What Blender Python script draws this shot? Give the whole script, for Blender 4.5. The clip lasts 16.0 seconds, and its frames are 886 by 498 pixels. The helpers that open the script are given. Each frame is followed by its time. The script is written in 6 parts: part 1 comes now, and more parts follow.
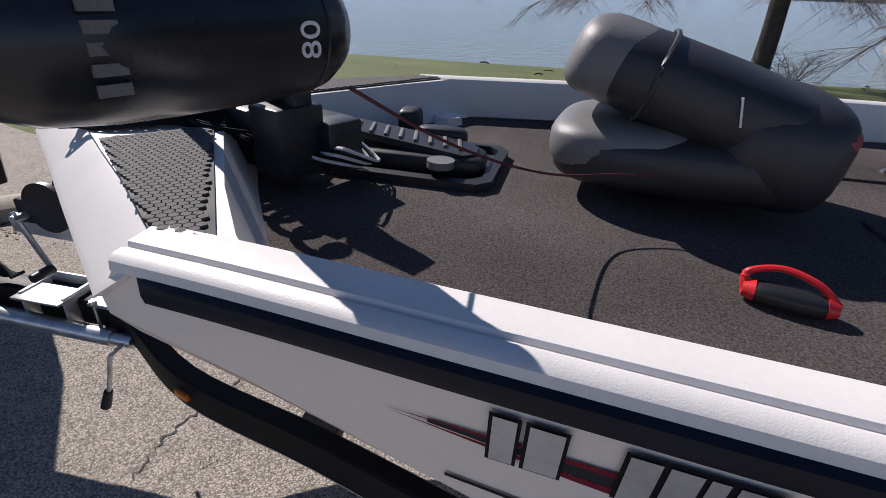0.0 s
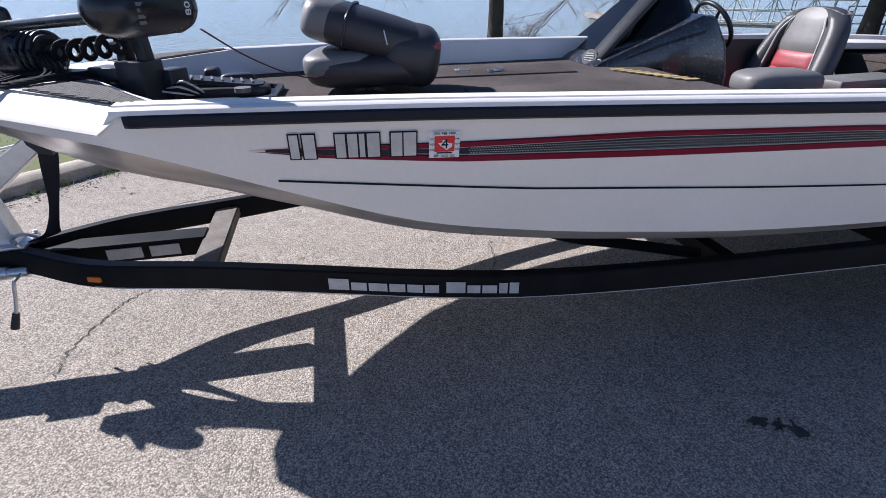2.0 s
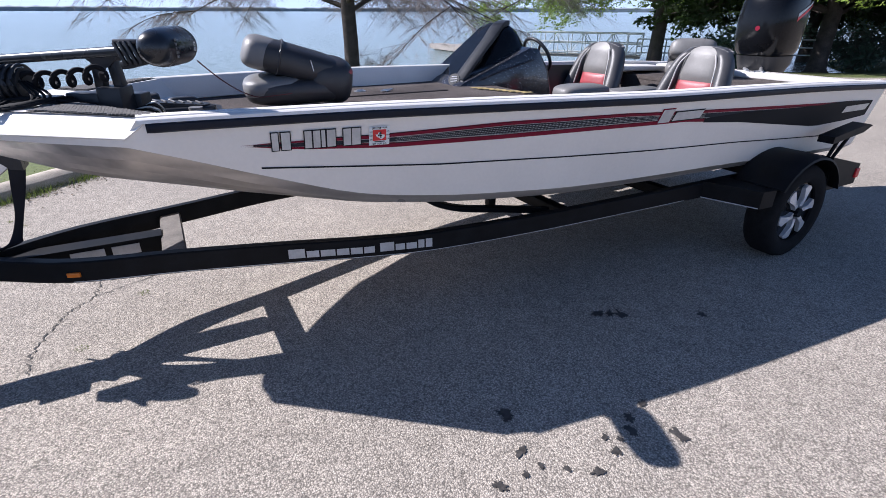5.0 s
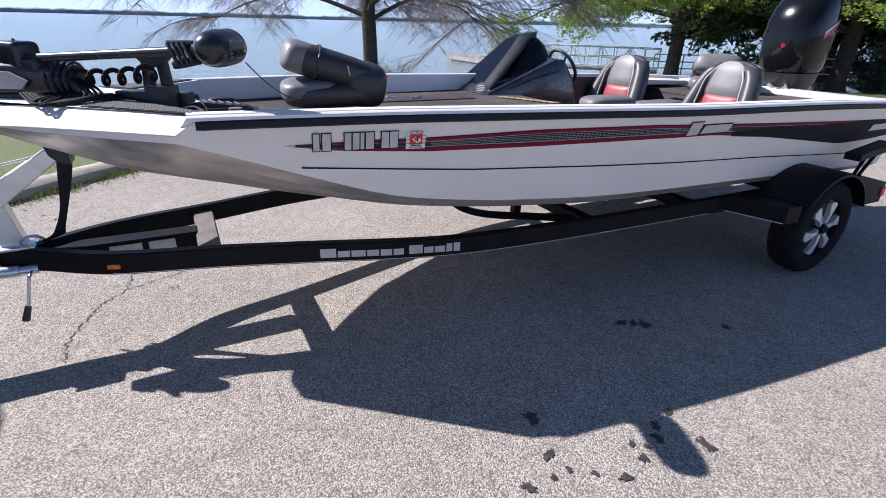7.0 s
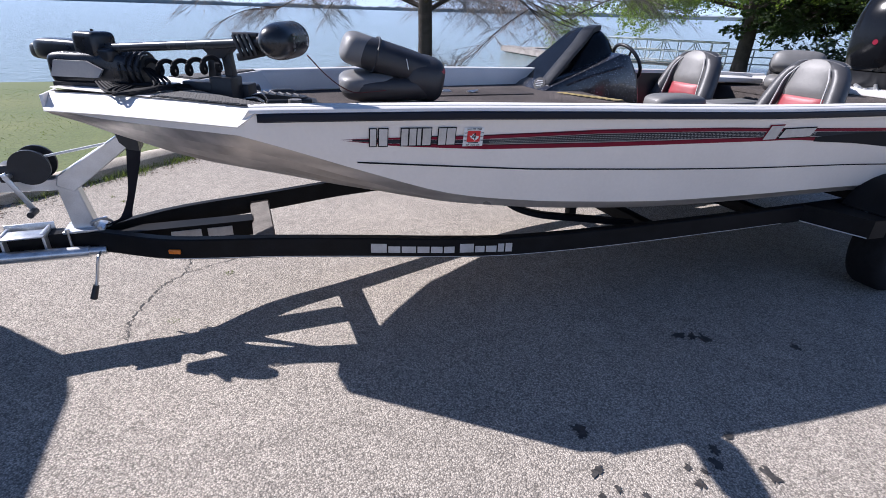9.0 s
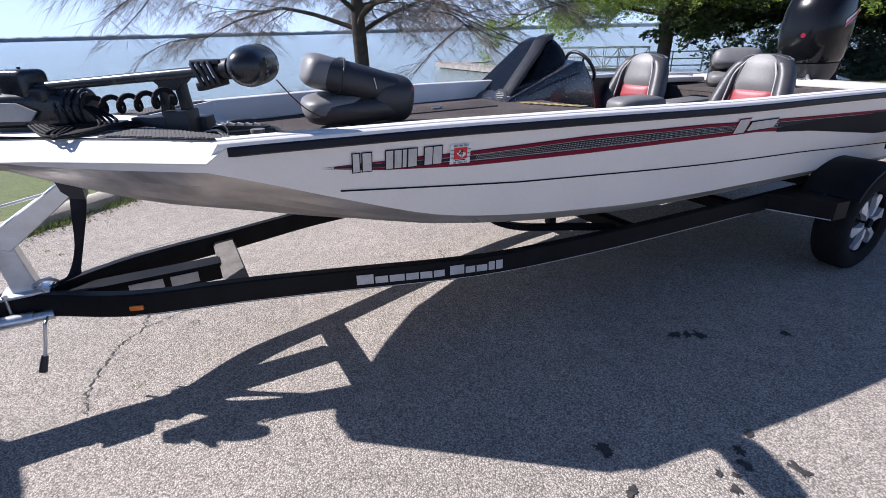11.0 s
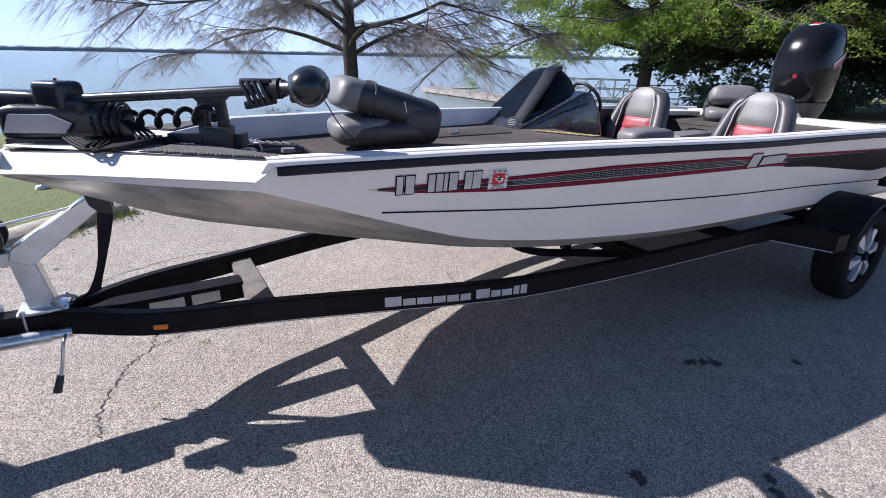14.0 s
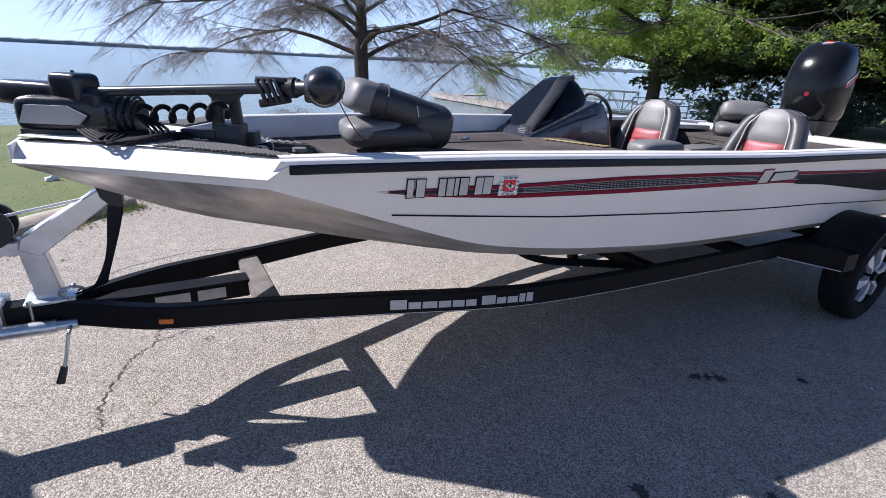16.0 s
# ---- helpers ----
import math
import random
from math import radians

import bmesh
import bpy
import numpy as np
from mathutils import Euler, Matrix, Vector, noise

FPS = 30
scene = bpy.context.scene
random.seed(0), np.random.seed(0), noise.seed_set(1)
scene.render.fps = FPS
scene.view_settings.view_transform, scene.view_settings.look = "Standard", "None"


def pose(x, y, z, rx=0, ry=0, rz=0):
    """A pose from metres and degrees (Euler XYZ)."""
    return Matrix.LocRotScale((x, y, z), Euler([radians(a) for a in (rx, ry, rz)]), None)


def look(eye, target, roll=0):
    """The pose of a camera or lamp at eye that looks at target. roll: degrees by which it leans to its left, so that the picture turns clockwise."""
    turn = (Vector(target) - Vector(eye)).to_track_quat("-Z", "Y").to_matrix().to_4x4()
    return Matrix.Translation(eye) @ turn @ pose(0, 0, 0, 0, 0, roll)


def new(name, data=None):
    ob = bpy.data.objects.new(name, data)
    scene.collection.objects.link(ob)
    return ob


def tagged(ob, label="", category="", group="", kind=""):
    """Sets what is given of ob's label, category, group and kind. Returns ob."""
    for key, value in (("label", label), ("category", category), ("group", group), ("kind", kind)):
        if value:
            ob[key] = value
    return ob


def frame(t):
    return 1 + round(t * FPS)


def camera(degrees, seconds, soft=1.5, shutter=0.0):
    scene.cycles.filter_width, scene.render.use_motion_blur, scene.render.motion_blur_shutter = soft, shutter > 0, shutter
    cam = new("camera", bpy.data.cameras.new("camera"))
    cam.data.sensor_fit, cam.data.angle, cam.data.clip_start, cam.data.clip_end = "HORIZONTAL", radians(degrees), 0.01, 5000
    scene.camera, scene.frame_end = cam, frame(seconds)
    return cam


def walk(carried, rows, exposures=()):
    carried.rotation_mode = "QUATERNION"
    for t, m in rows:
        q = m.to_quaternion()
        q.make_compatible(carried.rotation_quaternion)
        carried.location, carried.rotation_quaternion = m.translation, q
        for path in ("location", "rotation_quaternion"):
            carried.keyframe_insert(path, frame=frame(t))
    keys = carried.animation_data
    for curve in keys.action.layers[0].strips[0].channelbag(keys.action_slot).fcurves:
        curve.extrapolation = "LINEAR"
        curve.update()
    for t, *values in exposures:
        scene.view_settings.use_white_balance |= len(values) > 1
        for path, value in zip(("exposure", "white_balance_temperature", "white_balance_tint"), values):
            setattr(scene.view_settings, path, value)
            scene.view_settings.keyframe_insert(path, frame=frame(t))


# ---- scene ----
cam = camera(84.0, 16.0, soft=0.5)
# the parking lot falls gently towards the lake; boat and trailer stand on it
SLOPE = pose(0, 0, 0, -0.5, 0.55, 0)
PATH = [
    (0, (1.006, -1.019, 1.447), (0.684, 0.723, 0.519), 2.8),
    (0.5, (1.07, -1.239, 1.422), (0.911, 0.512, 0.469), 0.7),
    (1, (1.03, -1.565, 1.404), (1.369, 0.149, 0.432), 0.3),
    (1.5, (1.066, -1.836, 1.425), (1.467, -0.141, 0.442), 1.1),
    (2, (1.122, -2.066, 1.451), (1.504, -0.345, 0.507), -0.3),
    (2.5, (0.984, -2.276, 1.448), (1.608, -0.603, 0.547), -0.8),
    (3, (0.918, -2.449, 1.468), (1.734, -0.862, 0.564), -1.0),
    (5.5, (0.604, -2.67, 1.499), (1.495, -1.089, 0.66), 0.8),
    (6, (0.57, -2.667, 1.494), (1.469, -1.082, 0.668), 1.6),
    (6.5, (0.544, -2.658, 1.496), (1.407, -1.045, 0.687), 2.2),
    (7, (0.55, -2.662, 1.489), (1.402, -1.047, 0.673), 1.7),
    (7.5, (0.547, -2.662, 1.501), (1.397, -1.047, 0.683), 1.6),
    (8, (0.544, -2.645, 1.482), (1.375, -1.02, 0.664), 1.7),
    (8.5, (0.533, -2.605, 1.479), (1.326, -0.973, 0.638), 2.7),
    (9, (0.543, -2.595, 1.497), (1.227, -0.918, 0.648), 2.1),
    (9.5, (0.544, -2.61, 1.496), (1.239, -0.927, 0.668), 0.7),
    (12, (0.298, -2.289, 1.467), (1.277, -0.718, 0.708), 0.0),
    (12.5, (0.24, -2.292, 1.479), (1.234, -0.723, 0.736), 0.9),
    (13, (0.214, -2.278, 1.485), (1.177, -0.689, 0.744), 1.0),
    (13.5, (0.231, -2.297, 1.49), (1.19, -0.697, 0.771), 0.5),
    (14, (0.225, -2.288, 1.484), (1.193, -0.686, 0.779), 1.2),
    (14.5, (0.199, -2.28, 1.473), (1.173, -0.675, 0.782), 2.8),
    (15, (0.198, -2.279, 1.474), (1.159, -0.667, 0.781), 3.2),
    (15.5, (0.212, -2.286, 1.47), (1.166, -0.671, 0.775), 2.8),
    (16, (0.209, -2.276, 1.478), (1.169, -0.661, 0.794), 3.1),
]
walk(cam, [(t, SLOPE @ look(eye, target, roll)) for t, eye, target, roll in PATH], [(0, -0.18, 5800, 18.5), (0.5, 0.02, 5650, 18.5), (1, 0.36, 5480, 18.5), (2, 0.38, 5440, 18.5), (3, 0.48, 5440, 18.5), (5.5, 0.46, 5440, 18.5), (16, 0.46, 5440, 18.5)])

# ---- light ----
SUN_TO = (SLOPE @ Vector((-0.97, 0.81, 1.0))).normalized()
world = bpy.data.worlds.new("sky")
scene.world = world
world.use_nodes = True
wn = world.node_tree
sky = wn.nodes.new("ShaderNodeTexSky")
sky.sky_type = "NISHITA"
sky.sun_disc = False
sky.sun_elevation = math.asin(SUN_TO.z)
sky.sun_rotation = math.atan2(SUN_TO.x, SUN_TO.y)
sky.altitude = 100
sky.air_density, sky.dust_density, sky.ozone_density = 1.0, 0.2, 3.0
wn.nodes["Background"].inputs[1].default_value = 0.068
# pale haze that thickens towards the horizon
haze = wn.nodes.new("ShaderNodeMix")
haze.data_type = "RGBA"
up_axis = wn.nodes.new("ShaderNodeTexCoord")
split = wn.nodes.new("ShaderNodeSeparateXYZ")
wn.links.new(up_axis.outputs["Generated"], split.inputs[0])
fall = wn.nodes.new("ShaderNodeMapRange")
fall.inputs[1].default_value, fall.inputs[2].default_value = 0.0, 0.34
fall.inputs[3].default_value, fall.inputs[4].default_value = 0.85, 0.0
wn.links.new(split.outputs[2], fall.inputs[0])
wn.links.new(fall.outputs[0], haze.inputs[0])
haze.inputs[7].default_value = (9.2, 11.2, 14.2, 1)
wn.links.new(sky.outputs[0], haze.inputs[6])
wn.links.new(haze.outputs[2], wn.nodes["Background"].inputs[0])
sun_data = bpy.data.lights.new("sun", "SUN")
sun_data.energy, sun_data.angle, sun_data.color = 6.6, radians(0.53), (1.0, 0.895, 0.735)
sun = new("sun", sun_data)
sun.matrix_world = look(SUN_TO * 60, (0, 0, 0))


# ---- materials ----
def material(name, color, rough=0.5, metal=0.0, vary=0.12, scale=6.0, fine=0.06, fine_scale=120.0, bump=0.0, bump_scale=200.0,
             spec=0.5, coat=0.0, tint=None, mask=0.0, random_each=0.0):
    """Principled material with colour variation at two scales and a fine relief."""
    m = bpy.data.materials.new(name)
    m.use_nodes = True
    t = m.node_tree
    p = t.nodes["Principled BSDF"]
    p.inputs["Roughness"].default_value = rough
    p.inputs["Metallic"].default_value = metal
    p.inputs["Specular IOR Level"].default_value = spec
    p.inputs["Coat Weight"].default_value = coat
    geo = t.nodes.new("ShaderNodeTexCoord")
    def noise_node(sc, detail=4.0):
        n = t.nodes.new("ShaderNodeTexNoise")
        n.inputs["Scale"].default_value, n.inputs["Detail"].default_value = sc, detail
        t.links.new(geo.outputs["Object"], n.inputs["Vector"])
        return n
    def mixed(a, b, fac, kind="MIX", amount=1.0):
        n = t.nodes.new("ShaderNodeMix")
        n.data_type, n.blend_type = "RGBA", kind
        for sock, val in ((6, a), (7, b)):
            if isinstance(val, tuple):
                n.inputs[sock].default_value = val
            else:
                t.links.new(val, n.inputs[sock])
        if isinstance(fac, float):
            n.inputs[0].default_value = fac
        else:
            t.links.new(fac, n.inputs[0])
        return n.outputs[2]
    c = (*color, 1)
    lo = tuple(max(0, v * (1 - vary)) for v in color) + (1,)
    hi = tuple(min(1, v * (1 + vary)) for v in color) + (1,)
    if tint:
        hi = (*tint, 1)
    big = noise_node(scale)
    ramp = t.nodes.new("ShaderNodeMapRange")
    ramp.inputs[1].default_value, ramp.inputs[2].default_value = 0.3, 0.7
    t.links.new(big.outputs["Fac"], ramp.inputs[0])
    col = mixed(lo, hi, ramp.outputs[0])
    if fine:
        small = noise_node(fine_scale, 3.0)
        r2 = t.nodes.new("ShaderNodeMapRange")
        r2.inputs[1].default_value, r2.inputs[2].default_value = 0.25, 0.75
        r2.inputs[3].default_value, r2.inputs[4].default_value = 1 - fine, 1 + fine
        t.links.new(small.outputs["Fac"], r2.inputs[0])
        col = mixed(col, r2.outputs[0], 1.0, "MULTIPLY")
    if random_each:
        inf = t.nodes.new("ShaderNodeObjectInfo")
        r3 = t.nodes.new("ShaderNodeMapRange")
        r3.inputs[3].default_value, r3.inputs[4].default_value = 1 - random_each, 1 + random_each
        t.links.new(inf.outputs["Random"], r3.inputs[0])
        col = mixed(col, r3.outputs[0], 1.0, "MULTIPLY")
    t.links.new(col, p.inputs["Base Color"])
    rr = t.nodes.new("ShaderNodeMapRange")
    rr.inputs[3].default_value, rr.inputs[4].default_value = max(0.02, rough - 0.08), min(1, rough + 0.1)
    t.links.new(big.outputs["Fac"], rr.inputs[0])
    t.links.new(rr.outputs[0], p.inputs["Roughness"])
    if bump:
        bn = noise_node(bump_scale, 4.0)
        b = t.nodes.new("ShaderNodeBump")
        b.inputs["Strength"].default_value, b.inputs["Distance"].default_value = bump, 0.004
        t.links.new(bn.outputs["Fac"], b.inputs["Height"])
        t.links.new(b.outputs[0], p.inputs["Normal"])
    return m


def chip_seal():
    """Pale stone chips set in bitumen, with patches of wear."""
    m = material("chip_seal", (0.405, 0.36, 0.305), 0.9, vary=0.10, scale=0.7, fine=0.12, fine_scale=9.0)
    t = m.node_tree
    p = t.nodes["Principled BSDF"]
    geo = t.nodes["Texture Coordinate"]
    vo = t.nodes.new("ShaderNodeTexVoronoi")
    vo.inputs["Scale"].default_value = 155
    t.links.new(geo.outputs["Object"], vo.inputs["Vector"])
    hs = t.nodes.new("ShaderNodeSeparateColor")
    t.links.new(vo.outputs["Color"], hs.inputs[0])
    gap = t.nodes.new("ShaderNodeMapRange")
    gap.inputs[1].default_value, gap.inputs[2].default_value, gap.inputs[3].default_value, gap.inputs[4].default_value = 0.3, 0.75, 1.12, 0.48
    t.links.new(vo.outputs["Distance"], gap.inputs[0])
    shade = t.nodes.new("ShaderNodeMapRange")
    shade.inputs[3].default_value, shade.inputs[4].default_value = 0.58, 1.36
    t.links.new(hs.outputs[0], shade.inputs[0])
    mul = t.nodes.new("ShaderNodeMath")
    mul.operation = "MULTIPLY"
    t.links.new(gap.outputs[0], mul.inputs[0])
    t.links.new(shade.outputs[0], mul.inputs[1])
    old = p.inputs["Base Color"].links[0].from_socket
    mx = t.nodes.new("ShaderNodeMix")
    mx.data_type, mx.blend_type = "RGBA", "MULTIPLY"
    mx.inputs[0].default_value = 1.0
    t.links.new(old, mx.inputs[6])
    t.links.new(mul.outputs[0], mx.inputs[7])
    t.links.new(mx.outputs[2], p.inputs["Base Color"])
    b = t.nodes.new("ShaderNodeBump")
    b.inputs["Strength"].default_value, b.inputs["Distance"].default_value = 0.6, 0.005
    inv = t.nodes.new("ShaderNodeMath")
    inv.operation = "SUBTRACT"
    inv.inputs[0].default_value = 1.0
    t.links.new(vo.outputs["Distance"], inv.inputs[1])
    t.links.new(inv.outputs[0], b.inputs["Height"])
    t.links.new(b.outputs[0], p.inputs["Normal"])
    return m


def water_material():
    m = bpy.data.materials.new("lake_water")
    m.use_nodes = True
    t = m.node_tree
    p = t.nodes["Principled BSDF"]
    p.inputs["Base Color"].default_value = (0.21, 0.27, 0.265, 1)
    p.inputs["Roughness"].default_value = 0.12
    p.inputs["IOR"].default_value = 1.33
    p.inputs["Specular IOR Level"].default_value = 0.4
    geo = t.nodes.new("ShaderNodeTexCoord")
    mp = t.nodes.new("ShaderNodeMapping")
    mp.inputs["Scale"].default_value = (0.7, 1.6, 1)
    mp.inputs["Rotation"].default_value = (0, 0, 0.3)
    t.links.new(geo.outputs["Object"], mp.inputs[0])
    n1 = t.nodes.new("ShaderNodeTexNoise")
    n1.inputs["Scale"].default_value, n1.inputs["Detail"].default_value = 2.2, 6
    t.links.new(mp.outputs[0], n1.inputs["Vector"])
    b = t.nodes.new("ShaderNodeBump")
    b.inputs["Strength"].default_value, b.inputs["Distance"].default_value = 0.9, 0.22
    t.links.new(n1.outputs["Fac"], b.inputs["Height"])
    t.links.new(b.outputs[0], p.inputs["Normal"])
    return m


def grass_ground():
    m = material("grass_ground", (0.088, 0.128, 0.027), 0.95, vary=0.2, scale=0.35, fine=0.3, fine_scale=24, bump=0.6, bump_scale=60, tint=(0.135, 0.148, 0.046))
    return m


WHITE = material("white_gelcoat", (0.84, 0.775, 0.695), 0.42, vary=0.04, scale=2.0, fine=0.02, fine_scale=60, coat=0.04, spec=0.3)
WHITE_TEX = material("white_textured_paint", (0.76, 0.735, 0.70), 0.45, vary=0.04, scale=5, fine=0.03, bump=0.12, bump_scale=500)
ALU_BOTTOM = material("scuffed_rib_shaded_bottom", (0.47, 0.425, 0.38), 0.30, 0.45, vary=0.08, scale=3.5, fine=0.06, fine_scale=40)
RUBBER = material("black_rub_rail", (0.008, 0.010, 0.019), 0.5, spec=0.25, vary=0.2, scale=8)
CARPET = material("charcoal_carpet", (0.098, 0.086, 0.082), 0.95, vary=0.22, scale=2.5, fine=0.7, fine_scale=260, bump=0.9, bump_scale=600, spec=0.1, tint=(0.128, 0.112, 0.106))
BLACK_PLASTIC = material("black_moulded_plastic", (0.018, 0.019, 0.022), 0.42, vary=0.25, scale=9, fine=0.1, bump=0.1, bump_scale=300)
BLACK_GLOSS = material("gloss_black_paint", (0.006, 0.0065, 0.008), 0.14, vary=0.2, scale=4, coat=0.03, spec=0.22)
SHINY_BLACK = material("satin_black_motor", (0.014, 0.016, 0.02), 0.27, vary=0.3, scale=14, fine=0.2, fine_scale=60)
STEEL = material("galvanised_steel", (0.62, 0.63, 0.64), 0.35, 0.85, vary=0.18, scale=22, fine=0.1, fine_scale=160)
ALUMINIUM = material("mill_aluminium", (0.72, 0.73, 0.74), 0.32, 0.75, vary=0.12, scale=12, fine=0.06, fine_scale=200)
SPOKE = material("machined_wheel_face", (0.62, 0.62, 0.63), 0.35, 0.35, vary=0.08, scale=12, fine=0.05)
TRAILER_BLACK = material("black_trailer_enamel", (0.008, 0.008, 0.009), 0.5, spec=0.15, vary=0.35, scale=9, fine=0.15)
CROSS_GREY = material("worn_grey_tread", (0.16, 0.145, 0.13), 0.8, vary=0.25, scale=14, fine=0.2, bump=0.4, bump_scale=250)
VINYL_GREY = material("grey_vinyl", (0.165, 0.16, 0.155), 0.42, vary=0.15, scale=8, fine=0.12, fine_scale=260, bump=0.25, bump_scale=420)
VINYL_BLACK = material("black_vinyl", (0.028, 0.027, 0.029), 0.38, vary=0.2, scale=8, fine=0.15, fine_scale=260, bump=0.2, bump_scale=420)
VINYL_RED = material("red_vinyl", (0.31, 0.055, 0.065), 0.42, vary=0.15, scale=8, fine=0.1, fine_scale=260, bump=0.2, bump_scale=420)
VINYL_DARK = material("dark_grey_vinyl", (0.062, 0.061, 0.064), 0.4, vary=0.18, scale=8, fine=0.15, fine_scale=260, bump=0.2, bump_scale=420)
PIPING = material("pale_piping", (0.38, 0.37, 0.36), 0.5, vary=0.05)
RED = material("red_plastic", (0.62, 0.02, 0.025), 0.35, vary=0.08)
RED_DECAL = material("dark_red_decal", (0.19, 0.010, 0.028), 0.55, spec=0.15, vary=0.1, scale=4)
BLACK_DECAL = material("black_decal", (0.014, 0.015, 0.018), 0.6, spec=0.1, vary=0.2, scale=4)
GREY_DECAL = material("dark_grey_decal", (0.032, 0.036, 0.042), 0.6, spec=0.1, vary=0.2, scale=4)
SILVER_DECAL = material("silver_decal", (0.50, 0.50, 0.50), 0.35, 0.3, vary=0.12, scale=18)
GOLD_DECAL = material("gold_decal", (0.42, 0.33, 0.14), 0.5, vary=0.1)
ORANGE = material("amber_lens", (0.75, 0.20, 0.02), 0.25, vary=0.1)
WHITE_PLASTIC = material("white_plastic", (0.78, 0.78, 0.76), 0.4, vary=0.04)
TYRE = material("tyre_rubber", (0.012, 0.012, 0.013), 0.85, spec=0.12, vary=0.25, scale=20, fine=0.2, bump=0.3)
CONSOLE = material("speckled_charcoal_gelcoat", (0.024, 0.024, 0.028), 0.22, vary=0.3, scale=5, fine=0.5, fine_scale=700, coat=0.4)
TINT = material("smoked_screen", (0.012, 0.013, 0.015), 0.1, vary=0.1, coat=0.5)
CONCRETE = material("weathered_concrete", (0.42, 0.37, 0.30), 0.9, vary=0.25, scale=5, fine=0.25, fine_scale=90, bump=0.7, bump_scale=80)
ASPHALT = chip_seal()
STAIN = material("oil_stain", (0.05, 0.046, 0.043), 0.55, vary=0.4, scale=30, fine=0.3)
CRACK = material("dark_crack", (0.07, 0.065, 0.06), 0.95, vary=0.3, scale=20)
GRASS = grass_ground()
BLADE = material("grass_blades", (0.17, 0.23, 0.05), 0.8, vary=0.35, scale=3.0, fine=0.3, fine_scale=15, tint=(0.22, 0.225, 0.08))
WATER = water_material()


def streaked(m, amount, along=0.10, across=15.0):
    """Lengthwise streaks in the colour: scuffing, and painted shading of the strakes."""
    t = m.node_tree
    p = t.nodes["Principled BSDF"]
    mp = t.nodes.new("ShaderNodeMapping")
    mp.inputs["Scale"].default_value = (along, across, across)
    t.links.new(t.nodes["Texture Coordinate"].outputs["Object"], mp.inputs[0])
    n = t.nodes.new("ShaderNodeTexNoise")
    n.inputs["Scale"].default_value, n.inputs["Detail"].default_value = 1.0, 1.5
    t.links.new(mp.outputs[0], n.inputs["Vector"])
    r = t.nodes.new("ShaderNodeMapRange")
    r.inputs[1].default_value, r.inputs[2].default_value = 0.32, 0.68
    r.inputs[3].default_value, r.inputs[4].default_value = 1 - amount, 1 + amount
    t.links.new(n.outputs["Fac"], r.inputs[0])
    x = t.nodes.new("ShaderNodeMix")
    x.data_type, x.blend_type = "RGBA", "MULTIPLY"
    x.inputs[0].default_value = 1.0
    t.links.new(p.inputs["Base Color"].links[0].from_socket, x.inputs[6])
    t.links.new(r.outputs[0], x.inputs[7])
    t.links.new(x.outputs[2], p.inputs["Base Color"])


def flaked(m, scale=260.0):
    """Silver flakes in a dark gelcoat."""
    t = m.node_tree
    p = t.nodes["Principled BSDF"]
    v = t.nodes.new("ShaderNodeTexVoronoi")
    v.inputs["Scale"].default_value = scale
    t.links.new(t.nodes["Texture Coordinate"].outputs["Object"], v.inputs["Vector"])
    s = t.nodes.new("ShaderNodeSeparateColor")
    t.links.new(v.outputs["Color"], s.inputs[0])
    r = t.nodes.new("ShaderNodeMapRange")
    r.inputs[1].default_value, r.inputs[2].default_value = 0.975, 0.99
    t.links.new(s.outputs[0], r.inputs[0])
    x = t.nodes.new("ShaderNodeMix")
    x.data_type = "RGBA"
    x.inputs[7].default_value = (0.5, 0.52, 0.56, 1)
    t.links.new(r.outputs[0], x.inputs[0])
    t.links.new(p.inputs["Base Color"].links[0].from_socket, x.inputs[6])
    t.links.new(x.outputs[2], p.inputs["Base Color"])


# shading between the bottom's ribs is painted in along with the scuffs
streaked(ALU_BOTTOM, 0.22)
flaked(CONSOLE)
BARK = material("dark_bark", (0.075, 0.062, 0.055), 0.95, vary=0.35, scale=4, fine=0.35, fine_scale=40, bump=1.0, bump_scale=30)
TWIG = material("bare_twigs", (0.20, 0.17, 0.15), 0.9, vary=0.25, scale=3)
LEAF = material("spring_leaves", (0.15, 0.25, 0.03), 0.6, vary=0.45, scale=0.8, fine=0.35, fine_scale=6, tint=(0.24, 0.32, 0.04))
LEAF_DARK = material("dark_leaves", (0.035, 0.06, 0.018), 0.65, vary=0.4, scale=0.8, fine=0.35, fine_scale=6)
for leaf_mat, glow in ((BLADE, (0.15, 0.20, 0.045, 1)), (LEAF, (0.27, 0.40, 0.05, 1)), (LEAF_DARK, (0.05, 0.09, 0.02, 1))):
    lt = leaf_mat.node_tree
    trans = lt.nodes.new("ShaderNodeBsdfTranslucent")
    trans.inputs[0].default_value = glow
    mixer = lt.nodes.new("ShaderNodeMixShader")
    mixer.inputs[0].default_value = 0.4
    lt.links.new(lt.nodes["Principled BSDF"].outputs[0], mixer.inputs[1])
    lt.links.new(trans.outputs[0], mixer.inputs[2])
    lt.links.new(mixer.outputs[0], lt.nodes["Material Output"].inputs[0])
# woods paled to blue-grey: the haze of distance is put into the colour
HAZED_WOOD = material("hazed_far_woods", (0.22, 0.26, 0.29), 1.0, vary=0.2, scale=0.05, fine=0.15, fine_scale=0.4)
DOCK_GREY = material("weathered_dock", (0.31, 0.285, 0.26), 0.85, vary=0.2, scale=3, fine=0.2)
RAIL_WHITE = material("galvanised_rail", (0.62, 0.66, 0.68), 0.5, 0.2, vary=0.1)
CABLE = material("black_cable", (0.015, 0.015, 0.017), 0.7, spec=0.1, vary=0.2)


# ---- mesh helpers ----
LOT = []


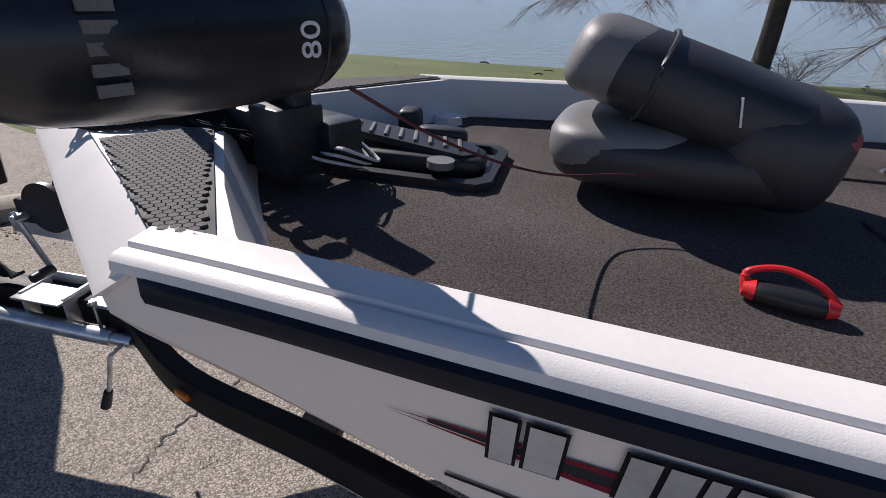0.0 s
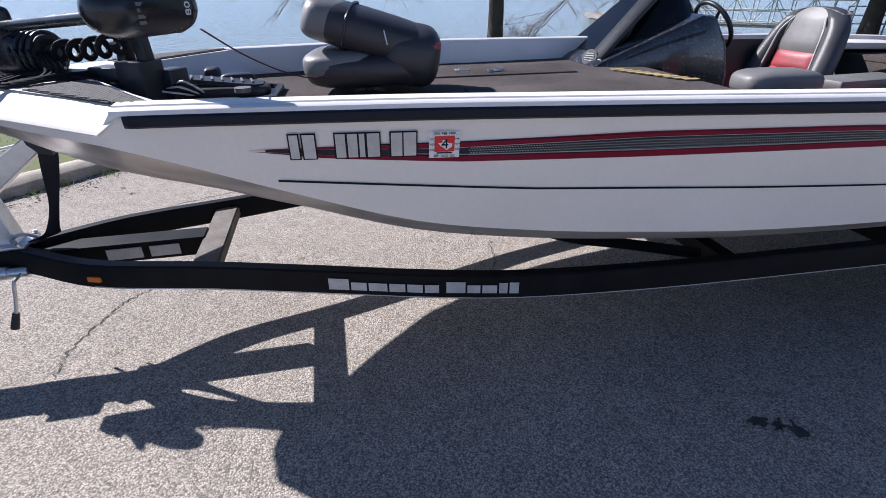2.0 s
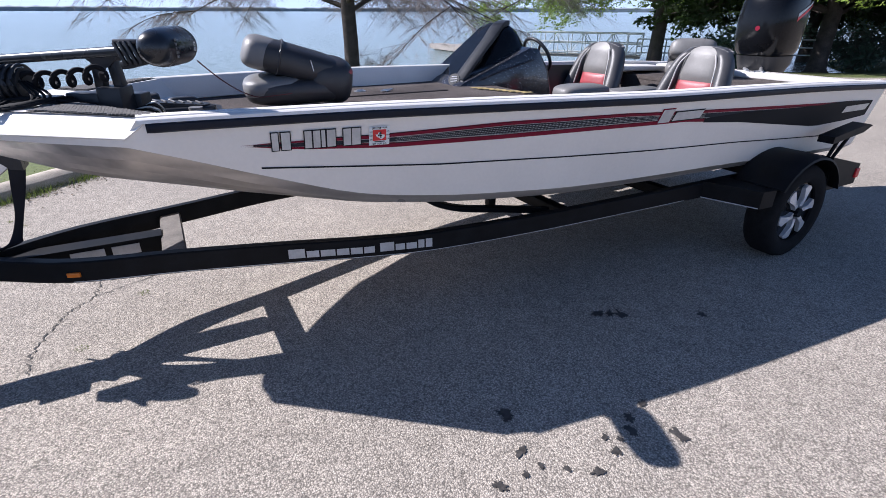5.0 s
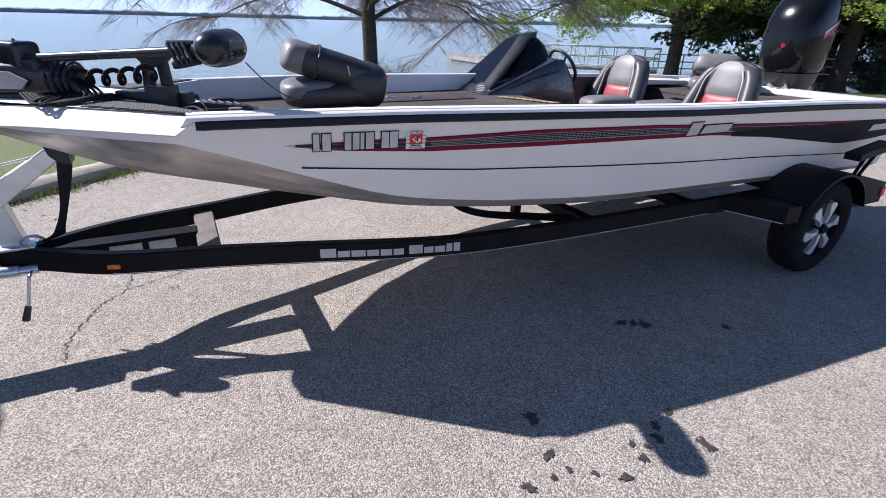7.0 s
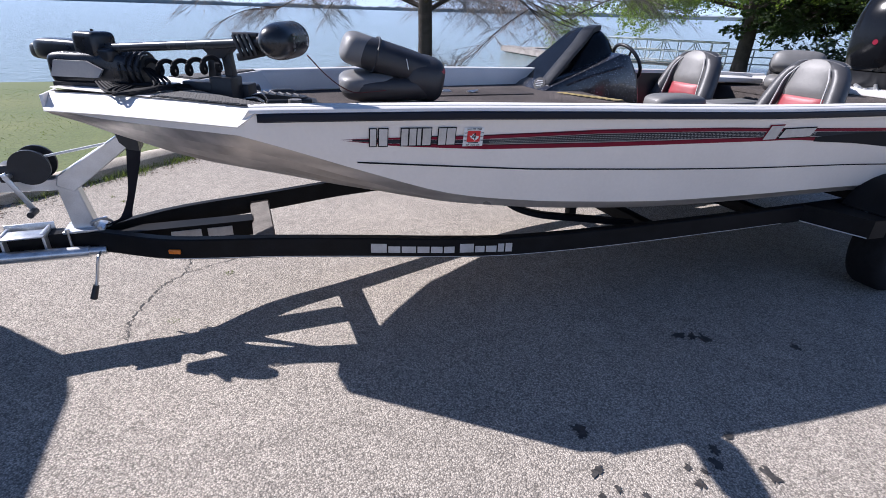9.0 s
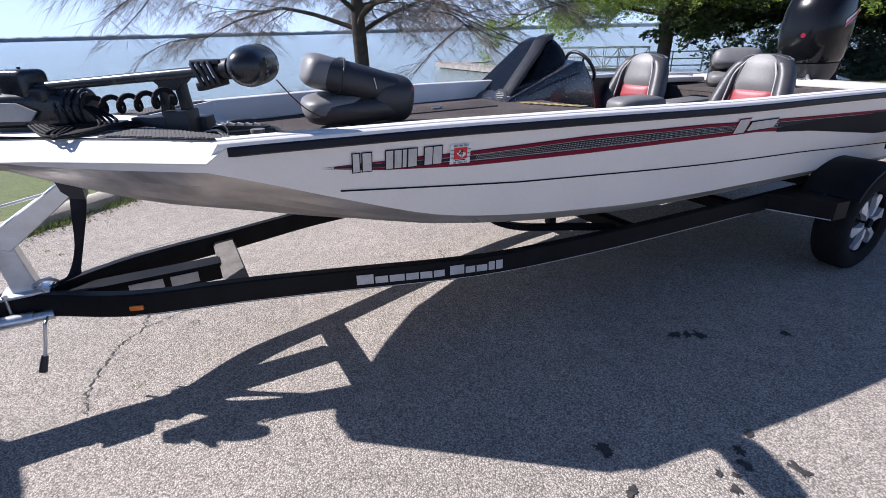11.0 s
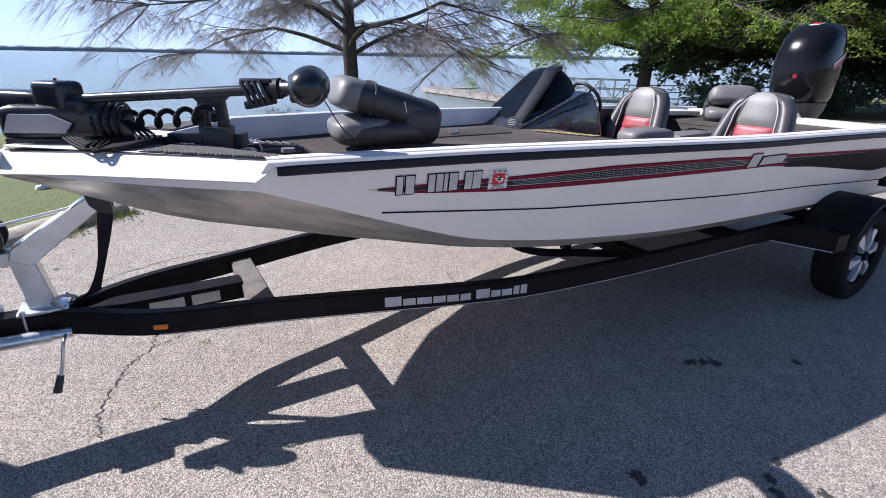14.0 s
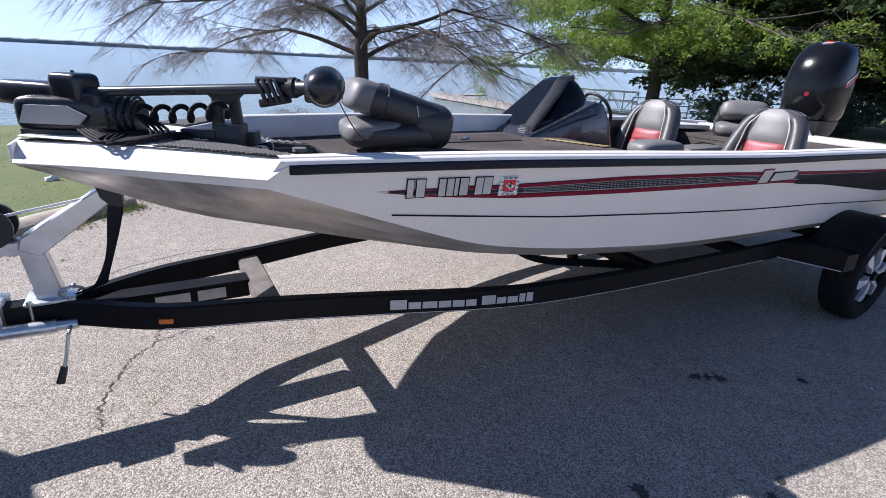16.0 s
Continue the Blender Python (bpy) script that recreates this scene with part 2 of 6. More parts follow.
def empty(name, at, label, category, group="", lot=True):
    ob = new(name)
    ob.empty_display_size = 0.1
    ob.matrix_basis = pose(*at)
    tagged(ob, label, category, group)
    if lot:
        LOT.append(ob)
    return ob


def finish(name, bm, mat, smooth=40):
    me = bpy.data.meshes.new(name)
    bmesh.ops.recalc_face_normals(bm, faces=bm.faces)
    bm.to_mesh(me)
    bm.free()
    for mm in (mat if isinstance(mat, (list, tuple)) else [mat]):
        me.materials.append(mm)
    if smooth:
        me.polygons.foreach_set("use_smooth", [True] * len(me.polygons))
        me.set_sharp_from_angle(angle=radians(smooth))
    return new(name, me)


def part(name, bm, mat, parent, label="", smooth=40):
    """One mesh, given in the place's own coordinates, as a part of a thing."""
    ob = finish(name, bm, mat, smooth)
    ob.parent = parent
    ob.matrix_parent_inverse = parent.matrix_basis.inverted() if parent.parent is None else Matrix()
    if label:
        ob["label"] = label
    return ob


def thing(name, bm, mat, label, category, group="", kind="", smooth=40, lot=True):
    ob = finish(name, bm, mat, smooth)
    tagged(ob, label, category, group, kind)
    if lot:
        LOT.append(ob)
    return ob


def box(bm, c, s, rz=0, rx=0, ry=0, bevel=0.0, mi=0):
    m = pose(*c, rx, ry, rz) @ Matrix.Diagonal((*s, 1))
    r = bmesh.ops.create_cube(bm, size=1, matrix=m)
    fs = list({f for v in r["verts"] for f in v.link_faces})
    if bevel:
        es = list({e for v in r["verts"] for e in v.link_edges})
        rb = bmesh.ops.bevel(bm, geom=es, offset=bevel, segments=2, affect="EDGES", profile=0.5)
        fs = rb["faces"] + [f for f in fs if f.is_valid]
    for f in fs:
        f.material_index = mi
    return bm


def rod(bm, a, b, r, r2=None, seg=14, mi=0):
    a, b = Vector(a), Vector(b)
    d = b - a
    m = Matrix.Translation((a + b) / 2) @ d.to_track_quat("Z", "Y").to_matrix().to_4x4()
    n0 = len(bm.faces)
    bmesh.ops.create_cone(bm, cap_ends=True, segments=seg, radius1=r, radius2=r if r2 is None else r2, depth=d.length, matrix=m)
    bm.faces.ensure_lookup_table()
    for f in bm.faces[n0:]:
        f.material_index = mi
    return bm


def ball(bm, c, radii, rz=0, rx=0, ry=0, seg=24, mi=0):
    m = pose(*c, rx, ry, rz) @ Matrix.Diagonal((*radii, 1))
    bmesh.ops.create_uvsphere(bm, u_segments=seg, v_segments=seg // 2, radius=1, matrix=m)
    return bm


def smooth_path(pts, n=6):
    pts = [Vector(p) for p in pts]
    out = []
    for i in range(len(pts) - 1):
        p0, p1, p2, p3 = pts[max(i - 1, 0)], pts[i], pts[i + 1], pts[min(i + 2, len(pts) - 1)]
        for k in range(n):
            t = k / n
            out.append(0.5 * ((2 * p1) + (p2 - p0) * t + (2 * p0 - 5 * p1 + 4 * p2 - p3) * t * t + (3 * p1 - p0 - 3 * p2 + p3) * t ** 3))
    out.append(pts[-1])
    return out


def hose(bm, pts, r, n=6, seg=8, closed=False, taper=1.0):
    """A round tube along a smooth line."""
    path = smooth_path(pts, n) if n > 1 else [Vector(p) for p in pts]
    rings, up = [], Vector((0.13, 0.21, 0.97))
    for i, p in enumerate(path):
        d = (path[min(i + 1, len(path) - 1)] - path[max(i - 1, 0)]).normalized()
        s = d.cross(up)
        s = s.normalized() if s.length > 1e-4 else Vector((1, 0, 0))
        u = s.cross(d).normalized()
        rr = r * (1 + (taper - 1) * i / max(1, len(path) - 1))
        rings.append([bm.verts.new(p + rr * (math.cos(2 * math.pi * k / seg) * s + math.sin(2 * math.pi * k / seg) * u)) for k in range(seg)])
    for a, b in zip(rings, rings[1:]):
        for k in range(seg):
            bm.faces.new((a[k], a[(k + 1) % seg], b[(k + 1) % seg], b[k]))
    bm.faces.new(rings[0][::-1])
    bm.faces.new(rings[-1])
    return bm


def loft(bm, rows, closed=False, caps=False, mi=0):
    """A skin over rows of points; closed: each row is a ring."""
    vs = [[bm.verts.new(p) for p in row] for row in rows]
    for a, b in zip(vs, vs[1:]):
        n = len(a)
        for k in range(n if closed else n - 1):
            f = bm.faces.new((a[k], a[(k + 1) % n], b[(k + 1) % n], b[k]))
            f.material_index = mi
    if caps:
        bm.faces.new(vs[0][::-1]).material_index = mi
        bm.faces.new(vs[-1]).material_index = mi
    return bm


def prism(bm, outline, z0, z1, mi=0):
    lo = [bm.verts.new((x, y, z0)) for x, y in outline]
    hi = [bm.verts.new((x, y, z1)) for x, y in outline]
    n = len(lo)
    bm.faces.new(hi).material_index = mi
    bm.faces.new(lo[::-1]).material_index = mi
    for k in range(n):
        bm.faces.new((lo[k], lo[(k + 1) % n], hi[(k + 1) % n], hi[k])).material_index = mi
    return bm


def lerp(table, x, col):
    rows = table
    if x <= rows[0][0]:
        return rows[0][col]
    for a, b in zip(rows, rows[1:]):
        if x <= b[0]:
            t = (x - a[0]) / (b[0] - a[0])
            return a[col] + (b[col] - a[col]) * t
    return rows[-1][col]


def nb():
    return bmesh.new()


def moved(bm, by):
    bmesh.ops.translate(bm, vec=by, verts=bm.verts)
    return bm


def set_down(ob, base, place, size=1.0, turn=0.0):
    """Sets a thing that was built round the point base down at place, at its true size."""
    sizes = size if isinstance(size, tuple) else (size, size, size)
    ob.matrix_basis = Matrix.Translation(place) @ Matrix.Rotation(radians(turn), 4, "Z") @ Matrix.Diagonal((*sizes, 1)) @ Matrix.Translation(-Vector(base)) @ ob.matrix_basis
    return ob


# ---- ground, lot, lake and distance ----
WATER_Z = -0.89


SHORE = [(-100, 24), (-20, 18.0), (5.8, 17.5), (10.8, 17.0), (15.7, 16.5), (19.6, 15.2), (22.2, 13.2), (24.1, 10.9), (27.0, 8.7), (31.0, 12.1), (60, 16.0)]
# the land side of the paved lot
EDGE = [(-40, 3.6), (-14, 3.5), (-5.2, 3.44), (-3.0, 2.6), (-1.6, 2.3), (-0.75, 3.12), (-0.1, 3.75), (0.9, 4.5), (2.4, 5.2), (6, 5.6), (12, 6.2), (17, 6.0), (19, 4.6), (24, 3.2), (60, 1.0)]


def lot_z(x, y):
    """Height of the sloping lot's plane."""
    return -0.0087 * y - 0.0096 * max(-60, min(60, x))


def ground_z(x, y):
    """The land: it lies level with the lot and falls from the lot's edge to the lake."""
    low, shore = lerp(EDGE, x, 1), lerp(SHORE, x, 1)
    t = min(1, max(0, (y - low) / (shore - low)))
    z = lot_z(x, min(y, low)) * (1 - t) + (WATER_Z + 0.03) * t
    # the bank drops into the lake
    if y > shore:
        z -= 0.35 * (y - shore)
    return max(z, -3.0) + 0.02 * math.sin(x * 0.7) * math.sin(y * 0.9) * min(1, max(0, (y - 6) / 4))


def build_ground():
    bm = nb()
    xs = [-1500, -600, -200, -80, -40, -25] + [-16 + 1.0 * i for i in range(60)] + [48, 60, 90, 200, 600, 1500]
    ys = [-1500, -600, -200, -60, -25, -12, -8, -4] + [-1 + 0.75 * i for i in range(54)] + [42, 60, 100, 300]
    loft(bm, [[(x, y, ground_z(x, y) - 0.03) for y in ys] for x in xs])
    thing("ground", bm, GRASS, "mown grass bank sloping to the lake", "ground", kind="structure", lot=False)
    lot = nb()
    edge = EDGE + [(60, -40), (-40, -40)]
    rnd = random.Random(4)
    ragged = []
    for (ax, ay), (bx, by) in zip(edge, edge[1:] + edge[:1]):
        n = max(1, int(math.hypot(bx - ax, by - ay) / 0.35)) if max(abs(ax), abs(bx)) < 26 and ay > -1 and by > -1 else 1
        for i in range(n):
            t = i / n
            ragged.append((ax + (bx - ax) * t + rnd.uniform(-0.05, 0.05), ay + (by - ay) * t + rnd.uniform(-0.06, 0.06)))
    top = [lot.verts.new((x, y, 0)) for x, y in ragged]
    low = [lot.verts.new((x, y, -0.08)) for x, y in ragged]
    lot.faces.new(top)
    for k in range(len(top)):
        lot.faces.new((top[k], low[k], low[(k + 1) % len(top)], top[(k + 1) % len(top)]))
    thing("road", lot, ASPHALT, "worn chip-seal parking lot with pale stone chips", "road", kind="structure", smooth=0)
    wt = nb()
    bmesh.ops.create_grid(wt, x_segments=2, y_segments=2, size=1, matrix=Matrix.Translation((0, 1500, WATER_Z)) @ Matrix.Diagonal((4500, 1494, 1, 1)))
    thing("water", wt, WATER, "pale blue lake with small ripples", "lake", kind="structure", lot=False, smooth=0)
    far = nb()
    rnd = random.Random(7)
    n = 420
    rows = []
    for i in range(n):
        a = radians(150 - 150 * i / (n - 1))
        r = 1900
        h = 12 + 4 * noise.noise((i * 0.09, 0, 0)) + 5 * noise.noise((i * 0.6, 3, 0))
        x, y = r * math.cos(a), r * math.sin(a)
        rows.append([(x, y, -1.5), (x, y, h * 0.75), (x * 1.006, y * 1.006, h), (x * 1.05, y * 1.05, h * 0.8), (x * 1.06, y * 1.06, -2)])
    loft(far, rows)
    thing("backdrop", far, HAZED_WOOD, "low wooded far shore across the lake, haze painted into its colour", "far shore", kind="structure", lot=False)


build_ground()


def build_curb():
    bm = nb()
    pts = [(-2.5, 1.25, 0.01), (-1.55, 2.2, 0.01), (-0.78, 2.98, 0.01), (-0.12, 3.62, 0.01)]
    path = smooth_path(pts, 8)
    rnd = random.Random(3)
    rows = []
    for i, p in enumerate(path):
        d = (path[min(i + 1, len(path) - 1)] - path[max(i - 1, 0)]).normalized()
        s = Vector((d.y, -d.x, 0))
        j = rnd.uniform(-0.006, 0.006)
        prof = [(-0.13, -0.08), (-0.135, 0.02), (-0.12, 0.07), (-0.07, 0.10), (0.0, 0.108), (0.07, 0.10), (0.12, 0.07), (0.135, 0.02), (0.13, -0.08)]
        rows.append([tuple(p + s * (a + j) + Vector((0, 0, b + j))) for a, b in prof])
    loft(bm, rows, closed=True, caps=True)
    thing("kerb", bm, CONCRETE, "weathered rounded concrete kerb between lot and grass", "kerb", kind="structure")


build_curb()

# ---- the boat's hull ----
YC = 0.10
# x, half width at the rail, rail height, half width at the chine, chine height, keel height
STATIONS = [
    (-0.24, 0.10, 1.150, 0.10, 1.095, 1.060),
    (0.00, 0.292, 1.160, 0.292, 1.080, 0.950),
    (0.25, 0.495, 1.165, 0.495, 1.075, 0.850),
    (0.513, 0.706, 1.168, 0.706, 1.075, 0.780),
    (0.70, 0.730, 1.170, 0.712, 1.010, 0.742),
    (0.95, 0.768, 1.172, 0.728, 0.920, 0.690),
    (1.35, 0.826, 1.174, 0.755, 0.790, 0.630),
    (1.75, 0.875, 1.170, 0.790, 0.728, 0.580),
    (2.10, 0.912, 1.165, 0.820, 0.698, 0.548),
    (2.50, 0.953, 1.158, 0.858, 0.676, 0.530),
    (3.00, 0.998, 1.150, 0.895, 0.668, 0.520),
    (3.70, 1.015, 1.142, 0.910, 0.655, 0.515),
    (4.50, 1.025, 1.128, 0.920, 0.635, 0.510),
    (5.40, 1.010, 1.095, 0.910, 0.612, 0.508),
]


def eased(keys, first, n=4):
    """The same table with smooth curves between its rows, from the row first on."""
    out = [k for k in keys[:first]]
    for i in range(first, len(keys) - 1):
        p0, p1, p2, p3 = keys[max(i - 1, first)], keys[i], keys[i + 1], keys[min(i + 2, len(keys) - 1)]
        for k in range(n):
            t = k / n
            x = p1[0] + (p2[0] - p1[0]) * t
            row = [x]
            for c in range(1, len(p1)):
                m1 = (p2[c] - p0[c]) / (p2[0] - p0[0]) * (p2[0] - p1[0])
                m2 = (p3[c] - p1[c]) / (p3[0] - p1[0]) * (p2[0] - p1[0])
                row.append((2 * t ** 3 - 3 * t * t + 1) * p1[c] + (t ** 3 - 2 * t * t + t) * m1 + (3 * t * t - 2 * t ** 3) * p2[c] + (t ** 3 - t * t) * m2)
            out.append(tuple(row))
    return out + [keys[-1]]


HULL = eased(STATIONS, 3)
XS = [-0.24, -0.12, 0.0, 0.12, 0.25, 0.38] + [row[0] for row in HULL if row[0] > 0.5]
DECK_Z = 1.047


def half(x):
    return lerp(HULL, x, 1)


def rail_z(x):
    return lerp(HULL, x, 2)


def side_point(x, z, out=0.0, side=-1):
    """A point of the hull's side at height z."""
    wr, zr, wc, zc = (lerp(HULL, x, i) for i in (1, 2, 3, 4))
    t = (zr - z) / max(1e-3, zr - zc)
    bulge = 0.004 * math.sin(math.pi * min(1, max(0, t)))
    return (x, YC + side * (wr + (wc - wr) * t + bulge + out), z)


boat = empty("bass_boat", (2.6, YC, 0.48), "white aluminium bass boat with red and black stripes", "boat")


def build_hull():
    for side in (-1, 1):
        bm = nb()
        rows = []
        for x in XS:
            zr, zc = rail_z(x) - (0.062 if x < 0.52 else 0.0), lerp(HULL, x, 4)
            rows.append([side_point(x, zr + (zc - zr) * k / 6, 0, side) for k in range(7)])
        loft(bm, rows)
        part("hull_side", bm, WHITE, boat)
        # bottom: panels with two pressed strakes from chine to keel
        bm = nb()
        rows = []
        for x in XS:
            wc, zc, zk = (lerp(HULL, x, i) for i in (3, 4, 5))
            row = []
            for f, dz in ((1.0, 0), (0.95, -0.038), (0.84, -0.012), (0.79, -0.050), (0.68, -0.016), (0.63, -0.054), (0.52, -0.018), (0.47, -0.054), (0.36, -0.016), (0.2, 0.0), (0.0, 0.0)):
                s = min(1, max(0.15, (x + 0.2) / 0.6))
                row.append((x, YC + side * wc * f, zk + (zc - zk) * f ** 1.15 + dz * s))
            rows.append(row)
        loft(bm, rows)
        part("hull_bottom", bm, ALU_BOTTOM, boat, "scuffed grey aluminium bottom with painted rib shading", smooth=32)
        # gunwale cap with a ridge
        bm = nb()
        rows = []
        for x in [v for v in XS if v >= 0.55]:
            w, z = half(x), rail_z(x)
            rows.append([(x, YC + side * (w + a), z + b) for a, b in ((0.018, -0.012), (0.016, 0.000), (0.008, 0.006), (-0.006, 0.006), (-0.009, 0.003), (-0.013, 0.003), (-0.016, 0.009), (-0.062, 0.011), (-0.072, 0.005), (-0.077, -0.01), (-0.077, -0.12), (-0.067, -0.125))])
        loft(bm, rows)
        part("gunwale", bm, WHITE_TEX, boat)
        # black rubber rub rail
        bm = nb()
        rows = []
        for x in [0.585] + [v for v in XS if v >= 0.60]:
            w, z = half(x), rail_z(x)
            e = 0.3 if x < 0.59 else 1
            rows.append([(x, YC + side * (w + a * e), z + b) for a, b in ((-0.004, -0.008), (0.016, -0.010), (0.025, -0.017), (0.027, -0.028), (0.024, -0.040), (0.012, -0.047), (-0.006, -0.049))])
        loft(bm, rows, closed=True, caps=True)
        part("rub_rail", bm, RUBBER, boat, "black rubber rub rail")
        # folded white bow panel
        bm = nb()
        rows = []
        for x in (-0.24, -0.12, 0.0, 0.12, 0.25, 0.38, 0.513, 0.58):
            w, z = half(x), rail_z(x)
            rows.append([(x, YC + side * (w + a * (1 if x < 0.52 else 0.4)), z + b) for a, b in ((0.004, -0.066 if x < 0.52 else -0.02), (0.014, -0.060 if x < 0.52 else -0.015), (0.004, -0.048 if x < 0.52 else -0.012), (-0.084, -0.003), (-0.105, 0.0035))])
        loft(bm, rows)
        part("bow_flange", bm, WHITE_TEX, boat, "folded white bow edge")
        # raised bow deck, a band along each slanting side
        def s(p):
            return (p[0], YC + side * p[1])
        outer = [(-0.225, 0.0), (-0.225, 0.02), (0.0, 0.20), (0.25, 0.405), (0.513, 0.615), (0.60, 0.665), (0.72, 0.69)]
        inner = [(0.31, 0.0), (0.31, 0.12), (0.375, 0.23), (0.55, 0.495), (0.66, 0.64), (0.70, 0.68)]
        bm = nb()
        zt = 1.172
        ro = [Vector((*s(p), zt)) for p in outer]
        ri = [Vector((*s(p), zt)) for p in inner]
        vs = [bm.verts.new(p) for p in ro + ri[::-1]]
        bm.faces.new(vs)
        lo = [bm.verts.new((p.x + 0.05, p.y - side * 0.02, DECK_Z - 0.005)) for p in ri]
        top = vs[len(ro):][::-1]
        for k in range(len(top) - 1):
            bm.faces.new((top[k], top[k + 1], lo[k + 1], lo[k]))
        part("bow_deck", bm, WHITE_TEX, boat, "white raised bow deck", smooth=20)
        # hexagon traction mat
        mat_o = [(0.20, 0.355), (0.335, 0.20), (0.39, 0.285), (0.655, 0.672), (0.585, 0.675), (0.55, 0.655)]
        bm = nb()
        prism(bm, [s(p) for p in mat_o], zt, zt + 0.004)
        mat_ob = part("traction_mat", bm, material("black_mat_grooves" + ("" if side < 0 else "_far"), (0.012, 0.012, 0.013), 0.7, vary=0.2), boat, "dark grey hexagon traction mat")
        hexes = nb()
        a = 0.0082
        cx, cy = [sum(p[i] for p in mat_o) / len(mat_o) for i in (0, 1)]
        poly = [Vector((cx + (p[0] - cx) * 0.95, cy + (p[1] - cy) * 0.95)) for p in mat_o]
        def inside(q):
            sg = [(b.x - c.x) * (q.y - c.y) - (b.y - c.y) * (q.x - c.x) for c, b in zip(poly, poly[1:] + poly[:1])]
            return all(v >= 0 for v in sg) or all(v <= 0 for v in sg)
        for i in range(-34, 35):
            for j in range(-40, 41):
                hx, hy = cx + i * a * 1.5, cy + (j + 0.5 * (i % 2)) * a * math.sqrt(3)
                if inside(Vector((hx, hy))):
                    ring = [(hx + 0.88 * a * math.cos(math.pi / 3 * k), hy + 0.88 * a * math.sin(math.pi / 3 * k)) for k in range(6)]
                    prism(hexes, [s(p) for p in ring], zt + 0.003, zt + 0.008)
        part("hexagon_pad_sheet", hexes, HEX_PAD, mat_ob, smooth=0)["kind"] = "stuff"
    # transom
    bm = nb()
    ring = [side_point(5.4, 1.09 - 0.475 * k / 4, 0, -1) for k in range(5)] + [(5.4, YC, 0.48)] + [side_point(5.4, 1.09 - 0.475 * k / 4, 0, 1) for k in range(4, -1, -1)]
    rows = [[(p[0] - 0.05, p[1], p[2]) for p in ring], [(p[0] + 0.004, p[1], p[2]) for p in ring]]
    loft(bm, rows, closed=True, caps=True)
    part("transom", bm, WHITE, boat)
    # bow nose plate
    bm = nb()
    box(bm, (-0.239, YC, 1.118), (0.014, 0.20, 0.07), bevel=0.004)
    part("nose_plate", bm, WHITE_TEX, boat)


HEX_PAD = material("charcoal_foam_pad", (0.11, 0.105, 0.10), 0.85, vary=0.2, scale=40, fine=0.2, bump=0.3)
build_hull()


def build_decks():
    w = 0.074
    bm = nb()
    inner = [(0.34, 0.0), (0.34, 0.12), (0.42, 0.26), (0.60, 0.52), (0.71, 0.745 - w)] + [(x, half(x) - w) for x in (0.95, 1.35, 1.75, 2.1, 2.5, 2.85)]
    pts = [(x, YC - h) for x, h in inner] + [(x, YC + h) for x, h in inner[::-1] if h > 0]
    prism(bm, pts, DECK_Z - 0.03, DECK_Z)
    part("front_deck", bm, CARPET, boat, "charcoal carpeted casting deck")
    # hatch lids let into the deck
    for x0, x1, y0, y1 in ((1.70, 2.45, -0.52, 0.10), (1.62, 2.40, 0.42, 0.80)):
        bm = nb()
        box(bm, ((x0 + x1) / 2, (y0 + y1) / 2, DECK_Z + 0.003), (x1 - x0, y1 - y0, 0.010), bevel=0.004)
        hatch = part("hatch_lid", bm, CARPET, boat, "carpeted hatch lid")
        bm = nb()
        box(bm, (x0 + 0.2, (y0 + y1) / 2 - 0.02, DECK_Z + 0.010), (0.075, 0.04, 0.006), bevel=0.002)
        rod(bm, (x0 + 0.18, (y0 + y1) / 2 - 0.02, DECK_Z + 0.016), (x0 + 0.225, (y0 + y1) / 2 - 0.02, DECK_Z + 0.016), 0.005)
        part("latch", bm, STEEL, hatch, "chrome flush latch")
    # port-side deck beside the passenger seat, and floor, seat base and stern deck
    bm = nb()
    box(bm, (3.70, YC, 0.70), (1.75, 1.64, 0.03))
    part("cockpit_floor", bm, CARPET, boat)
    for bx_, bz_, bh_ in ((2.83, 0.87, 0.32), (4.57, 0.86, 0.34)):
        bm = nb()
        box(bm, (bx_, YC, bz_), (0.03, 1.66, bh_))
        part("bulkhead", bm, CARPET, boat)
    bm = nb()
    box(bm, (4.20, YC - 0.10, 0.80), (0.55, 1.15, 0.22), bevel=0.03)
    part("seat_box", bm, BLACK_PLASTIC, boat)
    bm = nb()
    prism(bm, [(4.55, YC - 0.945), (5.22, YC - 0.935), (5.22, YC + 0.935), (4.55, YC + 0.945)], 1.01, 1.04)
    part("stern_deck", bm, CARPET, boat, "charcoal carpeted stern deck")
    bm = nb()
    box(bm, (5.30, YC, 1.065), (0.18, 1.87, 0.05), bevel=0.015)
    part("transom_cap", bm, WHITE_TEX, boat)
    for side in (-1, 1):
        bm = nb()
        rows = []
        for x in (2.82, 3.3, 3.9, 4.6):
            ww = half(x) - 0.077
            rows.append([(x, YC + side * ww, rail_z(x) - 0.02), (x, YC + side * (ww - 0.01), rail_z(x) - 0.1), (x, YC + side * (ww - 0.12), 0.71)])
        loft(bm, rows)
        part("inner_side", bm, BLACK_PLASTIC, boat)
    # white step on the starboard side, aft
    bm = nb()
    box(bm, (4.66, YC + 0.76, 1.085), (0.70, 0.24, 0.045), bevel=0.015, ry=2)
    part("step_pad", bm, WHITE_TEX, boat)


build_decks()


def strip(bm, xs, lo, hi, out, rows=2, mi=0):
    """A thin skin on the port side of the hull between two heights."""
    grid = []
    for x in xs:
        a, b = lo(x), hi(x)
        grid.append([side_point(x, a + (b - a) * k / rows, out) for k in range(rows + 1)])
    return loft(bm, grid, mi=mi)


def spread(a, b, n):
    return [a + (b - a) * i / n for i in range(n + 1)]


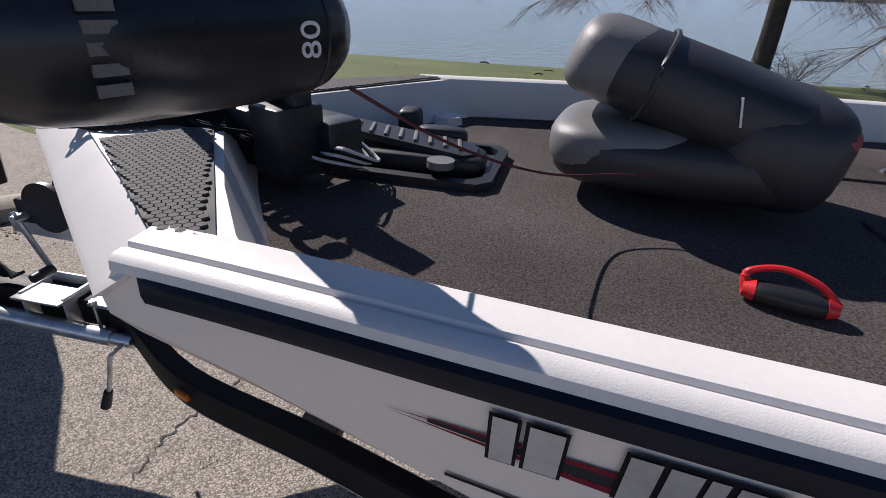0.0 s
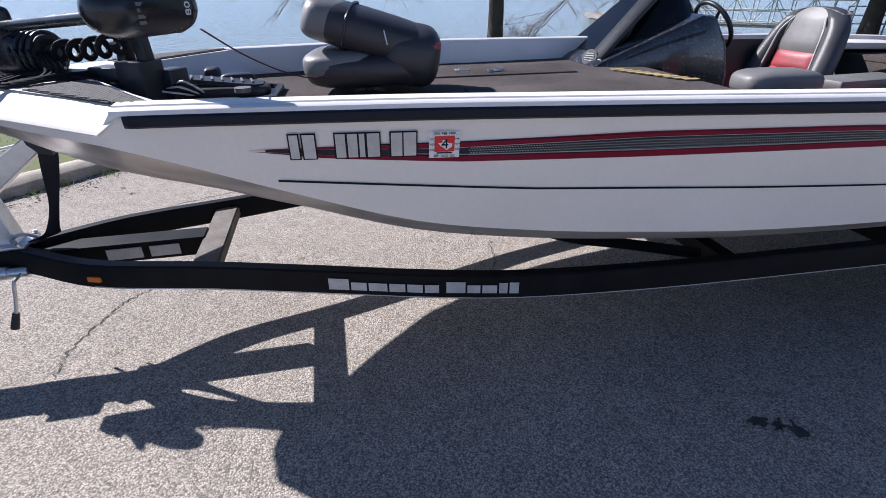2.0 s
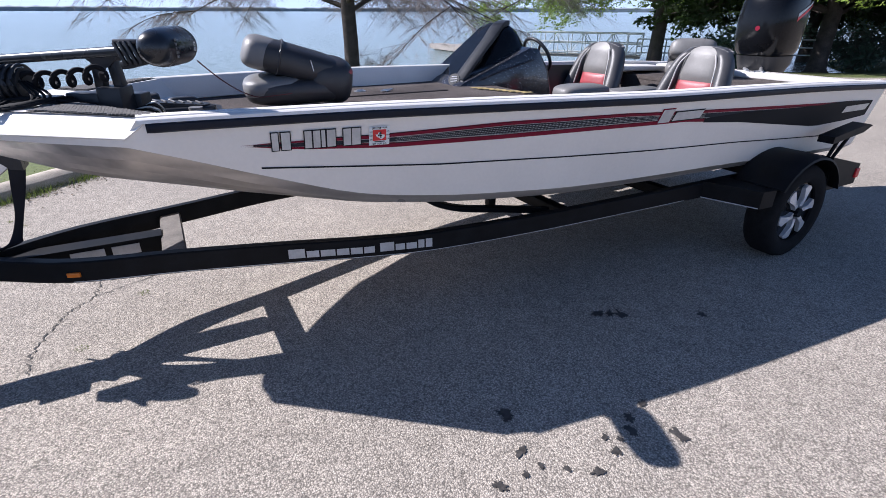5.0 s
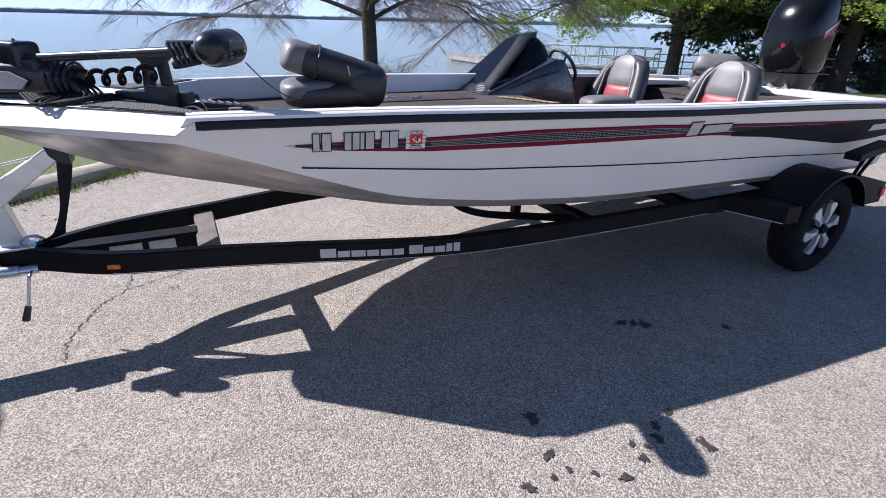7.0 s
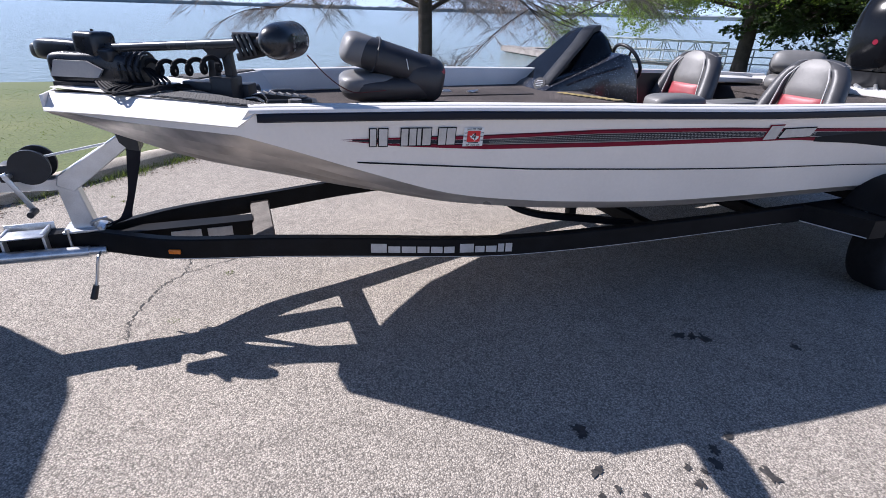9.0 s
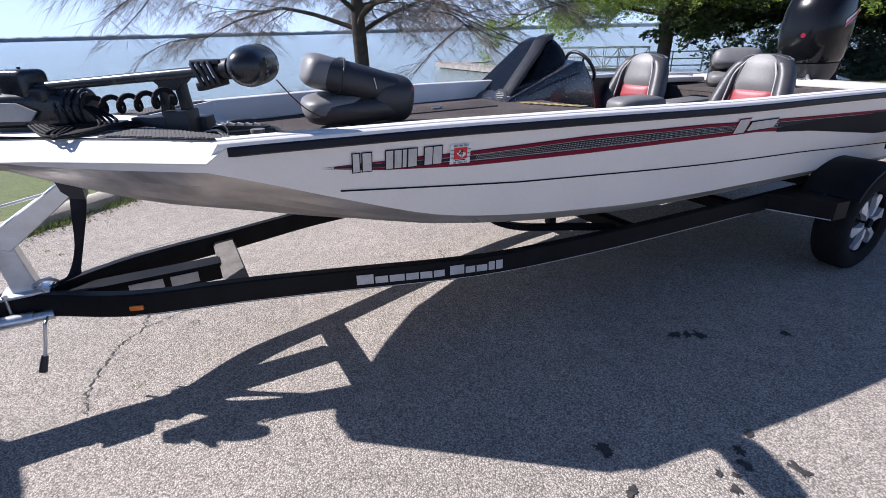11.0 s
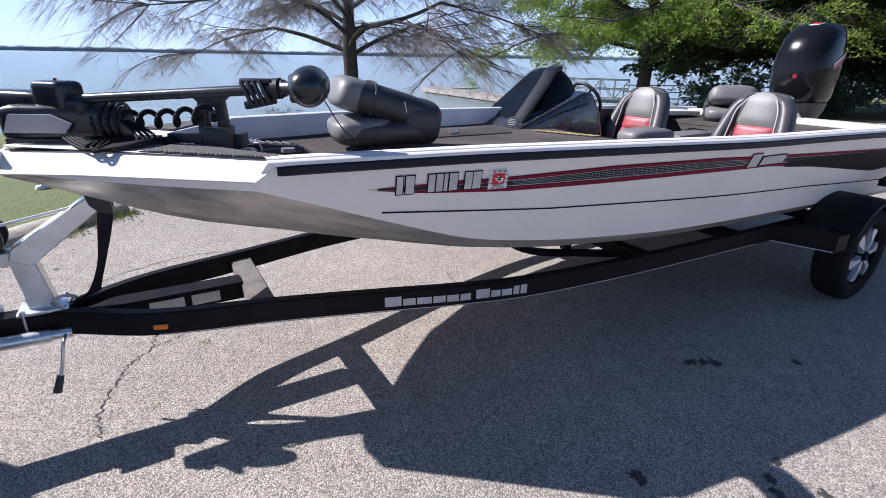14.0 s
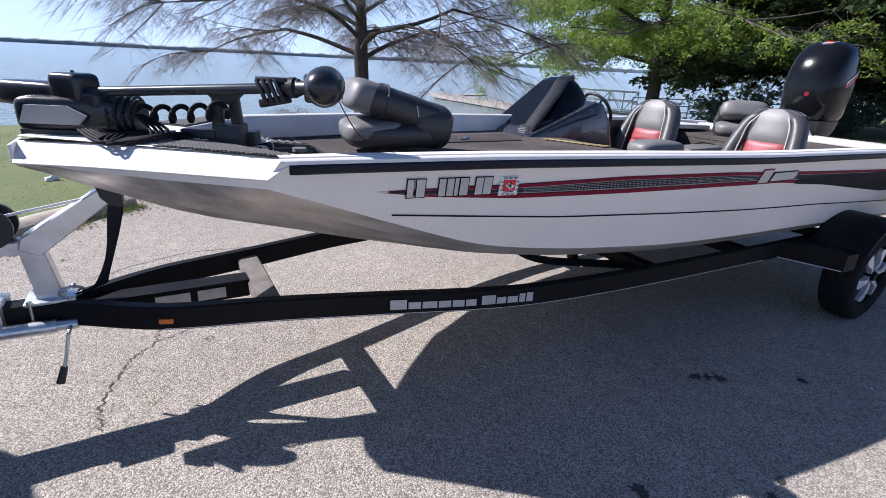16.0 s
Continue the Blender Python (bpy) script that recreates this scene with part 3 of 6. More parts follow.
STRIPE = [(0.881, 1.047, 1.050), (1.1, 1.018, 1.054), (1.47, 0.995, 1.058), (2.04, 0.988, 1.070), (2.74, 0.988, 1.064), (3.18, 0.985, 1.048), (3.7, 0.945, 1.028), (4.6, 0.838, 0.997), (5.0, 0.845, 0.985), (5.35, 0.865, 0.968)]


def s_lo(x):
    return lerp(STRIPE, x, 1)


def s_hi(x):
    return lerp(STRIPE, x, 2)


def build_decals():
    xs = spread(0.881, 4.9, 60)
    def wide(x):
        return min(1, (x - 0.881) / 0.5)
    bm = strip(nb(), xs, lambda x: s_hi(x) - 0.018 * wide(x), s_hi, 0.003)
    part("stripe_edge", bm, RED_DECAL, boat, "dark red pinstripe")
    bm = strip(nb(), xs, s_lo, lambda x: s_lo(x) + 0.022 * wide(x), 0.003)
    part("stripe_edge", bm, RED_DECAL, boat, "dark red pinstripe")
    bm = strip(nb(), spread(0.93, 4.9, 50), lambda x: s_lo(x) + 0.024 * wide(x), lambda x: s_hi(x) - 0.020 * wide(x), 0.002)
    part("stripe_band", bm, GREY_DECAL, boat, "dark grey stripe band")
    for f0, f1 in ((0.12, 0.20), (0.80, 0.88)):
        bm = strip(nb(), spread(1.15, 4.9, 50), lambda x: s_lo(x) + (s_hi(x) - s_lo(x)) * f0 + 0.012, lambda x: s_lo(x) + (s_hi(x) - s_lo(x)) * f1 + 0.004, 0.004)
        part("stripe_line", bm, BLACK_DECAL, boat, "thin black stripe line")
    # silver dots along the band
    bm = nb()
    for i in range(230):
        x = 1.50 + i * 0.0080
        for j in range(4):
            f = 0.34 + j * 0.105
            z = s_lo(x) + (s_hi(x) - s_lo(x)) * f
            xx = x + (0.0046 if j % 2 else 0)
            q = [side_point(xx + 0.0023 * math.cos(math.pi / 2 * k), z + 0.0023 * math.sin(math.pi / 2 * k), 0.0042) for k in range(4)]
            bm.faces.new([bm.verts.new(p) for p in q])
    part("stripe_dots", bm, SILVER_DECAL, boat, "row of fine silver dots", smooth=0)["kind"] = "stuff"
    # sharp dark tail of the stripe towards the stern
    bm = nb()
    strip(bm, spread(3.35, 5.30, 18), lambda x: s_lo(x) - 0.004, lambda x: min(s_hi(x), s_lo(x) + 0.13 * (x - 3.35) / 1.3 + 0.02), 0.0045)
    part("stripe_tail", bm, BLACK_DECAL, boat)
    # thin dark line above the chine
    line = [(0.945, 0.952), (1.711, 0.893), (2.417, 0.860), (3.761, 0.806), (5.2, 0.722), (5.35, 0.715)]
    bm = strip(nb(), spread(0.95, 5.35, 40), lambda x: lerp(line, x, 1) - 0.0035, lambda x: lerp(line, x, 1) + 0.0035, 0.003, rows=1)
    part("hull_line", bm, BLACK_DECAL, boat, "thin dark line along the hull")
    # plain bars in place of the registration marks
    for x0, w in ((0.998, 0.024), (1.034, 0.033), (1.123, 0.027), (1.156, 0.027), (1.188, 0.015), (1.210, 0.034), (1.276, 0.031), (1.311, 0.035)):
        bm = strip(nb(), spread(x0 - 0.004, x0 + w + 0.004, 2), lambda x: 1.017, lambda x: 1.095, 0.0055)
        bar = part("mark_bar", bm, BLACK_DECAL, boat, "plain silver bar with dark outline")
        bm = strip(nb(), spread(x0, x0 + w, 2), lambda x: 1.021, lambda x: 1.091, 0.0075)
        part("bar_face", bm, SILVER_DECAL, bar)
    # model name and maker's name as plain slanted shapes
    for x0, w, z0, h, kind in [(2.965, 0.085, 0.995, 0.07, 0), (3.07, 0.225, 1.0, 0.045, 1), (4.90, 0.34, 0.905, 0.045, 1)]:
        bm = nb()
        for grow, mi in ((0.006, 0), (0.0, 1)):
            q = [side_point(x0 - grow, z0 - grow, 0.005 + 0.003 * mi), side_point(x0 + w + grow, z0 - grow, 0.005 + 0.003 * mi), side_point(x0 + w + 0.02 + grow, z0 + h + grow, 0.005 + 0.003 * mi), side_point(x0 + 0.02 - grow, z0 + h + grow, 0.005 + 0.003 * mi)]
            bm.faces.new([bm.verts.new(p) for p in q]).material_index = mi
        part("name_shape", bm, [RED_DECAL if kind == 0 else BLACK_DECAL, SILVER_DECAL], boat, "plain silver name shape", smooth=0)


build_decals()


def lettering(name, text, size, m, mat, parent, label=""):
    """Raised text as a mesh: m places it, reading along its x axis."""
    cu = bpy.data.curves.new(name, "FONT")
    cu.body, cu.size, cu.extrude, cu.align_x, cu.align_y = text, size, 0.0006, "CENTER", "CENTER"
    tmp = bpy.data.objects.new(name, cu)
    scene.collection.objects.link(tmp)
    me = bpy.data.meshes.new_from_object(tmp.evaluated_get(bpy.context.evaluated_depsgraph_get()))
    bpy.data.objects.remove(tmp)
    me.transform(m)
    me.materials.clear()
    me.materials.append(mat)
    ob = new(name, me)
    ob.parent = parent
    ob.matrix_parent_inverse = parent.matrix_basis.inverted() if parent.parent is None else Matrix()
    if label:
        ob["label"] = label
    return ob


def build_sticker():
    bm = strip(nb(), spread(1.3825, 1.4694, 3), lambda x: 1.011, lambda x: 1.091, 0.006)
    st = part("validation_sticker", bm, WHITE_PLASTIC, boat, "square white and red sticker with month names")
    bm = strip(nb(), spread(1.3976, 1.4544, 3), lambda x: 1.0302, lambda x: 1.0774, 0.0075)
    part("red_field", bm, RED, st)
    bm = nb()
    star = [(1.407, 1.0574), (1.4197, 1.0574), (1.4197, 1.0654), (1.4323, 1.0654), (1.4339, 1.0574), (1.4481, 1.0542), (1.4465, 1.0446), (1.4323, 1.035), (1.4221, 1.043), (1.4142, 1.0478)]
    bm.faces.new([bm.verts.new(side_point(x, z, 0.0085)) for x, z in star])
    part("map_shape", bm, WHITE_PLASTIC, st, smooth=0)
    bm = strip(nb(), spread(1.4039, 1.4481, 2), lambda x: 1.0246, lambda x: 1.0282, 0.0085)
    part("number_bar", bm, BLACK_DECAL, st)
    p0, p1, p2 = Vector(side_point(1.426, 1.0534, 0.0095)), Vector(side_point(1.4576, 1.0534, 0.0095)), Vector(side_point(1.426, 1.0734, 0.0095))
    ex = (p1 - p0).normalized()
    ez = ex.cross((p2 - p0)).normalized()
    ey = ez.cross(ex)
    def at(x, z):
        return Matrix.Translation(side_point(x, z, 0.0095)) @ Matrix((ex, ey, ez)).transposed().to_4x4()
    lettering("numeral", "4", 0.042, at(1.4268, 1.0526), BLACK_DECAL, st)
    lettering("month_text", "JAN  FEB  MAR", 0.010, at(1.426, 1.085), BLACK_DECAL, st)
    lettering("month_text", "SEP  AUG  JUL", 0.010, at(1.426, 1.017), BLACK_DECAL, st)
    for x, z, s in ((1.3908, 1.0686, "OCT"), (1.3908, 1.0526, "NOV"), (1.3908, 1.0366, "DEC"), (1.4615, 1.0686, "APR"), (1.4615, 1.0526, "MAY"), (1.4615, 1.0366, "JUN")):
        lettering("month_text", s, 0.0068, at(x, z), BLACK_DECAL, st)


build_sticker()

# ---- trailer ----
trailer = empty("boat_trailer", (2.2, YC, 0.0), "black steel boat trailer under the white boat", "trailer")
BEAM = [(-0.30, 0.075, 0.462), (-0.16, 0.03, 0.462), (0.155, -0.15, 0.460), (0.6, -0.268, 0.46), (1.05, -0.402, 0.458), (1.4, -0.492, 0.447), (1.756, -0.566, 0.440), (2.3, -0.64, 0.450), (3.0, -0.695, 0.463), (3.7, -0.733, 0.473), (5.0, -0.75, 0.475)]


def beam(bm, pts, w, h, bevel=0.006):
    path = smooth_path(pts, 5)
    rows = []
    for i, p in enumerate(path):
        d = (path[min(i + 1, len(path) - 1)] - path[max(i - 1, 0)])
        d.z = 0
        d.normalize()
        s = Vector((d.y, -d.x, 0))
        ring = [(-w, -h + bevel), (-w, h - bevel), (-w + bevel, h), (w - bevel, h), (w, h - bevel), (w, -h + bevel), (w - bevel, -h), (-w + bevel, -h)]
        rows.append([tuple(p + s * a + Vector((0, 0, b))) for a, b in ring])
    return loft(bm, rows, closed=True, caps=True)


def wheel(cx, cy, out):
    """A trailer wheel: tyre, dark rim and bright spokes; out is the side that its face looks to."""
    r, w, z = 0.325, 0.095, 0.325
    bm = nb()
    prof = [(0.205, -w * 0.8), (0.235, -w), (0.290, -w), (0.313, -w * 0.86), (r, -w * 0.6), (r, w * 0.6), (0.313, w * 0.86), (0.290, w), (0.235, w), (0.205, w * 0.8)]
    rows = []
    for k in range(49):
        a = 2 * math.pi * k / 48
        rows.append([(cx + rr * math.cos(a), cy + yy, z + rr * math.sin(a)) for rr, yy in prof])
    loft(bm, rows, closed=True)
    bmesh.ops.remove_doubles(bm, verts=bm.verts, dist=1e-5)
    wh = part("wheel", bm, TYRE, trailer, "black trailer tyre")
    bm = nb()
    rod(bm, (cx, cy - out * 0.02, z), (cx, cy + out * 0.06, z), 0.207, seg=40)
    part("rim", bm, BLACK_GLOSS, wh, "gloss black rim")
    for k in range(6):
        a = 2 * math.pi * k / 6 + 0.25
        c, s_ = math.cos(a), math.sin(a)
        bm = nb()
        pts = [(0.045, -0.017), (0.100, -0.014), (0.140, -0.026), (0.180, -0.046), (0.192, -0.022), (0.186, 0.018), (0.165, 0.034), (0.135, 0.024), (0.100, 0.014), (0.045, 0.017)]
        lo = [bm.verts.new((cx + u * c - v * s_, cy + out * 0.058, z + u * s_ + v * c)) for u, v in pts]
        hi = [bm.verts.new((cx + u * c - v * s_, cy + out * (0.092 - 0.12 * abs(u - 0.1)), z + u * s_ + v * c)) for u, v in pts]
        bm.faces.new(hi)
        for i in range(len(pts)):
            bm.faces.new((lo[i], lo[(i + 1) % len(pts)], hi[(i + 1) % len(pts)], hi[i]))
        part("spoke", bm, SPOKE, wh, "machined bright spoke", smooth=0)
    bm = nb()
    rod(bm, (cx, cy + out * 0.05, z), (cx, cy + out * 0.10, z), 0.036, 0.030, seg=24)
    part("hub_cap", bm, BLACK_GLOSS, wh)


def build_trailer():
    for side in (1, -1):
        pts = [(x, y if side > 0 else 0.15 + 0.09 * min(1, max(0, x - 1.4)) - y, z) for x, y, z in BEAM]
        part("frame_beam", beam(nb(), pts, 0.026, 0.052), TRAILER_BLACK, trailer)
    # silver pinstripe along the foot of the near beam
    bm = nb()
    path = smooth_path([(x, y, z) for x, y, z in BEAM], 5)
    rows = []
    for i, p in enumerate(path):
        if 0.1 < p.x < 3.70:
            d = (path[i + 1] - path[i - 1])
            d.z = 0
            d.normalize()
            s_ = Vector((d.y, -d.x, 0)) * 0.0275
            rows.append([tuple(p + s_ + Vector((0, 0, -0.046))), tuple(p + s_ + Vector((0, 0, -0.042)))])
    loft(bm, rows)
    part("pinstripe", bm, SILVER_DECAL, trailer, "thin silver pinstripe", smooth=0)
    # maker's name on the near beam as plain pale bars, one a letter
    widths = [0.074, 0.057, 0.068, 0.058, 0.056, 0.052, 0.0, 0.070, 0.048, 0.054, 0.031, 0.034]
    tall = [1.0, 0.72, 0.72, 0.72, 0.72, 0.72, 0, 1.0, 0.72, 0.72, 0.95, 1.0]
    x = 1.049
    for wd, tl in zip(widths, tall):
        if wd:
            bm = nb()
            def face(xx, zz):
                y = lerp(BEAM, xx, 1)
                d = Vector((1, (lerp(BEAM, xx + 0.1, 1) - lerp(BEAM, xx - 0.1, 1)) / 0.2, 0)).normalized()
                return (xx + d.y * 0.028, y - d.x * 0.0305 - 0.004, zz + lerp(BEAM, xx, 2))
            z0, hh = -0.021, 0.048 * tl
            bm.faces.new([bm.verts.new(face(*v)) for v in ((x, z0), (x + wd, z0), (x + wd, z0 + hh), (x, z0 + hh))])
            part("name_shape", bm, SILVER_DECAL, trailer, "pale plain name shape", smooth=0)
        x += (wd or 0.012) + 0.0075
    # cross member with a worn step, and the centre brace
    bm = nb()
    loft(bm, [[(0.51, -0.225, z), (0.615, -0.255, z), (0.615, 0.455, z), (0.51, 0.425, z)] for z in (0.425, 0.478)], closed=True, caps=True)
    bmesh.ops.bevel(bm, geom=bm.edges[:], offset=0.006, segments=2, affect="EDGES")
    part("cross_step", bm, CROSS_GREY, trailer, "grey worn cross member")
    for x_, w_ in ((2.66, 0.76), (3.55, 0.81), (4.6, 0.84)):
        bm = nb()
        box(bm, (x_, YC, 0.43), (0.07, 2 * w_ - 0.02, 0.07), bevel=0.006)
        part("cross_member", bm, TRAILER_BLACK, trailer)
    bm = nb()
    loft(bm, [[(-0.20, 0.05, z), (0.515, 0.05, z), (0.515, 0.15, z), (-0.20, 0.15, z)] for z in (0.40, 0.484)], closed=True, caps=True)
    part("centre_brace", bm, TRAILER_BLACK, trailer)
    bm = nb()
    box(bm, (0.19, 0.046, 0.44), (0.14, 0.004, 0.05), rz=0)
    part("data_plate", bm, SILVER_DECAL, trailer, "pale data plate")
    bm = nb()
    box(bm, (0.35, 0.046, 0.44), (0.12, 0.004, 0.05), rz=0)
    part("data_plate", bm, SILVER_DECAL, trailer, "pale data plate")
    bm = nb()
    box(bm, (-0.82, YC, 0.462), (1.25, 0.085, 0.095), bevel=0.008)
    part("tongue", bm, TRAILER_BLACK, trailer)
    bm = nb()
    box(bm, (0.155, -0.181, 0.452), (0.055, 0.014, 0.022), rz=-20, bevel=0.004)
    part("marker_light", bm, ORANGE, trailer, "amber side marker light")
    # bunk boards, their posts and curved brackets
    for side in (-1, 1):
        y = YC + side * 0.35
        bm = nb()
        loft(bm, [[(x_, y - 0.045, z), (x_, y + 0.045, z), (x_, y + 0.045, z + 0.035), (x_, y - 0.045, z + 0.035)] for x_, z in ((2.2, 0.515), (2.6, 0.502), (3.2, 0.488), (4.2, 0.480), (5.2, 0.478))], closed=True, caps=True)
        part("bunk", bm, CARPET, trailer, "carpeted bunk board")
        bm = nb()
        box(bm, (2.335, y, 0.50), (0.05, 0.05, 0.13), bevel=0.004)
        part("bunk_post", bm, TRAILER_BLACK, trailer)
        bm = beam(nb(), [(1.84, y, 0.585), (1.93, y + side * 0.02, 0.525), (2.07, y + side * 0.08, 0.487), (2.3, y + side * 0.17, 0.472), (2.55, y + side * 0.30, 0.465)], 0.022, 0.018)
        part("bunk_bracket", bm, TRAILER_BLACK, trailer)
        # fender over the wheel
        cx, cy = 4.27, YC + side * 1.11
        wheel(cx, cy, side)
        bm = nb()
        rows = []
        for k in range(15):
            a = radians(18 + 130 * k / 14)
            rows.append([(cx + rr * 1.04 * math.cos(a), cy + side * dy, 0.335 + rr * math.sin(a)) for rr, dy in ((0.360, 0.125), (0.374, 0.12), (0.382, 0.05), (0.382, -0.20), (0.370, -0.20), (0.370, 0.05), (0.362, 0.115))])
        loft(bm, rows, closed=True, caps=True)
        fender = part("fender", bm, TRAILER_BLACK, trailer, "black steel fender")
        # step plate between the beam and the front of the fender, with its own pinstripe
        plan = [(3.68, cy - side * 0.262), (3.80, cy + side * 0.075), (3.925, cy + side * 0.085), (3.925, cy - side * 0.262)]
        bm = nb()
        loft(bm, [[(u, v, zz) for u, v in plan] for zz in (0.425, 0.535)], closed=True, caps=True)
        bmesh.ops.recalc_face_normals(bm, faces=bm.faces)
        part("fender_step", bm, TRAILER_BLACK, fender, smooth=0)
        bm = nb()
        (u0, v0), (u1, v1) = plan[0], plan[1]
        box(bm, ((u0 + u1) / 2 - 0.003, (v0 + v1) / 2, 0.429), (math.hypot(u1 - u0, v1 - v0) * 0.96, 0.006, 0.005), rz=math.degrees(math.atan2(v1 - v0, u1 - u0)), bevel=0.001)
        part("pinstripe", bm, SPOKE, fender, "thin silver pinstripe", smooth=0)
        bm = nb()
        loft(bm, [[(4.58, cy - side * 0.34, 0.42), (4.58, cy + side * 0.06, 0.42), (4.58, cy + side * 0.06, 0.66), (4.58, cy - side * 0.34, 0.66)], [(5.08, cy - side * 0.34, 0.40), (5.08, cy + side * 0.03, 0.40), (5.08, cy + side * 0.03, 0.55), (5.08, cy - side * 0.34, 0.55)]], closed=True, caps=True)
        part("rear_guard", bm, TRAILER_BLACK, trailer)
        bm = nb()
        box(bm, (5.05, cy + side * 0.035, 0.485), (0.05, 0.02, 0.07), bevel=0.005)
        part("tail_lamp", bm, RED, trailer, "red tail lamp")
        # guide pad on two struts
        bm = nb()
        loft(bm, [[(4.52, cy + dy, 0.80), (4.93, cy + dy, 0.855), (5.0, cy + dy, 0.84), (4.90, cy + dy, 0.80), (4.52, cy + dy, 0.755)] for dy in (-0.05, 0.05)], closed=True, caps=True)
        pad = part("guide_pad", bm, TRAILER_BLACK, trailer)
        for x0, x1 in ((4.60, 4.72), (4.66, 4.86)):
            bm = nb()
            rod(bm, (x0, cy, 0.60), (x1, cy, 0.80), 0.012)
            part("strut", bm, TRAILER_BLACK, pad)
    # winch stand of folded aluminium
    bm = nb()
    y = 0.105
    def slab(outline, y0, y1):
        loft(bm, [[(px, yy, pz) for px, pz in outline] for yy in (y0, y1)], closed=True, caps=True)
    slab([(-0.285, 0.505), (-0.19, 0.505), (-0.235, 0.765), (-0.31, 0.775)], y - 0.035, y + 0.035)
    slab([(-0.305, 0.74), (-0.24, 0.705), (0.022, 0.905), (0.02, 0.952), (-0.012, 0.96), (-0.29, 0.785)], y - 0.040, y + 0.040)
    slab([(-0.56, 0.725), (-0.26, 0.715), (-0.26, 0.77), (-0.56, 0.78)], y - 0.035, y + 0.035)
    bmesh.ops.bevel(bm, geom=bm.edges[:], offset=0.004, segments=1, affect="EDGES")
    part("winch_stand", bm, ALUMINIUM, trailer, "bright folded aluminium winch stand", smooth=25)
    bm = nb()
    rod(bm, (0.0, y - 0.045, 0.938), (0.0, y + 0.045, 0.938), 0.014)
    part("pivot_bolt", bm, STEEL, trailer)
    bm = nb()
    slab([(-0.03, 1.02), (0.065, 0.985), (0.065, 0.885), (0.02, 0.895), (-0.01, 0.93)], y - 0.06, y + 0.06)
    part("bow_stop", bm, BLACK_PLASTIC, trailer, "black rubber bow stop")
    bm = nb()
    for dy in (-0.05, 0.05):
        rod(bm, (-0.32, y + dy - 0.008, 0.905), (-0.32, y + dy + 0.008, 0.905), 0.078, seg=36)
    rod(bm, (-0.32, y - 0.05, 0.905), (-0.32, y + 0.05, 0.905), 0.05, seg=30)
    part("winch_drum", moved(bm, (-0.055, 0, -0.07)), BLACK_PLASTIC, trailer, "black winch drum with strap")
    bm = nb()
    box(bm, (-0.40, y, 0.88), (0.09, 0.10, 0.08), bevel=0.01)
    part("winch_body", moved(bm, (-0.055, 0, -0.07)), BLACK_PLASTIC, trailer)
    bm = nb()
    box(bm, (-0.375, y - 0.085, 0.80), (0.024, 0.006, 0.20), ry=-22, bevel=0.002)
    rod(bm, (-0.40, y - 0.10, 0.875), (-0.40, y - 0.05, 0.875), 0.012)
    crank = part("winch_crank", moved(bm, (-0.055, 0, -0.07)), STEEL, trailer)
    bm = nb()
    rod(bm, (-0.340, y - 0.15, 0.715), (-0.340, y - 0.085, 0.715), 0.014, 0.016)
    part("crank_grip", moved(bm, (-0.055, 0, -0.07)), BLACK_PLASTIC, crank)
    bm = nb()
    hose(bm, [(-0.325, y, 0.87), (-0.16, y, 0.90), (0.0, y, 0.93)], 0.006, n=3)
    part("winch_line", bm, WHITE_PLASTIC, trailer, "pale winch line")
    # black strap from the bow eye to the tongue
    bm = nb()
    path = smooth_path([(0.04, 0.075, 0.965), (0.038, 0.075, 0.90), (0.012, 0.075, 0.78), (-0.018, 0.08, 0.67), (-0.055, 0.085, 0.575), (-0.075, 0.088, 0.545), (-0.14, 0.09, 0.522)], 5)
    rows = []
    for i, p in enumerate(path):
        w_ = 0.026 + 0.008 * math.sin(i * 0.3)
        rows.append([tuple(p + Vector(v)) for v in ((-w_ * 0.8, -w_ * 0.5, 0.003), (w_ * 0.8, w_ * 0.5, 0.003), (w_ * 0.8, w_ * 0.5, -0.003), (-w_ * 0.8, -w_ * 0.5, -0.003))])
    loft(bm, rows, closed=True, caps=True)
    part("bow_strap", bm, RUBBER, trailer, "black safety strap")
    bm = nb()
    hose(bm, [(-0.09, -0.01, 0.50), (-0.11, -0.03, 0.54), (-0.06, -0.03, 0.56), (-0.03, 0.0, 0.53), (-0.06, 0.01, 0.50)], 0.007)
    part("strap_hook", moved(bm, (-0.10, 0.09, 0.005)), STEEL, trailer)
    # tongue clamp plate and U-bolts
    bm = nb()
    box(bm, (-0.14, 0.03, 0.481), (0.17, 0.14, 0.012), bevel=0.002)
    for ux in (-0.205, -0.075):
        for uy in (-0.035, 0.10):
            rod(bm, (ux, uy, 0.37), (ux, uy, 0.50), 0.006)
            rod(bm, (ux, uy, 0.486), (ux, uy, 0.498), 0.011, seg=6)
    part("clamp_plate", moved(bm, (-0.10, 0.07, 0.037)), STEEL, trailer, "galvanised clamp plate with bolts")
    # swing jack lying along the tongue, with its crank
    JACK = (-0.10, 0.10, -0.02)
    bm = nb()
    rod(bm, (-0.95, -0.095, 0.47), (-0.13, -0.095, 0.445), 0.028, seg=20)
    rod(bm, (-0.20, -0.095, 0.447), (-0.06, -0.095, 0.443), 0.022, seg=20)
    jack = part("swing_jack", moved(bm, JACK), STEEL, trailer, "galvanised swing jack tube")
    bm = nb()
    for dx in (-0.30, -0.46):
        box(bm, (dx, -0.03, 0.495), (0.012, 0.11, 0.12), bevel=0.003)
    box(bm, (-0.38, -0.06, 0.545), (0.18, 0.10, 0.008), bevel=0.002)
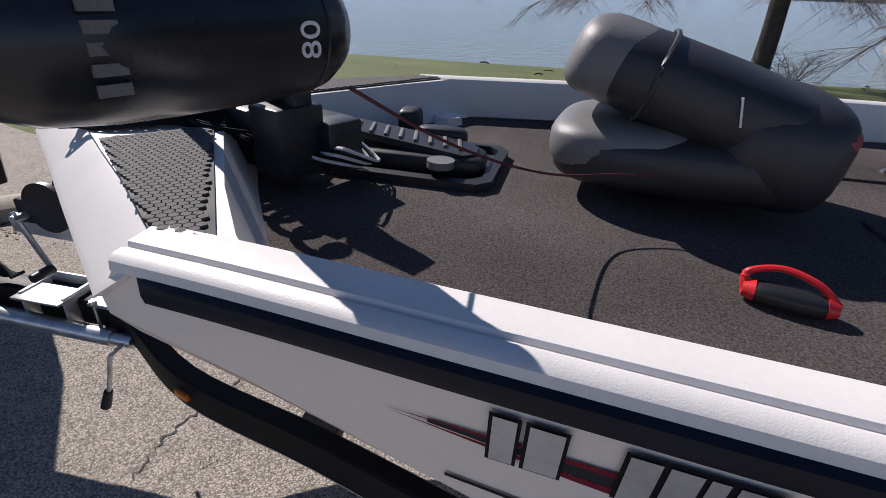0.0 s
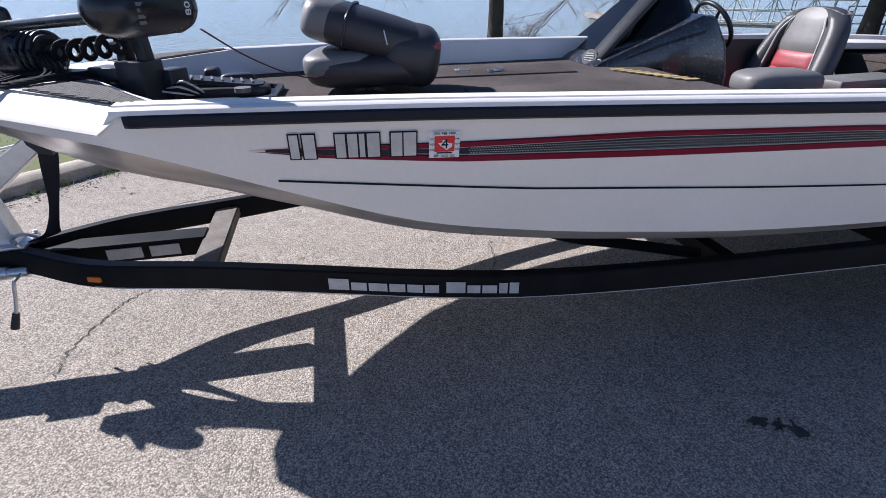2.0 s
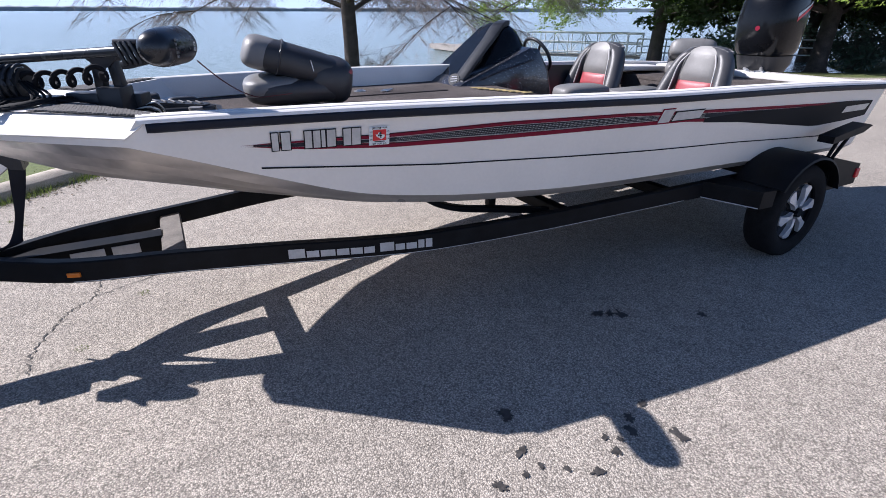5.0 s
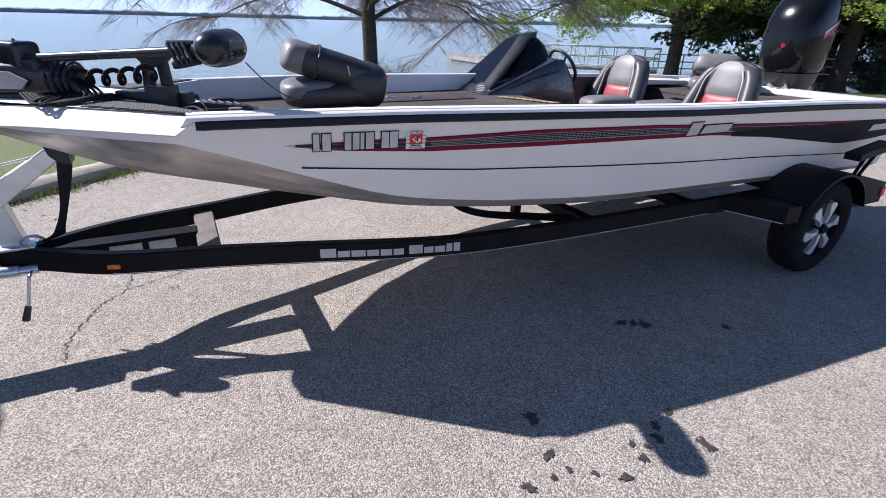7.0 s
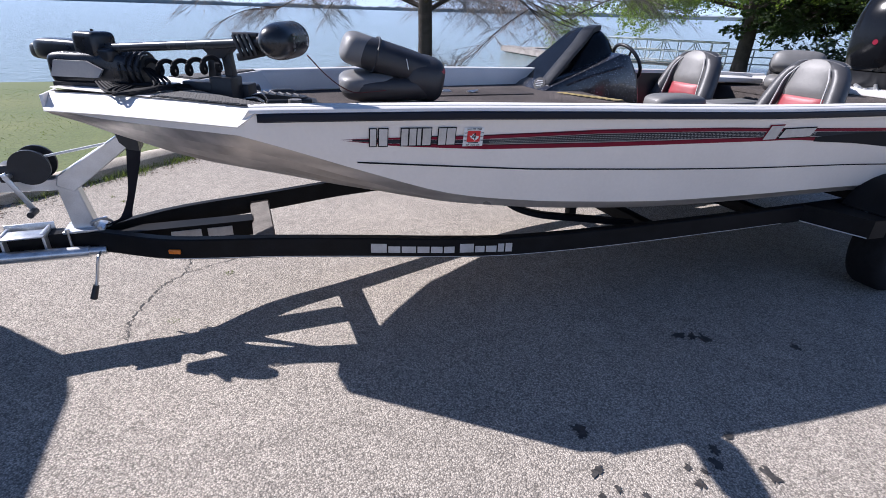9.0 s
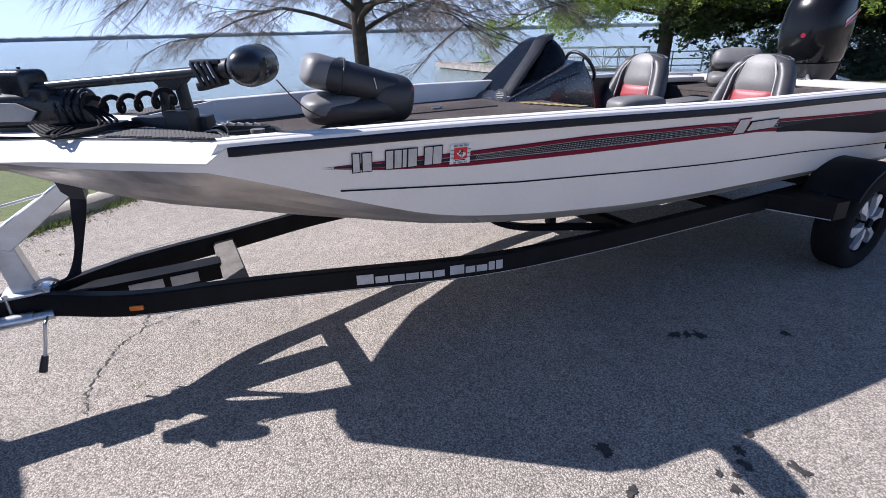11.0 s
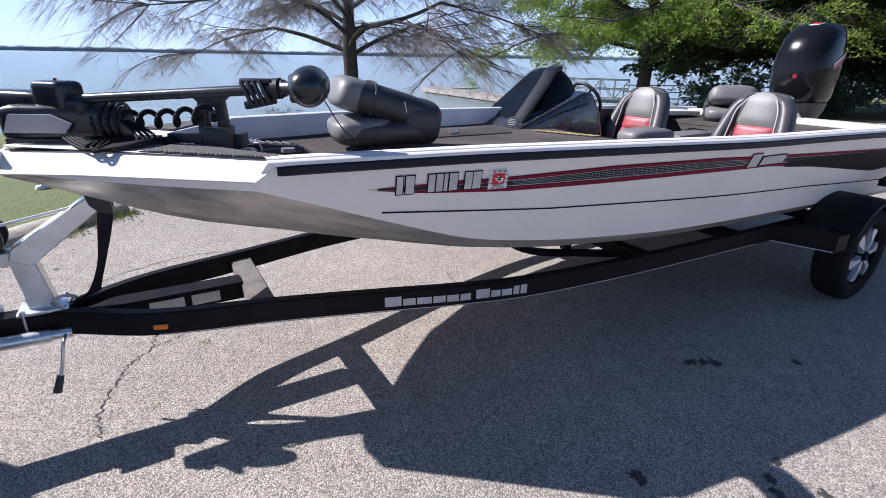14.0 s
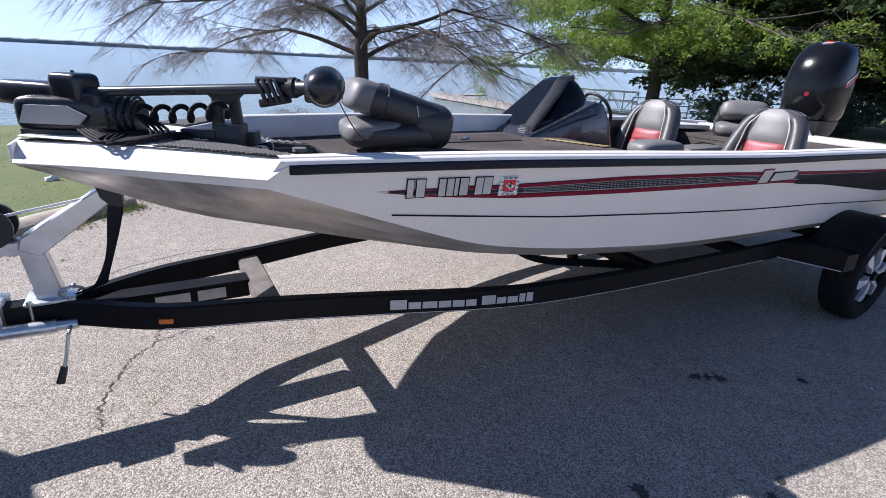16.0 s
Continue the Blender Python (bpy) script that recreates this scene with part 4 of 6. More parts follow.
    box(bm, (-0.38, 0.04, 0.50), (0.20, 0.008, 0.13), bevel=0.002)
    part("jack_bracket", moved(bm, JACK), STEEL, jack)
    bm = nb()
    hose(bm, [(-0.08, -0.095, 0.445), (-0.085, -0.15, 0.44), (-0.09, -0.165, 0.425), (-0.105, -0.17, 0.36), (-0.125, -0.18, 0.285)], 0.007, n=4)
    part("jack_crank", moved(bm, JACK), STEEL, jack)
    bm = nb()
    rod(bm, (-0.122, -0.178, 0.30), (-0.145, -0.185, 0.235), 0.013, 0.016)
    part("crank_grip", moved(bm, JACK), BLACK_PLASTIC, jack, "black crank grip")
    bm = nb()
    for k in range(5):
        hose(bm, [(-0.9, 0.02 + 0.01 * k, 0.49), (-0.7, 0.0 + 0.012 * k, 0.53), (-0.55, 0.02, 0.50 + 0.012 * k), (-0.48, 0.03 - 0.01 * k, 0.52)], 0.006, n=3, seg=6)
    part("tongue_wiring", moved(bm, (-0.15, 0.07, 0.03)), CABLE, trailer, "bundled black wiring")


build_trailer()


# ---- things on the boat ----
def pillow(bm, c, size, rz=0, ry=0, rx=0, e1=0.45, e2=0.45, nu=32, nv=16):
    """A rounded block: a superellipsoid of the given half sizes."""
    def f(v, e):
        return math.copysign(abs(v) ** e, v)
    m = pose(*c, rx, ry, rz)
    rows = []
    for j in range(nv + 1):
        v = -math.pi / 2 + math.pi * j / nv
        row = []
        for i in range(nu):
            u = 2 * math.pi * i / nu
            p = Vector((size[0] * f(math.cos(v), e1) * f(math.cos(u), e2), size[1] * f(math.cos(v), e1) * f(math.sin(u), e2), size[2] * f(math.sin(v), e1)))
            row.append(tuple(m @ p))
        rows.append(row)
    loft(bm, rows, closed=True)
    bmesh.ops.remove_doubles(bm, verts=bm.verts, dist=1e-5)
    return bm


def folded_seat(name, at, rz, label):
    """A fold-down fishing seat on a pedestal, its back folded on to the cushion. Hinge at local +x."""
    ob = empty(name, at, label, "boat seat")
    m = pose(*at, 0, 0, rz) @ Matrix.Diagonal((0.93, 0.95, 0.84, 1))
    def put(bm):
        bmesh.ops.transform(bm, matrix=m, verts=bm.verts)
        return bm
    z = 0.0
    bm = pillow(nb(), (0.02, 0, z + 0.125), (0.285, 0.215, 0.083), ry=-2, e1=0.55, e2=0.5)
    cushion = part("cushion", put(bm), VINYL_BLACK, ob, "black vinyl cushion")
    bm = pillow(nb(), (-0.10, 0, z + 0.146), (0.176, 0.208, 0.073), ry=-3, e1=0.6, e2=0.55)
    part("cushion_nose", put(bm), VINYL_GREY, cushion, "grey textured cushion front")
    bm = pillow(nb(), (0.035, 0, z + 0.278), (0.29, 0.205, 0.100), ry=18, e1=0.6, e2=0.5)
    back = part("backrest", put(bm), VINYL_BLACK, ob, "black vinyl backrest folded down")
    bm = pillow(nb(), (-0.150, 0, z + 0.338), (0.108, 0.196, 0.098), ry=18, e1=0.6, e2=0.55)
    part("backrest_top", put(bm), VINYL_GREY, back, "grey textured backrest top")
    bm = nb()
    ring = []
    for k in range(25):
        a = 2 * math.pi * k / 24
        ring.append((-0.065 + 0.03 * math.sin(a), 0.204 * math.copysign(abs(math.cos(a)) ** 0.6, math.cos(a)), z + 0.311 + 0.101 * math.copysign(abs(math.sin(a)) ** 0.7, math.sin(a))))
    hose(bm, ring, 0.006, n=2, seg=6)
    part("piping", put(bm), VINYL_BLACK, back)
    bm = pillow(nb(), (0.20, 0, z + 0.178), (0.128, 0.212, 0.142), ry=8, e1=0.65, e2=0.45)
    part("hinge_shell", put(bm), VINYL_BLACK, ob, "black moulded hinge shell")
    bm = nb()
    pillow(bm, (0.262, 0, z + 0.222), (0.068, 0.196, 0.058), ry=18, e1=0.6, e2=0.5)
    part("red_trim", put(bm), VINYL_RED, back, "red trim panel")
    bm = nb()
    box(bm, (0.10, -0.208, z + 0.275), (0.004, 0.006, 0.062), ry=-10)
    part("tag", put(bm), WHITE_PLASTIC, back, "small white tag")
    bm = nb()
    rod(bm, (0, 0, z - 0.02), (0, 0, z + 0.08), 0.024)
    rod(bm, (0, 0, z - 0.005), (0, 0, z + 0.008), 0.09, 0.05, seg=28)
    part("pedestal", put(bm), BLACK_PLASTIC, ob)
    bm = nb()
    box(bm, (0, 0, z + 0.065), (0.20, 0.20, 0.012), bevel=0.003)
    part("swivel_plate", put(bm), STEEL, ob)
    return ob


folded_seat("fishing_seat", (1.295, 0.17, DECK_Z), -10, "black and grey folded fishing seat on the bow deck")
folded_seat("fishing_seat", (4.92, 0.42, 0.985), 35, "black folded fishing seat on the stern deck")


def bucket_seat(at, rz, size):
    ob = empty("bucket_seat", at, "grey, black and red vinyl bucket seat in the cockpit", "boat seat", "cockpit seats")
    m = pose(*at, 0, 0, rz) @ Matrix.Diagonal((1.04 * size, 1.10 * size, 1.02 * size, 1))
    def put(bm):
        bmesh.ops.transform(bm, matrix=m, verts=bm.verts)
        return bm
    def panel(y0, y1, z0, z1, depth, x, lean=0.24, crown=0.0, n=10):
        bm = nb()
        rows = []
        for j in range(9):
            t = j / 8
            zz = z0 + (z1 - z0) * t
            row = []
            for i in range(n + 1):
                s = i / n
                yy = y0 + (y1 - y0) * s
                sq = math.sin(math.pi * s)
                zc = zz - crown * (1 - sq ** 0.6) * t
                row.append((x + lean * (zc - 0.3) - depth * sq ** 0.4 * min(1, 4 * min(t, 1 - t) + 0.25) ** 0.5, yy, zc))
            rows.append(row)
        back = [[(x + lean * (p[2] - 0.3) + 0.07, p[1], p[2]) for p in row] for row in rows]
        ring = [r + b[::-1] for r, b in zip(rows, back)]
        loft(bm, ring, closed=True, caps=True)
        return bm
    part("back_lower", put(panel(-0.155, 0.155, 0.28, 0.395, 0.035, 0)), VINYL_RED, ob, "red vinyl panel")
    part("back_lower", put(panel(-0.152, 0.152, 0.39, 0.50, 0.035, 0)), VINYL_RED, ob, "red vinyl panel")
    part("headrest", put(panel(-0.160, 0.160, 0.495, 0.745, 0.045, 0, crown=0.035)), VINYL_GREY, ob, "smooth grey vinyl headrest")
    part("back_foot", put(panel(-0.16, 0.16, 0.16, 0.285, 0.03, 0)), VINYL_RED, ob)
    for s in (-1, 1):
        bm = nb()
        pts = [(-0.05, s * 0.22, 0.16), (-0.06 + 0.03, s * 0.225, 0.35), (0.03, s * 0.20, 0.52), (0.075, s * 0.165, 0.645), (0.105, s * 0.10, 0.722), (0.115, s * 0.02, 0.745)]
        path = smooth_path(pts, 5)
        rows = []
        for i, p in enumerate(path):
            r = 0.066 - 0.022 * (i / (len(path) - 1)) ** 2
            rows.append([(p.x + 0.02 + 1.1 * r * math.cos(a), p.y + 0.85 * r * math.sin(a), p.z) for a in [2 * math.pi * k / 12 for k in range(12)]])
        loft(bm, rows, closed=True, caps=True)
        bol = part("side_bolster", put(bm), VINYL_DARK, ob, "dark grey vinyl side bolster")
        bm = nb()
        hose(bm, [(-0.075, s * 0.165, 0.2), (-0.035, s * 0.168, 0.36), (-0.005, s * 0.156, 0.5), (0.02, s * 0.142, 0.61), (0.06, s * 0.10, 0.69)], 0.0055, n=4, seg=6)
        part("piping", put(bm), PIPING, bol, "pale piping")
    bm = pillow(nb(), (-0.22, 0, 0.13), (0.25, 0.235, 0.075), e1=0.6, e2=0.5)
    part("cushion", put(bm), VINYL_BLACK, ob, "black vinyl seat cushion")
    bm = pillow(nb(), (-0.22, 0, 0.155), (0.23, 0.13, 0.066), e1=0.6, e2=0.5)
    part("cushion_centre", put(bm), VINYL_RED, ob, "red vinyl cushion centre")
    bm = nb()
    box(bm, (-0.15, 0, 0.02), (0.36, 0.34, 0.10), bevel=0.02)
    part("seat_base", put(bm), BLACK_PLASTIC, ob)


bucket_seat((4.03, 0.73, 0.565), 0, 1.0)
bucket_seat((3.90, -0.36, 0.665), 0, 0.89)


def build_console():
    ob = empty("helm_console", (3.3, 0.75, DECK_Z), "black speckled helm console with smoked windscreen", "console")
    body = [(2.80, 1.08), (2.86, 1.12), (3.05, 1.19), (3.30, 1.285), (3.52, 1.37), (3.62, 1.36), (3.74, 1.20), (3.80, 1.0), (3.80, 0.66), (3.28, 0.66), (3.28, 1.06)]
    bm = nb()
    cxm = 3.4
    rows = []
    for y, k, dz in ((0.345, 0.90, -0.03), (0.36, 0.97, -0.008), (0.40, 1.0, 0), (0.95, 1.0, 0), (1.06, 0.97, -0.01), (1.08, 0.9, -0.03)):
        rows.append([(cxm + (x - cxm) * k, y, z + (dz if z > 1.1 else 0)) for x, z in body])
    loft(bm, rows, closed=True, caps=True)
    part("console_body", bm, CONSOLE, ob, "speckled charcoal moulding")
    # hood with the dark screen between its arms
    bm = nb()
    hood = [(3.02, 1.185), (3.12, 1.27), (3.24, 1.40), (3.33, 1.50), (3.40, 1.545), (3.47, 1.55), (3.53, 1.51), (3.60, 1.40), (3.64, 1.33), (3.45, 1.32)]
    rows = []
    for y, k in ((0.45, 0.15), (0.49, 0.58), (0.53, 0.80), (0.58, 0.93), (0.64, 0.99), (0.72, 1.02), (0.82, 1.02), (0.90, 0.97), (0.97, 0.8), (1.03, 0.4)):
        rows.append([(3.38 + (x - 3.38) * (0.75 + 0.25 * k), y, 1.20 + (z - 1.20) * k) for x, z in hood])
    loft(bm, rows, closed=True, caps=True)
    part("hood", bm, BLACK_GLOSS, ob, "gloss black hood with rounded peak", smooth=60)
    for y0, y1 in ((0.44, 0.62),):
        bm = beam(nb(), [(2.86, y0, 1.115), (3.06, y0 + (y1 - y0) * 0.33, 1.29), (3.24, y0 + (y1 - y0) * 0.66, 1.44), (3.36, y1, 1.53), (3.45, y1 + 0.02, 1.555)], 0.055, 0.022, bevel=0.006)
        part("screen_arm", bm, BLACK_PLASTIC, ob, "black screen arm")
    bm = nb()
    loft(bm, [[(2.90, 0.48, 1.125), (2.90, 0.99, 1.125)], [(3.12, 0.57, 1.31), (3.12, 0.95, 1.31)], [(3.36, 0.63, 1.52), (3.36, 0.89, 1.52)]])
    bmesh.ops.solidify(bm, geom=bm.faces[:], thickness=0.006)
    part("windscreen", bm, TINT, ob, "smoked windscreen")
    bm = nb()
    hose(bm, [(3.02, 0.343, 1.13), (3.25, 0.338, 1.20), (3.55, 0.343, 1.27)], 0.008, n=4)
    part("body_crease", bm, CONSOLE, ob)
    c = Vector((2.845, 0.47, 1.125))
    nrm = Vector((-0.8, -0.5, 0.45)).normalized()
    bm = nb()
    rod(bm, c - nrm * 0.02, c + nrm * 0.012, 0.05, seg=28)
    sp = part("loudspeaker", bm, BLACK_PLASTIC, ob, "round black loudspeaker")
    u = nrm.cross(Vector((0, 0, 1))).normalized()
    v = u.cross(nrm)
    for k in range(4):
        bm = nb()
        o = c + nrm * 0.013 + v * (0.022 - 0.0145 * k)
        ln = 0.032 if k in (1, 2) else 0.024
        rod(bm, o - u * ln, o + u * ln, 0.0035, seg=8)
        part("grille_bar", bm, STEEL, sp)
    # steering wheel
    wc = Vector((3.80, 0.60, 1.285))
    ax = Vector((0.86, 0.0, 0.5)).normalized()
    u = Vector((0, 1, 0))
    v = ax.cross(u)
    bm = nb()
    ring = [tuple(wc + 0.165 * (math.cos(a) * u + math.sin(a) * v)) for a in [2 * math.pi * k / 32 for k in range(33)]]
    hose(bm, ring, 0.015, n=1, seg=10)
    sw = part("steering_wheel", bm, BLACK_PLASTIC, ob, "black three-spoke steering wheel")
    for a in (0.2, 2.3, 4.4):
        bm = nb()
        rod(bm, wc, wc + 0.16 * (math.cos(a) * u + math.sin(a) * v), 0.014, 0.009)
        part("spoke", bm, BLACK_PLASTIC, sw)
    bm = nb()
    rod(bm, wc - ax * 0.16, wc + ax * 0.02, 0.03)
    part("wheel_hub", bm, BLACK_PLASTIC, sw)
    return ob


set_down(build_console(), (2.845, 0.47, 1.085), (2.60, 0.68, DECK_Z), (0.90, 0.92, 0.90))


def build_outboard():
    ob = empty("outboard_motor", (6.6, 0.10, 0.4), "gloss black outboard motor with red accents on the transom", "outboard motor")
    def ring(z, cx, a, b, n=36, e=0.72, cut=0.0):
        out = []
        for k in range(n):
            t = 2 * math.pi * k / n
            c, s_ = math.cos(t), math.sin(t)
            out.append((cx + a * math.copysign(abs(c) ** e, c), 0.10 + b * math.copysign(abs(s_) ** e, s_), z + cut * c))
        return out
    bm = nb()
    loft(bm, [ring(*r) for r in ((1.20, 6.60, 0.34, 0.22), (1.24, 6.59, 0.37, 0.245), (1.36, 6.575, 0.385, 0.265), (1.52, 6.57, 0.385, 0.275), (1.66, 6.585, 0.375, 0.27), (1.78, 6.61, 0.345, 0.25), (1.86, 6.64, 0.30, 0.22), (1.91, 6.66, 0.24, 0.175), (1.935, 6.68, 0.15, 0.11), (1.942, 6.68, 0.03, 0.02))], closed=True, caps=True)
    part("top_cowl", bm, BLACK_GLOSS, ob, "gloss black top cowl")
    bm = nb()
    loft(bm, [ring(*r) for r in ((0.90, 6.60, 0.20, 0.13), (1.0, 6.60, 0.26, 0.17), (1.10, 6.61, 0.31, 0.21), (1.19, 6.605, 0.345, 0.225))], closed=True, caps=True)
    part("lower_cowl", bm, BLACK_PLASTIC, ob, "dark lower cowl")
    bm = nb()
    loft(bm, [ring(z, cx, a, b, 24) for z, cx, a, b in ((0.92, 6.62, 0.17, 0.10), (0.70, 6.62, 0.13, 0.075), (0.45, 6.63, 0.11, 0.05), (0.32, 6.64, 0.13, 0.045))], closed=True, caps=True)
    part("midsection", bm, BLACK_PLASTIC, ob)
    bm = nb()
    ball(bm, (6.66, 0.10, 0.27), (0.27, 0.055, 0.06))
    box(bm, (6.72, 0.10, 0.36), (0.34, 0.16, 0.012), bevel=0.004)
    part("gearcase", bm, BLACK_GLOSS, ob)
    for k in range(3):
        a = 2 * math.pi * k / 3
        bm = nb()
        pillow(bm, (6.95, 0.10 + 0.07 * math.cos(a), 0.27 + 0.07 * math.sin(a)), (0.012, 0.045, 0.065), rx=math.degrees(a) + 60, rz=20, e1=0.9, e2=0.9, nu=12, nv=8)
        part("propeller_blade", bm, STEEL, ob)
    bm = nb()
    box(bm, (6.34, 0.10, 0.86), (0.10, 0.24, 0.40), bevel=0.02)
    part("mount_bracket", bm, BLACK_PLASTIC, ob)
    # round badges and side accents as plain shapes
    def badge(z, ang, r, w, mats):
        cx, a, b = 6.575, 0.388, 0.272
        bm = nb()
        t = radians(ang)
        c, s_ = math.cos(t), math.sin(t)
        e = 0.72
        p = Vector((cx + a * math.copysign(abs(c) ** e, c), 0.10 + b * math.copysign(abs(s_) ** e, s_), z))
        nrm = Vector((c / a, s_ / b, 0.0)).normalized()
        rod(bm, p - nrm * 0.006, p + nrm * 0.004, r, seg=28)
        return part("badge", bm, mats, ob, "round red and silver badge")
    badge(1.44, 186, 0.022, 0, RED_DECAL)
    bm = nb()
    box(bm, (6.50, 0.075, 1.925), (0.16, 0.10, 0.006), ry=-8, bevel=0.002)
    part("top_badge", bm, SILVER_DECAL, ob, "silver and red top badge")
    bm = nb()
    rod(bm, (6.50, 0.075, 1.924), (6.50, 0.075, 1.934), 0.04, seg=28)
    part("top_badge_centre", bm, RED, ob)
    for z, x0, x1, mt in ((1.50, 6.50, 6.86, RED), (1.535, 6.50, 6.80, SILVER_DECAL)):
        bm = nb()
        rows = []
        for i in range(7):
            x = x0 + (x1 - x0) * i / 6
            q = abs((x - 6.575) / 0.388)
            y = 0.10 - 0.274 * max(0, 1 - q ** (2 / 0.72)) ** (0.36) - 0.003
            zz = z + (x - x0) * 0.45
            rows.append([(x, y, zz), (x, y, zz + 0.035 - 0.02 * i / 6)])
        loft(bm, rows)
        part("side_flash", bm, mt, ob, "slanted side flash", smooth=0)
    bm = nb()
    for a, b in (((6.12, -0.05, 1.05), (6.45, -0.02, 1.06)), ((6.15, 0.02, 1.06), (6.4, 0.2, 1.07)), ((6.2, -0.10, 1.05), (6.38, 0.0, 1.09))):
        rod(bm, a, b, 0.016)
    part("steering_ram", bm, STEEL, ob, "chrome hydraulic steering ram")
    return ob


set_down(build_outboard(), (6.19, 0.10, 1.44), (5.27, 0.14, 1.44), (0.70, 0.86, 0.90))


def build_trolling_motor():
    ob = empty("trolling_motor", (0.1, 0.15, 1.175), "black electric trolling motor stowed across the bow", "trolling motor")
    z0 = 1.178
    hd = Vector((0.053, 0.109, 1.339))
    cl = Vector((0.679, -0.437, 1.4))
    d = (cl - hd).normalized()
    side = Vector((d.y, -d.x, 0)).normalized()
    bm = nb()
    rod(bm, hd - d * 0.05, cl - d * 0.02, 0.019, seg=20)
    part("shaft", bm, material("dark_composite_shaft", (0.05, 0.055, 0.06), 0.25, 0.3, vary=0.1), ob, "dark polished composite shaft")
    ang = math.degrees(math.atan2(d.y, d.x))
    # control head
    bm = nb()
    pillow(bm, hd - d * 0.22 + Vector((0, 0, 0.0)), (0.17, 0.062, 0.050), rz=ang, e1=0.5, e2=0.5)
    head = part("control_head", bm, SHINY_BLACK, ob)
    bm = nb()
    pillow(bm, hd - d * 0.36, (0.075, 0.045, 0.038), rz=ang, e1=0.6, e2=0.6)
    part("head_cap", bm, BLACK_PLASTIC, head)
    bm = nb()
    pillow(bm, hd - d * 0.03 + Vector((0, 0, 0.012)), (0.072, 0.06, 0.062), rz=ang, e1=0.35, e2=0.35)
    rod(bm, hd - d * 0.03 + Vector((0, 0, 0.065)), hd - d * 0.03 + Vector((0, 0, 0.082)), 0.006)
    part("steering_housing", bm, SHINY_BLACK, ob)
    bm = nb()
    pillow(bm, hd + d * 0.06 + Vector((0, 0, -0.03)), (0.05, 0.05, 0.03), rz=ang, e1=0.4, e2=0.4)
    part("collar", bm, BLACK_PLASTIC, ob)
    # mount on the bow
    bm = nb()
    dm = Vector((0.90, -0.43, 0)).normalized()
    sm = Vector((dm.y, -dm.x, 0))
    mang = math.degrees(math.atan2(dm.y, dm.x))
    mc = Vector((0.0, 0.145, 0))
    pillow(bm, (mc.x + 0.02, mc.y, 1.25), (0.20, 0.085, 0.075), rz=mang, e1=0.4, e2=0.35)
    pillow(bm, (mc.x + 0.06, mc.y - 0.02, 1.30), (0.10, 0.06, 0.045), rz=mang, e1=0.4, e2=0.5)
    mount = part("bow_mount", bm, SHINY_BLACK, ob, "black moulded bow mount")
    bm = nb()
    pc = Vector((mc.x - 0.02, mc.y, 1.255)) + sm * 0.083
    m = Matrix.Translation(pc) @ Matrix((dm, Vector((0, 0, 1)), -dm.cross(Vector((0, 0, 1))))).transposed().to_4x4()
    q = [(-0.12, -0.035), (0.10, -0.035), (0.13, 0.0), (0.06, 0.035), (-0.09, 0.035)]
    lo = [bm.verts.new(m @ Vector((a, b, -0.006))) for a, b in q]
    hi = [bm.verts.new(m @ Vector((a, b, 0.006))) for a, b in q]
    bm.faces.new(lo), bm.faces.new(hi)
    for k in range(5):
        bm.faces.new((lo[k], lo[(k + 1) % 5], hi[(k + 1) % 5], hi[k]))
    part("side_panel", bm, PIPING, mount, "grey side panel", smooth=0)
    bm = nb()
    for k in range(7):
        o = m @ Vector((-0.07 + 0.021 * k, -0.004, 0.008))
        box(bm, o, (0.013, 0.004, 0.016 if k % 2 else 0.02), rz=mang)
    part("name_bar", bm, GOLD_DECAL, mount, "plain gold name bars")
    bm = nb()
    ec = mc + dm * 0.22
    rod(bm, (ec.x - dm.x * 0.06, ec.y - dm.y * 0.06, 1.255), (ec.x + dm.x * 0.05, ec.y + dm.y * 0.05, 1.25), 0.074, 0.066, seg=28)
    part("ribbed_boot", bm, BLACK_PLASTIC, mount)
    for k in range(4):
        bm = nb()
        o = Vector((ec.x, ec.y, 1.253)) + dm * (-0.045 + 0.028 * k)
        ringp = []
        for i in range(21):
            a = 2 * math.pi * i / 20
            ringp.append(tuple(o + 0.075 * (math.cos(a) * sm + math.sin(a) * Vector((0, 0, 1)))))
        hose(bm, ringp, 0.007, n=1, seg=6)
        part("boot_rib", bm, BLACK_PLASTIC, mount)
    bm = nb()
    loft(bm, [[(x, y, z) for x, y in ((-0.17, 0.13), (0.30, -0.09), (0.36, 0.03), (-0.12, 0.27))] for z in (z0 - 0.003, z0 + 0.018)], closed=True, caps=True)
    part("mount_plate", bm, BLACK_PLASTIC, mount)
    # coiled cable along the shaft
    bm = nb()
    a0, a1 = Vector((0.24, 0.03, 1.265)), Vector((0.56, -0.19, 1.305))
    pts = []
    turns = 5
    for i in range(turns * 14 + 1):
        t = i / (turns * 14)
        a = 2 * math.pi * turns * t
        pts.append(tuple(a0 + (a1 - a0) * t + 0.030 * (math.cos(a) * side + math.sin(a) * Vector((0, 0, 1))) + Vector((0, 0, -0.01 * math.sin(math.pi * t)))))
    hose(bm, pts, 0.0105, n=1, seg=8)
    part("coiled_cable", bm, CABLE, ob, "coiled black power cable")
    # stow cradle under the shaft
    cr = Vector((0.555, -0.08, 0))
    bm = nb()
    for leg in (-0.034, 0.034):
        box(bm, (cr.x + leg, cr.y - 0.4 * leg, 1.265), (0.04, 0.05, 0.20), rz=mang, ry=-120 * leg, bevel=0.008)
    cradle = part("stow_cradle", bm, BLACK_PLASTIC, ob)
